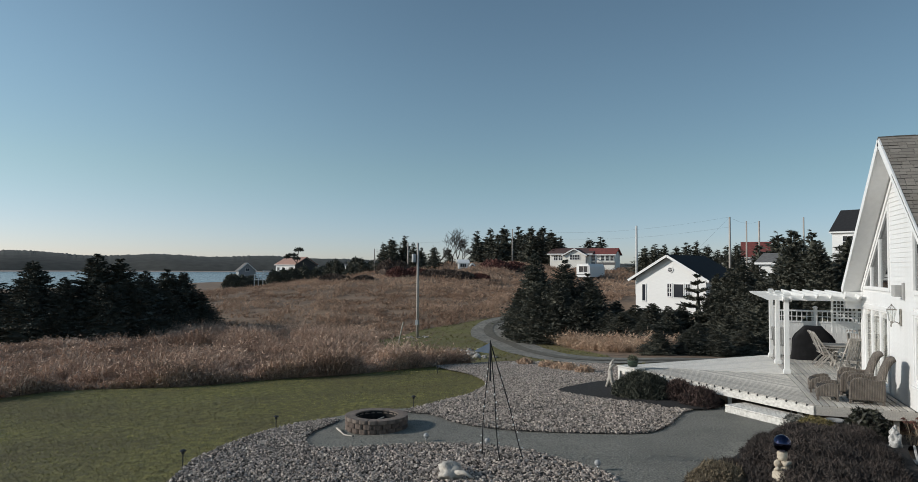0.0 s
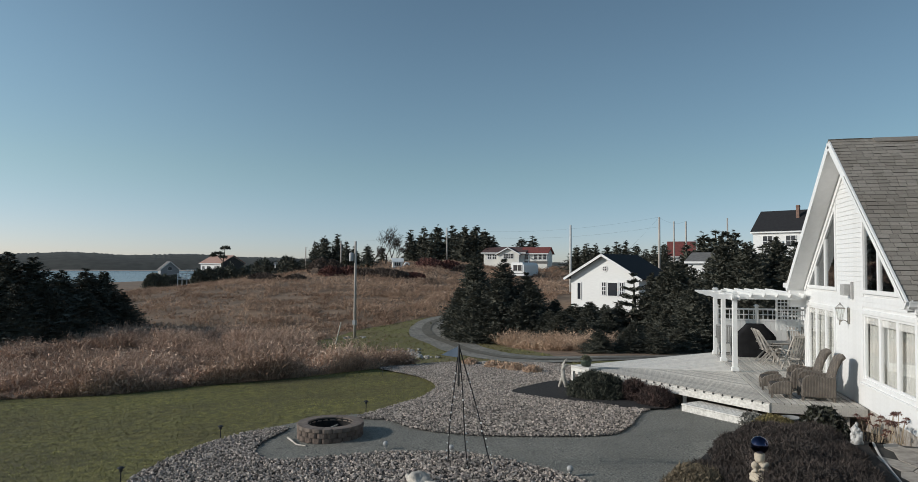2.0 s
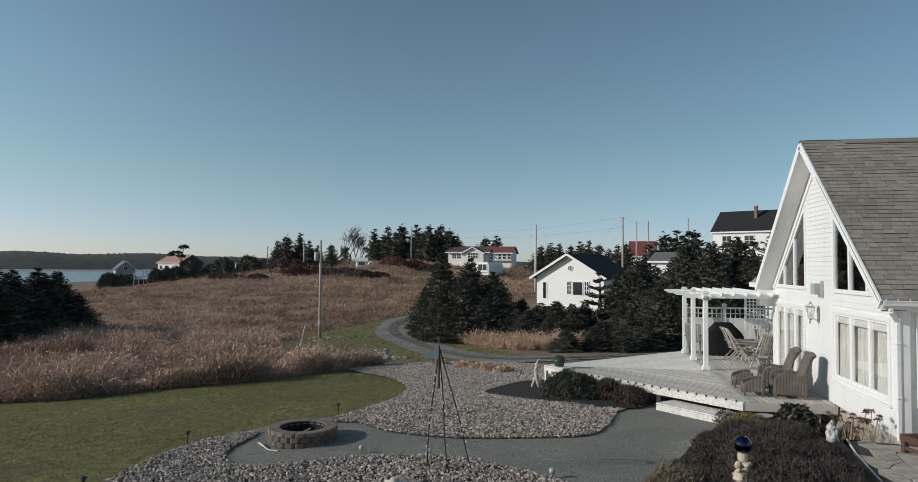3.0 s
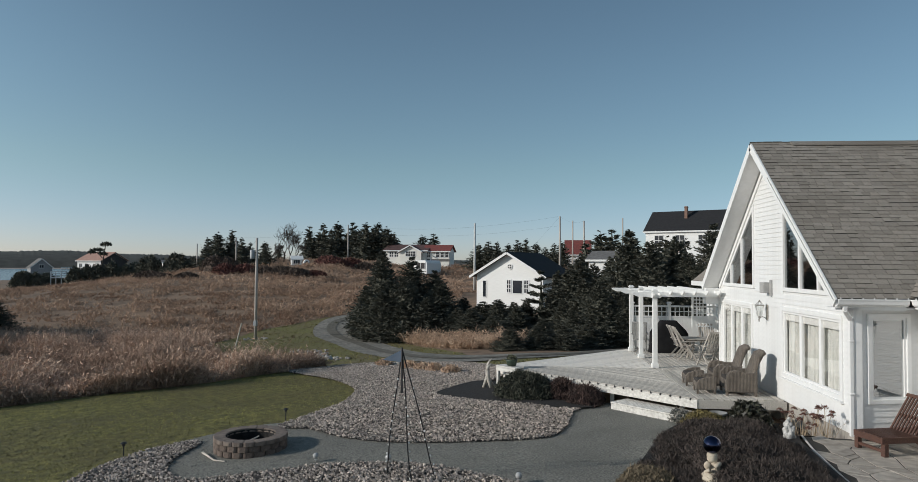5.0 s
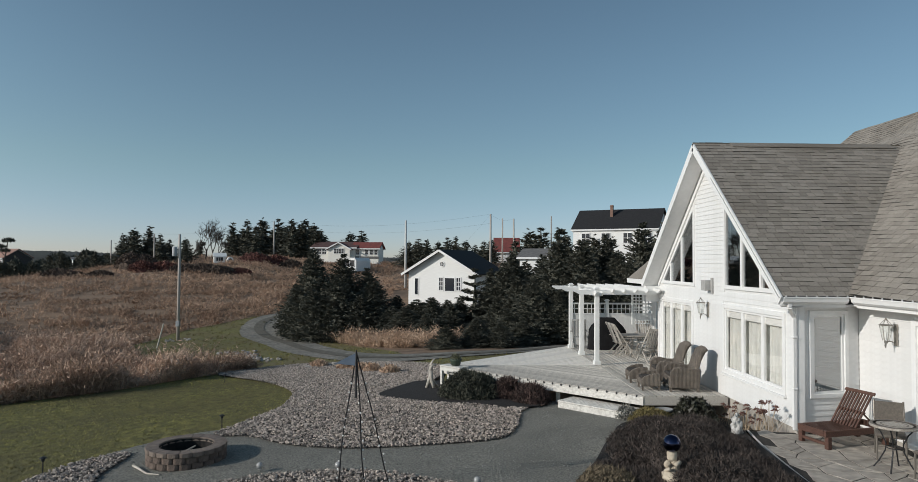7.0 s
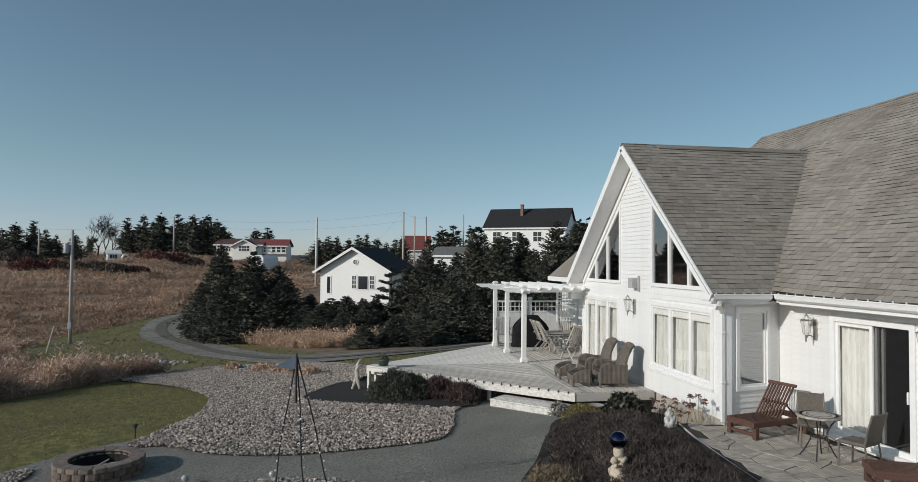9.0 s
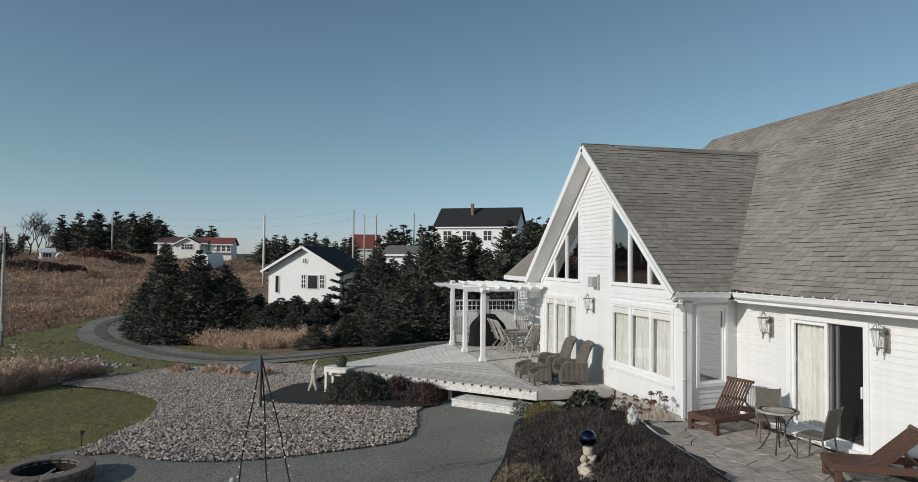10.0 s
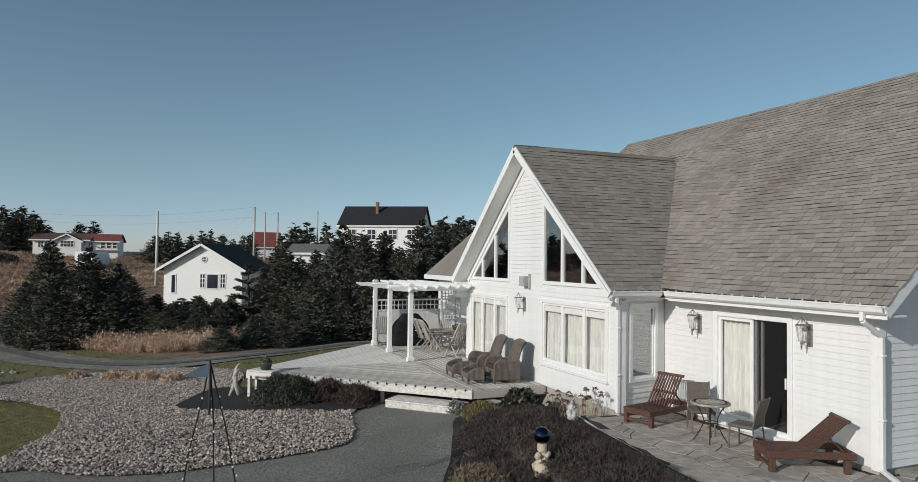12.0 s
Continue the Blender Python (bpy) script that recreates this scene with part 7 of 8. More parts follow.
for i in range(26):
    x = -135 - rng.uniform(0, 45)
    y = -6 + rng.uniform(-1, 1) * 60
    plant(far_kinds, i, x, y, land(x, y) + rng.uniform(3.5, 5.5), "spruces on the far rise", 1.5)
for i in range(24):
    f = rng.random()
    x, y = -120 - 60 * f + rng.uniform(-8, 8), -72 - 60 * f + rng.uniform(-10, 10)
    plant(far_kinds, i, x, y, land(x, y) + rng.uniform(2.5, 4.5), "spruces by the bay", 1.7)


def bare_tree(x, y, top, seed, label="leafless grey tree on the skyline", lean=0.15):
    """Leafless tree: forking limbs down to thin twigs."""
    z = land(x, y) - 0.1
    q = random.Random(seed)
    t = thing("bare_tree", label, "tree", (x, y, z), 0, "leafless trees")
    h = top - z
    limbs, twigs = Geo(), Geo()

    def grow(p, d, ln, r, lev):
        mid = p + d * ln * 0.5 + Vector((q.uniform(-1, 1), q.uniform(-1, 1), 0)) * ln * 0.06
        e = p + d * ln
        (limbs if lev < 2 else twigs).tube([p, mid, e], r, 5 if lev < 2 else 3, r * 0.6)
        if lev == 6:
            return
        for _ in range(2 if lev < 1 else 3):
            nd = (d + Vector((q.uniform(-1, 1), q.uniform(-1, 1) + lean, q.uniform(-0.15, 0.7))) * 0.75).normalized()
            grow(p.lerp(e, q.uniform(0.6, 1.0)), nd, ln * q.uniform(0.66, 0.92), max(0.016, r * 0.6), lev + 1)
    grow(Vector((0, 0, 0)), Vector((0.05, 0.1, 1)).normalized(), h * 0.24, 0.15, 0)
    part("trunk", limbs, BARK, t)
    part("branchwork", twigs, BARK, t)


bare_tree(-102.7, -46.6, 11.5, 3)
bare_tree(-101.7, -45.2, 10.5, 4)
bare_tree(-100.5, -43.8, 8.8, 5)
bare_tree(-99.5, -48.0, 8.0, 8)
bent = thing("bent_pine", "wind-bent dark pine above the shore house", "tree", (-158.6, -115.5, land(-158.6, -115.5) - 0.1))
bh_ = 8.6 - land(-158.6, -115.5)
part("trunk", Geo().tube([(0, 0, 0), (0.1, 0.1, bh_ * 0.5), (0.3, 0.9, bh_ * 0.8), (0.4, 1.2, bh_)], 0.22, 6, 0.08), BARK, bent)
part("limb", Geo().tube([(0.1, 0.2, bh_ * 0.66), (0.0, -1.2, bh_ * 0.78), (0, -2.6, bh_ * 0.82)], 0.12, 5, 0.05), BARK, bent)
for dx, dy, dz, rw, rh in ((0.3, 1.2, 0.94, 1.5, 0.7), (0.1, -1.2, 0.82, 1.7, 0.5), (0.3, 0.4, 0.74, 1.3, 0.45), (0, -2.8, 0.78, 1.0, 0.4)):
    part("crown", raw_mesh("crown", *leaf_cloud(260, dome(dx, dy, bh_ * dz, rw * 0.7, rw, rh), 0.6, int(dz * 100), 0.2), NEEDLE), NEEDLE, bent)

def far_scrub(x, y, w, h, n, size, material, seed, label, group):
    """A distant leafless thicket: a loose low dome of twigs."""
    z = land(x, y) - 0.1
    c = thing("thicket", label, "shrub", (x, y, z), 0, group)
    part("foliage", raw_mesh("foliage", *leaf_cloud(n, dome(0, 0, 0, w * 0.7, w, h), size, seed, 0.9), material), material, c)
    part("heart", Geo().lump((0, 0, 0), w * 0.55, w * 0.8, h * 0.72, seed, 0.5, 2), material, c)


SCRUB = mat("brown_scrub", (0.13, 0.095, 0.075), (0.085, 0.064, 0.052), 1.2, 0.95, spread=0.4, island=True)
RED_SCRUB = mat("red_scrub", (0.17, 0.072, 0.058), (0.11, 0.052, 0.043), 1.2, 0.95, spread=0.4, island=True)
for i, (x, y, w, h, m) in enumerate(((-84, -49.0, 2.2, 1.5, 1), (-85, -46.5, 2.4, 1.2, 1), (-84, -43.0, 2.4, 1.0, 0), (-82, -40.0, 2.8, 1.2, 0), (-81, -37.4, 2.4, 1.1, 0), (-82, -35.0, 2.0, 0.8, 1), (-88, -52.5, 2.6, 2.6, 0), (-88, -50.5, 2.2, 2.2, 0),
                                    (-96, -36.5, 3.0, 1.6, 1), (-98, -33.5, 2.4, 1.4, 1), (-97, -31.0, 2.0, 1.2, 0), (-79, -52.5, 1.8, 0.8, 0), (-80, -57.0, 2.2, 0.9, 0), (-86, -62.0, 2.6, 1.2, 0))):
    far_scrub(x, y, w, h, 1500, 0.30, RED_SCRUB if m else SCRUB, 200 + i, "dark red leafless thicket on the hill" if m else "brown leafless thicket on the hill", "thickets on the hill")
for i, (x, y, w, h) in enumerate(((-148.7, -129.5, 4.0, 4.5), (-152, -126.0, 3.5, 4.0), (-155, -119.5, 3.2, 5.0), (-150, -121.5, 2.6, 3.0), (-161.2, -107.5, 4.0, 6.5), (-158.0, -105.0, 3.5, 5.0), (-143, -122.5, 2.5, 2.2), (-131.4, -86.8, 3.4, 6.0), (-133.0, -84.5, 2.8, 5.0), (-119.6, -74.9, 3.0, 4.4), (-120.7, -71.6, 2.8, 3.2), (-124, -69.5, 2.6, 3.0), (-140.0, -123.9, 2.6, 4.4), (-141.0, -120.8, 2.4, 4.0), (-143.8, -112.8, 2.6, 5.2), (-144.7, -110.2, 2.8, 5.6), (-145.5, -108.0, 2.8, 5.8), (-146.3, -105.0, 3.0, 6.4), (-147.3, -101.8, 3.0, 5.6), (-148.3, -98.6, 3.0, 4.6), (-150, -99, 4, 4), (-141, -92, 3.5, 3.5))):
    far_scrub(x, y, w, h, 1500, 0.7, NEEDLE, 240 + i, "dark evergreen thicket among the shore houses", "thickets by the bay")


# ---- dry meadow and reeds ----
def blades(P, H, W, seed, lean=0.25):
    """Single dry blades; one three-cornered blade for each place."""
    q = np.random.default_rng(seed)
    n = len(P)
    a = q.uniform(0, 2 * np.pi, n)
    la = q.normal(0.9, 0.9, n)
    ln = np.abs(q.normal(0, lean, n)) * H
    off = np.stack([np.cos(a), np.sin(a), np.zeros(n)], 1) * (W / 2)[:, None]
    tip = P + np.stack([np.cos(la) * ln, np.sin(la) * ln, H], 1)
    v = np.stack([P - off, P + off, tip], 1).reshape(-1, 3)
    return v, np.arange(3 * n).reshape(-1, 3)


def tussocks(C, H, per, width, splay, seed, plumes=0, frizz=0.1):
    """Clumps of arching dry blades with feathery tips, splayed from each centre and bent by one wind."""
    q = np.random.default_rng(seed)
    n = len(C) * per
    c = np.repeat(C, per, 0)
    h = np.repeat(H, per) * q.uniform(0.5, 1.12, n)
    a = q.uniform(0, 2 * np.pi, n)
    out = np.stack([np.cos(a), np.sin(a), np.zeros(n)], 1)
    wind = np.repeat(np.stack([0.15 + 0.5 * q.normal(size=len(C)), 0.2 + 0.5 * q.normal(size=len(C)), np.zeros(len(C))], 1), per, 0)
    sp = (splay * np.abs(q.normal(0, 1, n)))[:, None]
    p0 = c + out * (h * q.uniform(0.03, 0.30, n))[:, None]
    p1 = p0 + out * sp * (h * 0.30)[:, None] + wind * (h * 0.07)[:, None]
    p1[:, 2] += h * 0.62
    p2 = p1 + out * sp * (h * 0.45)[:, None] + wind * (h * 0.28)[:, None]
    p2[:, 2] += h * 0.38
    b = q.uniform(0, 2 * np.pi, n)
    s = np.stack([np.cos(b), np.sin(b), np.zeros(n)], 1) * (width * q.uniform(0.5, 1.3, n))[:, None]
    v = np.stack([p0, p1 + s * 0.6, p1 - s * 0.6, p2], 1).reshape(-1, 3)
    k = np.arange(n)[:, None] * 4
    f = np.concatenate([k + np.array([[0, 1, 2]]), k + np.array([[2, 1, 3]])], 1).reshape(-1, 3)
    if plumes:
        pick = (np.arange(len(C))[:, None] * per + q.integers(0, per, (len(C), plumes))).ravel()
        m = len(pick)
        u = q.uniform(-0.9, 1.05, m)[:, None]
        at = p1[pick] + (p2[pick] - p1[pick]) * u + q.normal(0, 0.03, (m, 3))
        d = q.normal(size=(m, 3)) + (0.1, 0.15, 0.55)
        d /= np.linalg.norm(d, axis=1)[:, None]
        w = np.cross(d, q.normal(size=(m, 3)))
        w /= np.linalg.norm(w, axis=1)[:, None]
        ln = (frizz * q.uniform(0.5, 1.5, m))[:, None]
        pv = np.stack([at - w * ln * 0.11, at + w * ln * 0.11, at + d * ln], 1).reshape(-1, 3)
        f = np.concatenate([f, len(v) + np.arange(3 * m).reshape(-1, 3)])
        v = np.concatenate([v, pv])
    return v, f


def scatter(n, box, keep, seed, clump=0.0):
    q = np.random.default_rng(seed)
    out = []
    while len(out) < n:
        x, y = q.uniform(box[0], box[1]), q.uniform(box[2], box[3])
        if (not clump or 1.7 * noise.noise((x * 0.35, y * 0.35, seed)) + 0.45 > clump * q.random()) and keep(x, y):
            out.append((x, y, land(x, y) - 0.03))
    return np.array(out)


def in_reeds(x, y):
    return y < -15.5 - 0.02 * x and y > -9.0 - 1.37 * (15 - x) and (y < -30 or not inside(LAWN_EDGE, x, y) and not inside(VERGE, x, y) and not inside(BED_UP, x, y) and not inside(DRIVE_EDGE, x, y))


def reed_height(x, y, k):
    big = noise.noise((x * 0.16, y * 0.16, 5))
    mid_ = noise.noise((x * 0.42, y * 0.42, 8))
    small = noise.noise((x * 1.1, y * 1.1, 11))
    near = smooth01(24, 4, abs(y + 23.5 - 0.55 * (x + 13)))
    return max(0.13, (0.34 + 0.45 * mid_ + 0.2 * small + near * (0.42 + 0.6 * big + 0.55 * mid_ + 0.3 * small)) * k)


def hummock(x, y):
    """Dry grass stands in humps with low ground between."""
    return max(0.12, 0.34 + 0.75 * noise.noise((x * 0.22, y * 0.22, 2)) + 0.35 * noise.noise((x * 0.6, y * 0.6, 4)))


q = np.random.default_rng(31)
C = scatter(6000, (-36, 10, -54, -16), in_reeds, 31, 0.9)
rim = []
while len(rim) < 1300:
    i = int(q.integers(0, len(LAWN_EDGE)))
    e = LAWN_EDGE[i].lerp(LAWN_EDGE[(i + 1) % len(LAWN_EDGE)], q.random())
    d = (e - Vector((2, -17))).normalized()
    p = e + d * q.uniform(0.05, 1.1)
    if -17 < e.x < 12 and e.y < -15.4 and in_reeds(p.x, p.y):
        rim.append((p.x, p.y, land(p.x, p.y) - 0.03))
C = np.concatenate([C, np.array(rim)])
H = np.array([reed_height(p[0], p[1], k) for p, k in zip(C, q.uniform(0.5, 1.3, len(C)))])
tagged(new("reed_bed", raw_mesh("reed_bed", *tussocks(C, H, 12, 0.016, 0.6, 1, 46, 0.17), REED)), "tall dry tawny reeds beside the lawn", "reeds", kind="stuff")
C = scatter(26000, (-125, 6, -125, -20), lambda x, y: in_reeds(x, y) and not (x > -36 and y > -54), 33, 0.7)
H = q.uniform(0.7, 1.25, len(C)) * np.array([hummock(p[0], p[1]) for p in C])
tagged(new("meadow_grass", raw_mesh("meadow_grass", *tussocks(C, H, 3, 0.032, 0.8, 2, 10, 0.24), MEADOW)), "dry brown meadow grass in the field", "grass", kind="stuff")
C = scatter(16000, (-118, -40, -40, 26), lambda x, y: not inside(DRIVE_EDGE, x, y) and not inside(VERGE, x, y) and not (-66 < x < -48 and -12 < y < 4), 35, 0.7)
H = q.uniform(0.7, 1.25, len(C)) * np.array([hummock(p[0], p[1]) for p in C])
tagged(new("hill_grass", raw_mesh("hill_grass", *tussocks(C, H, 3, 0.032, 0.8, 3, 10, 0.24), MEADOW)), "dry brown grass on the hillside", "grass", kind="stuff")
REED_SPOT = rounded([(-27.2, -9.0), (-31, -12.2), (-35.4, -14.9), (-35.2, -12.4), (-31.4, -7.8), (-28.4, -5.6)])
C = scatter(620, (-37, -26, -16, -5), lambda x, y: inside(REED_SPOT, x, y), 37)
PALE_REED = mat("pale_reed", (0.58, 0.42, 0.30), (0.43, 0.295, 0.205), 0.5, 0.9, spread=0.35, island=True)
tagged(new("drive_reeds", raw_mesh("drive_reeds", *tussocks(C, q.uniform(0.55, 1.1, len(C)) * np.array([0.85 + 0.9 * noise.noise((p[0] * 0.5, p[1] * 0.5, 6)) for p in C]), 14, 0.016, 0.8, 4, 60, 0.16), PALE_REED)), "pale golden reeds inside the driveway bend", "reeds", kind="stuff")
GRASS = mat("grass_blades", (0.325, 0.295, 0.086), (0.165, 0.158, 0.049), 4.5, 0.85, spread=0.5, island=True, dirt=(0.150, 0.120, 0.055), dirt_scale=0.3, dirt_amount=1.0)
VERGE_GRASS = mat("verge_grass", (0.24, 0.215, 0.075), (0.15, 0.135, 0.05), 1.0, 0.9, spread=0.4, island=True)


def turf(outlines, box, n, lift, seed):
    """Short mown blades lying at a low slant."""
    r = np.random.default_rng(seed)
    xy = np.stack([r.uniform(box[0], box[1], n), r.uniform(box[2], box[3], n)], 1)
    xy = xy[many_inside(outlines[0], xy)]
    for hole in outlines[1:]:
        xy = xy[~many_inside(hole, xy)]
    m = len(xy)
    p = np.array([(x, y, land(x, y) + lift) for x, y in xy])
    a = r.uniform(0, 2 * np.pi, m)
    d = np.stack([np.cos(a), np.sin(a), np.zeros(m)], 1)
    w = np.stack([-np.sin(a), np.cos(a), r.normal(0, 0.15, m)], 1) * r.uniform(0.005, 0.013, m)[:, None]
    tip = p + d * r.uniform(0.025, 0.06, m)[:, None]
    tip[:, 2] += r.uniform(0.004, 0.034, m)
    return np.stack([p - w, p + w, tip], 1).reshape(-1, 3), np.arange(3 * m).reshape(-1, 3)


tagged(new("lawn_blades", raw_mesh("lawn_blades", *turf([LAWN_EDGE, BED_UP, BED_LOW, PATH_EDGE], (-18, 10, -28, -8), 300000, 0.033, 5), GRASS)), "short lawn grass blades", "grass", kind="stuff")
C = scatter(2400, (-49, -9, -28, 8), lambda x, y: (inside(VERGE, x, y) or inside(DECK_VERGE, x, y)) and not inside(DRIVE_EDGE, x, y) and not inside(BED_UP, x, y), 39)
tagged(new("verge_blades", raw_mesh("verge_blades", *tussocks(C, q.uniform(0.06, 0.22, len(C)), 9, 0.02, 1.2, 9), VERGE_GRASS)), "rough browning grass on the verge", "grass", kind="stuff")

# ---- shrubs ----
def shrub(name, label, cx, cy, rx, ry, rz, n, size, material, seed, up=0.3, sink=0.0, category="shrub", group="", sprigs=0):
    """A low rounded bush of many small leaves round a twiggy heart."""
    z = land(cx, cy) + 0.05 - sink
    c = thing(name, label, category, (cx, cy, z), 0, group)
    part("foliage", raw_mesh("foliage", *leaf_cloud(n, dome(0, 0, 0, rx, ry, rz), size, seed, up), material), material, c)
    g = Geo()
    qq = random.Random(seed)
    for _ in range(24):
        a, e = qq.uniform(0, 6.28), qq.uniform(0.2, 0.85)
        g.tube([(0.1 * rx * math.cos(a), 0.1 * ry * math.sin(a), -0.02), (rx * e * 0.6 * math.cos(a), ry * e * 0.6 * math.sin(a), rz * 0.55), (rx * e * math.cos(a), ry * e * math.sin(a), rz * math.sqrt(1 - e * e) * 0.9)], 0.012, 4, 0.005)
    part("stems", g, BARK, c)
    part("heart", Geo().lump((0, 0, 0), rx * 0.8, ry * 0.8, rz * 0.78, seed, 0.25, 3), material, c)
    if sprigs:
        v, f = leaf_cloud(sprigs, dome(0, 0, 0, rx, ry, rz), size * 2.5, seed + 500, 0.9)
        v = v.reshape(-1, 3, 3)
        m = (v[:, 0] + v[:, 1]) / 2
        v[:, 0], v[:, 1] = m + (v[:, 0] - m) * 0.3, m + (v[:, 1] - m) * 0.3
        part("top_growth", raw_mesh("top_growth", v.reshape(-1, 3), f, material), material, c)
    return c


HEATH = mat("dark_heath", (0.080, 0.062, 0.053), (0.044, 0.037, 0.033), 6, 0.9, spread=0.5, island=True)
OLIVE = mat("olive_heath", (0.19, 0.155, 0.058), (0.13, 0.105, 0.045), 6, 0.9, spread=0.4, island=True)
TAN = mat("tan_heath", (0.19, 0.15, 0.098), (0.125, 0.10, 0.066), 6, 0.9, spread=0.4, island=True)
LAVENDER = mat("grey_lavender", (0.24, 0.235, 0.21), (0.17, 0.165, 0.145), 6, 0.9, spread=0.35, island=True)
YEW = mat("dark_yew", (0.060, 0.062, 0.043), (0.036, 0.040, 0.028), 5, 0.85, spread=0.45, island=True)
RUSSET = mat("russet_twigs", (0.085, 0.052, 0.044), (0.05, 0.034, 0.029), 6, 0.9, spread=0.4, island=True)
LEATHER = mat("dark_leaf", (0.045, 0.048, 0.03), (0.03, 0.026, 0.02), 6, 0.5, spread=0.5, island=True)
for i, (x, y, rx, ry, rz) in enumerate(((2.2, -2.7, 1.0, 0.9, 0.55), (3.5, -2.7, 0.95, 0.85, 0.55), (1.1, -2.4, 0.95, 0.85, 0.45), (4.5, -2.8, 0.9, 0.85, 0.5), (2.9, -3.6, 0.9, 0.75, 0.4), (1.3, -3.3, 0.8, 0.65, 0.4), (0.2, -2.6, 0.8, 0.7, 0.38), (3.9, -2.15, 0.7, 0.45, 0.34), (0.0, -1.8, 0.8, 0.55, 0.38), (5.4, -2.5, 0.7, 0.6, 0.38),
                                        (1.6, -1.85, 0.75, 0.45, 0.26), (2.7, -2.0, 0.75, 0.45, 0.27), (4.8, -2.2, 0.7, 0.4, 0.26), (0.6, -3.25, 0.7, 0.5, 0.34), (2.0, -4.0, 0.6, 0.45, 0.34), (3.8, -4.2, 0.9, 0.8, 0.42), (-0.5, -2.7, 0.5, 0.4, 0.28))):
    shrub("heath_bush", "spreading dark brown heath bush beside the patio", x, y, rx, ry, rz * 0.75, 10000, 0.036, HEATH, 50 + i, 0.6, group="heath bushes in the shrub bed", sprigs=3600)
shrub("tan_bush", "rounded tan and green heath bush", 2.95, -4.3, 0.78, 0.6, 0.46, 8000, 0.036, TAN, 70, 0.6, sprigs=1500)
shrub("olive_bush", "yellow-green low heath bush", -1.65, -2.15, 0.72, 0.6, 0.42, 5200, 0.042, OLIVE, 71, 0.6)
shrub("lavender_bush", "small grey lavender clump by the step", -2.55, -2.5, 0.34, 0.3, 0.28, 1600, 0.06, LAVENDER, 72, 0.7)
shrub("laurel_bush", "dark leathery-leaved evergreen bush at the deck corner", -1.65, -1.2, 0.68, 0.5, 0.66, 3000, 0.115, LEATHER, 73, -0.5)
shrub("yew_mound", "dense dark green dwarf yew beside the deck", -5.6, -6.1, 1.1, 0.95, 0.68, 12000, 0.06, YEW, 74, 0.5, sprigs=2500)
shrub("russet_bush", "leafless russet twiggy bush", -4.5, -4.55, 0.66, 0.55, 0.46, 3600, 0.06, RUSSET, 75, 0.9, sprigs=2200)
shrub("russet_bush", "leafless russet twiggy bush", -5.2, -5.1, 0.52, 0.45, 0.55, 2600, 0.065, RUSSET, 76, 0.9, sprigs=1600)
for i, (x, y) in enumerate(((-14.8, -10.3), (-14.0, -9.7), (-15.6, -11.0), (-13.0, -8.9), (-17.2, -12.4))):
    shrub("tan_tuft", "dry tan grass tuft between rocks", x, y, 0.5, 0.4, 0.28, 700, 0.12, PALE_REED, 80 + i, 0.9, group="grass tufts by the stone bed")
MAUVE = mat("dry_flower_heads", (0.18, 0.085, 0.065), (0.12, 0.055, 0.045), 9, 0.9, spread=0.4, island=True)
STRAW = mat("dry_straw", (0.40, 0.32, 0.225), (0.28, 0.215, 0.145), 5, 0.9, spread=0.3, island=True)


def dry_flowers(x, y, seed):
    z = land(x, y) + 0.08
    qq = random.Random(seed)
    c = thing("dry_hydrangea", "dry hydrangea with russet flower heads by the wall", "shrub", (x, y, z), 0, "dry hydrangeas along the foundation")
    st = Geo()
    for k in range(6):
        e = Vector((qq.uniform(-0.3, 0.3), qq.uniform(-0.16, 0.16), qq.uniform(0.25, 0.62)))
        st.tube([(e.x * 0.2, e.y * 0.2, -0.05), e * 0.6, e], 0.006, 4)
        part("flower_head", raw_mesh("flower_head", *leaf_cloud(60, dome(e.x, e.y, e.z - 0.03, 0.07, 0.07, 0.06), 0.035, seed + k), MAUVE), MAUVE, c)
    part("stems", st, STRAW, c)


for i, (x, y) in enumerate(((-1.5, -0.42), (-0.9, -0.40), (-0.3, -0.42), (0.15, -0.38))):
    dry_flowers(x, y, 90 + i)
P = np.array([(x, y, land(x, y) + 0.06) for x, y in zip(q.uniform(-2.3, 0.3, 170), q.uniform(-0.5, -0.12, 170))])
tagged(new("wall_grass", raw_mesh("wall_grass", *blades(P, q.uniform(0.2, 0.75, len(P)), q.uniform(0.004, 0.009, len(P)), 6, 0.4), STRAW)), "thin straw-coloured grass along the house foundation", "grass", kind="stuff")

# ---- patio of irregular stone pavers ----
PAVER = mat("grey_flagstone", (0.48, 0.43, 0.37), (0.36, 0.32, 0.275), 6, 0.9, 0.4, 40, spread=0.16, dirt=(0.24, 0.215, 0.185), dirt_scale=1.5, dirt_amount=0.5)
JOINT = mat("paver_joint", (0.045, 0.04, 0.034), (0.03, 0.027, 0.023), 20, 0.95)
PATIO = [(0.30, -0.86), (1.3, -1.08), (2.3, -1.24), (3.3, -1.38), (4.2, -1.48), (5.2, -1.58), (7.4, -1.75), (7.4, 4.0), (5.40, 4.0), (5.40, 1.41), (0.30, 1.41), (0.48, 0.4)]
PATIO_TOP = 0.02
patio = sheet("patio", [Vector(p) for p in PATIO], 0.0, JOINT, "irregular grey flagstone patio", 0.5, height=lambda x, y: PATIO_TOP - 0.006)
patio.name = "patio"
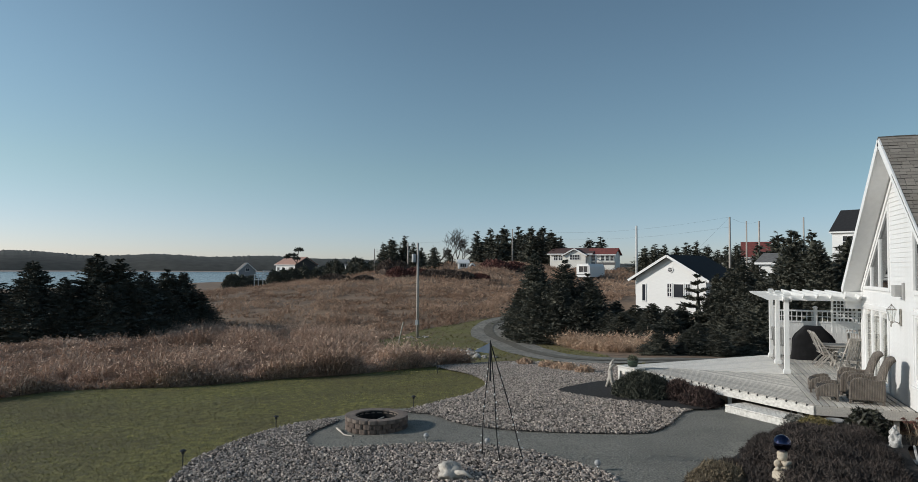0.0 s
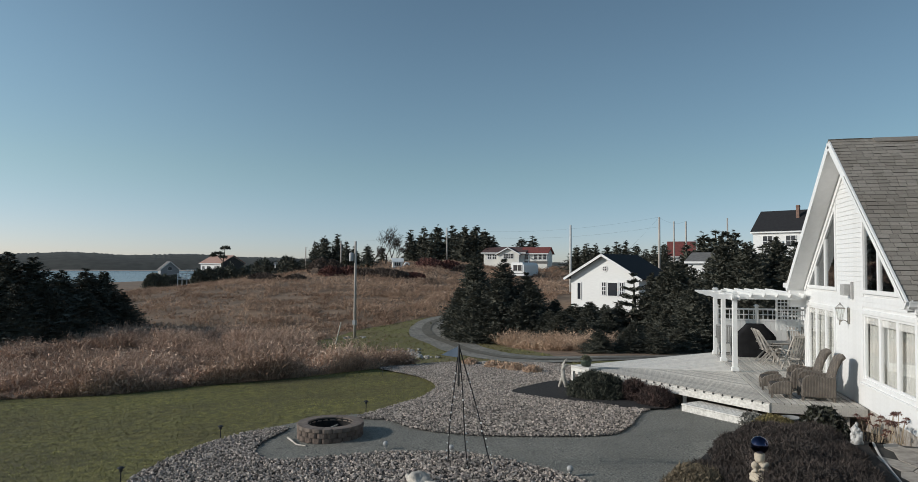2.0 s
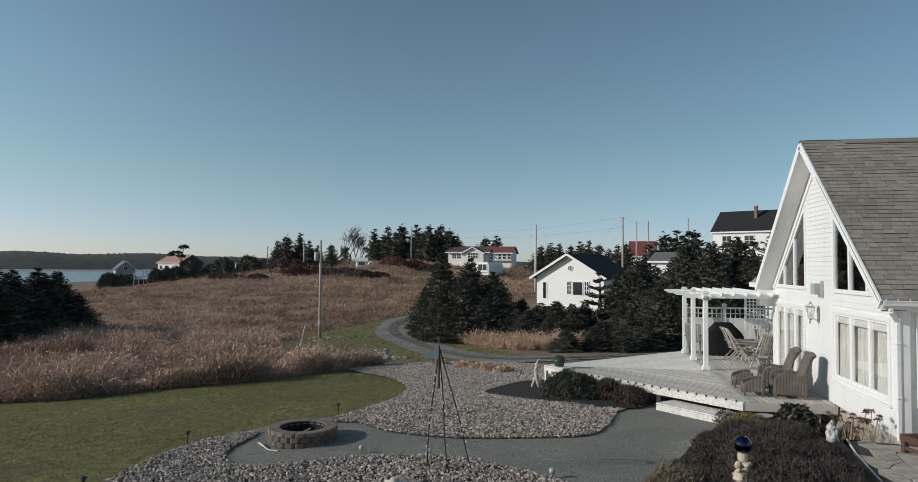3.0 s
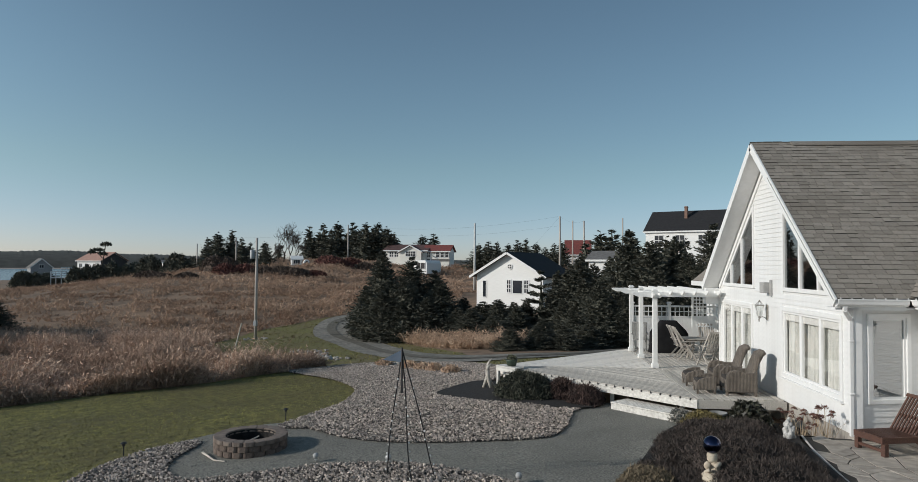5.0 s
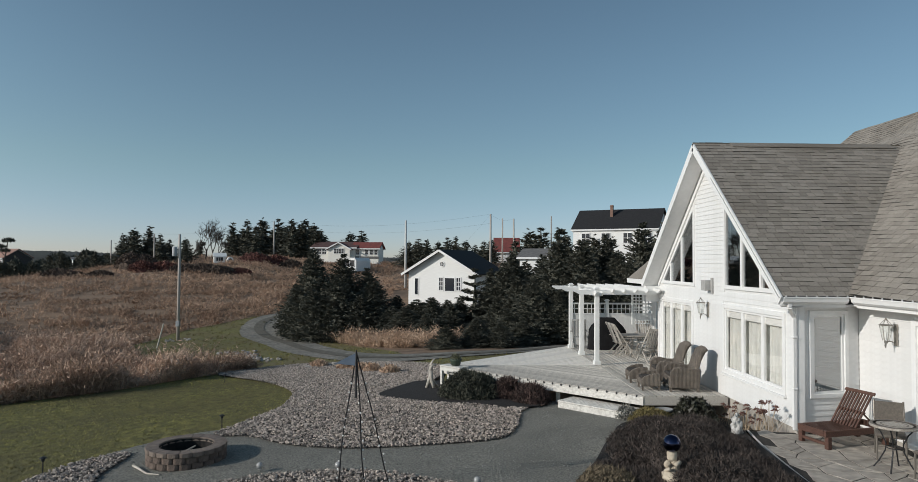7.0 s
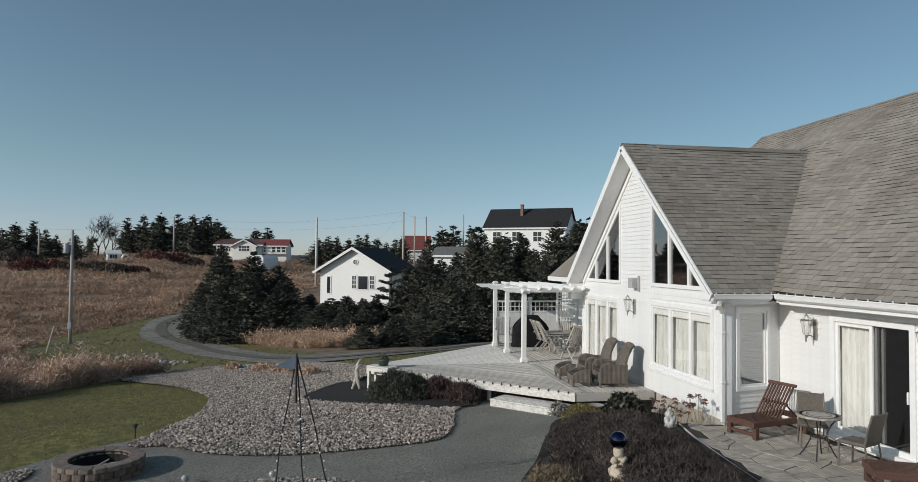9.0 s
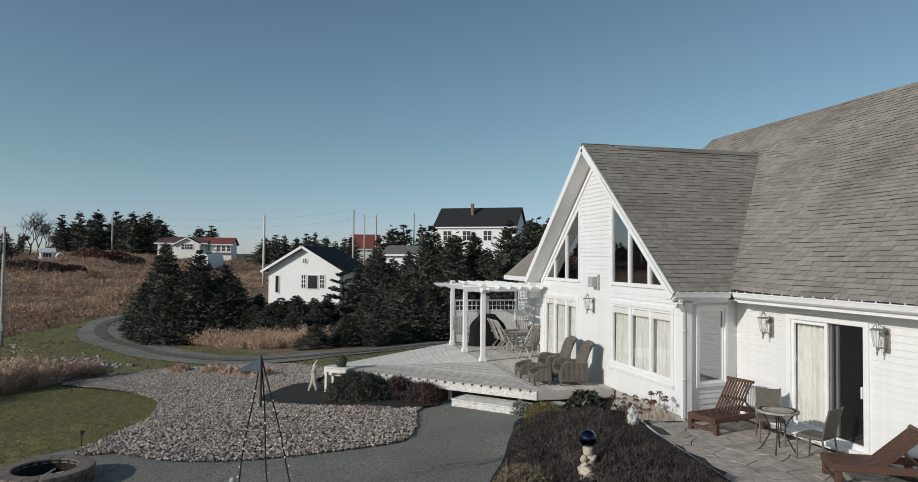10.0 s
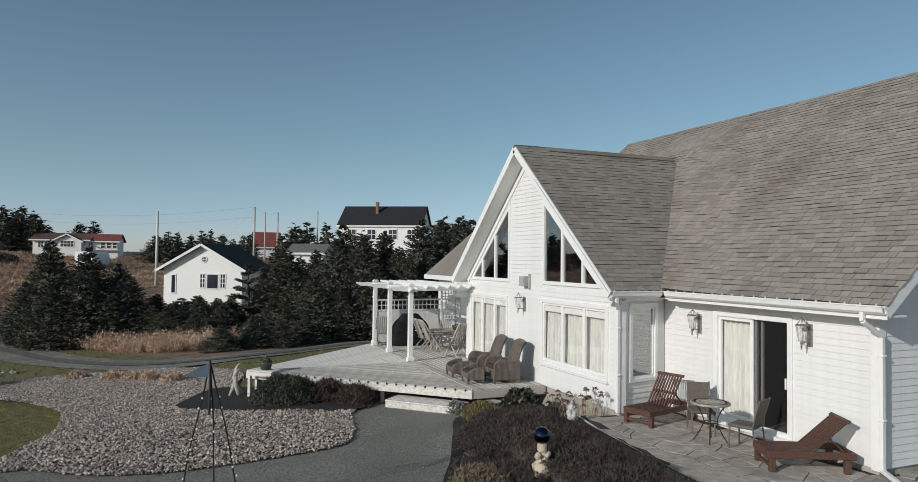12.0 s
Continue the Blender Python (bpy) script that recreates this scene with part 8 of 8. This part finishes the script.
EDGE_STRIP = mat("pale_edging", (0.60, 0.58, 0.54), (0.45, 0.43, 0.40), 9, 0.8)
rim_path = [(x, y - 0.02, PATIO_TOP) for x, y in PATIO[:7]]
tagged(part("edging_strip", Geo().tube(rim_path, 0.022, 6), EDGE_STRIP), "pale plastic edging strip between patio and shrub bed", "edging")
# flagstones: jittered grid cells cut at random, with open joints
pr = random.Random(4)
CELL = 0.40
cols, rows = 19, 16
corner = {}
for i in range(cols + 1):
    for j in range(rows + 1):
        corner[i, j] = Vector((0.1 + i * CELL + pr.uniform(-0.13, 0.13) + (0.12 if j % 2 else 0), -2.0 + j * CELL + pr.uniform(-0.11, 0.11)))


def paver(poly):
    c = sum(poly, Vector((0, 0))) / len(poly)
    if not inside(PATIO, c.x, c.y) or not all(inside(PATIO, *(c + (p - c) * 0.2)) for p in poly):
        return
    q = [c + (p - c) * (1 - 0.014 / max(0.05, (p - c).length)) for p in poly]
    k = len(q)
    g = Geo()
    top = PATIO_TOP + pr.uniform(-0.003, 0.004)
    ch = [c + (p - c) * (1 - 0.004 / max(0.05, (p - c).length)) for p in q]
    g.add([(p.x, p.y, 0.0) for p in q] + [(p.x, p.y, top - 0.003) for p in q] + [(p.x, p.y, top) for p in ch],
          [tuple(range(2 * k, 3 * k))] + [(a + i, a + (i + 1) % k, a + k + (i + 1) % k, a + k + i) for a in (0, k) for i in range(k)])
    part("paver", g, PAVER, patio)


for i in range(cols):
    for j in range(rows):
        a, b, c, d = corner[i, j], corner[i + 1, j], corner[i + 1, j + 1], corner[i, j + 1]
        if pr.random() < 0.35:
            m, n = a.lerp(b, pr.uniform(0.35, 0.65)), d.lerp(c, pr.uniform(0.35, 0.65))
            paver([a, m, n, d])
            paver([m, b, c, n])
        else:
            paver([a, b, c, d])

# ---- shingles ----
TAB_W, TAB_H = 0.30, 0.142


def shingle_rows(parent, origin, along, up, runs, near, seed, swell=None):
    """Overlapping asphalt tabs up a slope; runs(s0, s1) gives the covered stretch, near(p) picks tabs that are parts, swell(a, s) lifts a tab."""
    q = random.Random(seed)
    nrm = along.cross(up).normalized()
    if nrm.z < 0:
        nrm = -nrm
    shared = {}
    g = Geo()
    butts = []
    singles = 0
    s = 0.0
    row = 0
    while True:
        span = runs(s, s + TAB_H)
        if span is None:
            break
        lo, hi = span
        x = lo - q.uniform(0, TAB_W)
        while x < hi:
            w = q.choice((0.16, 0.18, 0.21, 0.24, 0.31))
            a, b = max(x, lo), min(x + w - 0.011, hi)
            if b - a > 0.02:
                t = q.choice((0.007, 0.009, 0.012, 0.016))
                p0 = origin + along * a + up * (s + 0.008 * math.sin(a * 1.9 + row) - 0.006 * math.sin(a * 5.3 + 2 * row))
                rise = [swell(k, s) if swell else 0.0 for k in (a, b)]
                quad = [(0, 0.0, 0.002), (b - a, 0.0, 0.002), (b - a, TAB_H * 1.02, 0.0), (0, TAB_H * 1.02, 0.0), (0, 0.0, 0.002 + t), (b - a, 0.0, 0.002 + t), (b - a, TAB_H * 1.02, 0.004), (0, TAB_H * 1.02, 0.004)]
                faces = [(4, 5, 6, 7), (0, 1, 5, 4), (1, 2, 6, 5), (3, 0, 4, 7)]
                if singles < 300 and near(p0) and not any(rise):
                    key = (round(b - a, 2), t)
                    if key not in shared:
                        m = Geo()
                        m.add([along * u + up * v + nrm * z for u, v, z in quad], faces)
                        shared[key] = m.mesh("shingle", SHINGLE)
                        shared[key].materials.append(BUTT_SHADE)
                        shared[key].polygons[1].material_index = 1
                    ob = part("shingle", shared[key], SHINGLE, parent)
                    ob.location = p0
                    singles += 1
                else:
                    butts.append(len(g.f) + 1)
                    g.add([p0 + along * u + up * v + nrm * (z + rise[1 if u else 0]) for u, v, z in quad], faces)
            x += w
        s += TAB_H
        row += 1
    if g.v:
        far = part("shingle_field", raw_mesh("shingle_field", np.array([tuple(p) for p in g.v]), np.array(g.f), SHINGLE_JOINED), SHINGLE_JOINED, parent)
        far.data.materials.append(BUTT_SHADE)
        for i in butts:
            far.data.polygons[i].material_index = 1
        tagged(far, kind="stuff")


GUP = Vector((AX - EAVE_X, 0, AZ - EAVE_Z))
GLEN = GUP.length
shingle_rows(gable_roof, Vector((EAVE_X + 0.03, 0, EAVE_Z - 0.02)), Vector((0, 1, 0)), GUP.normalized(),
             lambda a, b: None if a > GLEN - 0.02 else (FY - 0.03, MEAVE_Y + (VAL_Y - MEAVE_Y) * min(1, b / GLEN) - 0.04), lambda p: p.x > -0.9, 1)
GUP2 = Vector((GUP.x * -1, 0, GUP.z))
shingle_rows(gable_roof_left, Vector((2 * AX - EAVE_X - 0.03, 0, EAVE_Z - 0.02)), Vector((0, 1, 0)), GUP2.normalized(),
             lambda a, b: None if a > GLEN - 0.02 else (FY - 0.03, MEAVE_Y + (VAL_Y - MEAVE_Y) * min(1, b / GLEN)), lambda p: False, 2)
MUP = Vector((0, RIDGE_Y - MEAVE_Y, RIDGE_Z - EAVE_Z))
MLEN = MUP.length
MRISE = MUP.normalized().z


def valley_x(a):
    """Where the valley lies at a height up the main slope."""
    return EAVE_X + (AX - EAVE_X) * min(1, a * MRISE / (AZ - EAVE_Z))


def woven(x, a):
    """The woven valley: tabs ride up over the gable courses."""
    k = min(1, a * MRISE / (AZ - EAVE_Z))
    fade = smooth01(1.15, 0.0, a * MRISE - (AZ - EAVE_Z))
    return (0.05 + 0.17 * k) * fade * smooth01(2.6, -0.2, abs(x - valley_x(a) + 0.2))


shingle_rows(main_roof, Vector((0, MEAVE_Y - 0.03, EAVE_Z - 0.02)), Vector((1, 0, 0)), MUP.normalized(),
             lambda a, b: None if a > MLEN - 0.02 else (valley_x(a) - 0.22 - 0.7 * smooth01(0.80, 0.97, a * MRISE / (AZ - EAVE_Z)) if a * MRISE < AZ - EAVE_Z else ROOF_X0, ROOF_X1 + 0.03), lambda p: p.x > 2.0 and p.z < 4.2, 3, woven)
# Added dark strip that paints the shadow line in the woven valley.
part("valley_flashing", Geo().beam((EAVE_X - 0.05, MEAVE_Y + 0.03, EAVE_Z + 0.05), (AX + 0.06, 5.06, AZ - 0.01), 0.075, 0.03, (1, -1, 1.6)), FELT, house, "dark strip painting the shadow along the valley")
# ridge caps
for p0, p1 in (((AX, FY, AZ + 0.012), (AX, VAL_Y + 0.02, AZ + 0.012)), ((ROOF_X0, RIDGE_Y, RIDGE_Z + 0.012), (ROOF_X1, RIDGE_Y, RIDGE_Z + 0.012))):
    p0, p1 = Vector(p0), Vector(p1)
    n = int((p1 - p0).length / 0.3)
    for i in range(n):
        a, b = p0.lerp(p1, i / n), p0.lerp(p1, (i + 0.97) / n)
        side = (p1 - p0).normalized().cross(Vector((0, 0, 1))) * 0.13
        g = Geo()
        d = Vector((0, 0, -0.11))
        g.add([a + side + d, a, a - side + d, b + side + d, b, b - side + d, a + side + d * 1.15, b + side + d * 1.15, a - side + d * 1.15, b - side + d * 1.15], [(0, 1, 4, 3), (1, 2, 5, 4), (0, 3, 7, 6), (2, 8, 9, 5)])
        part("ridge_cap", g, SHINGLE, gable_roof if p0.x == AX and p1.x == AX else main_roof)
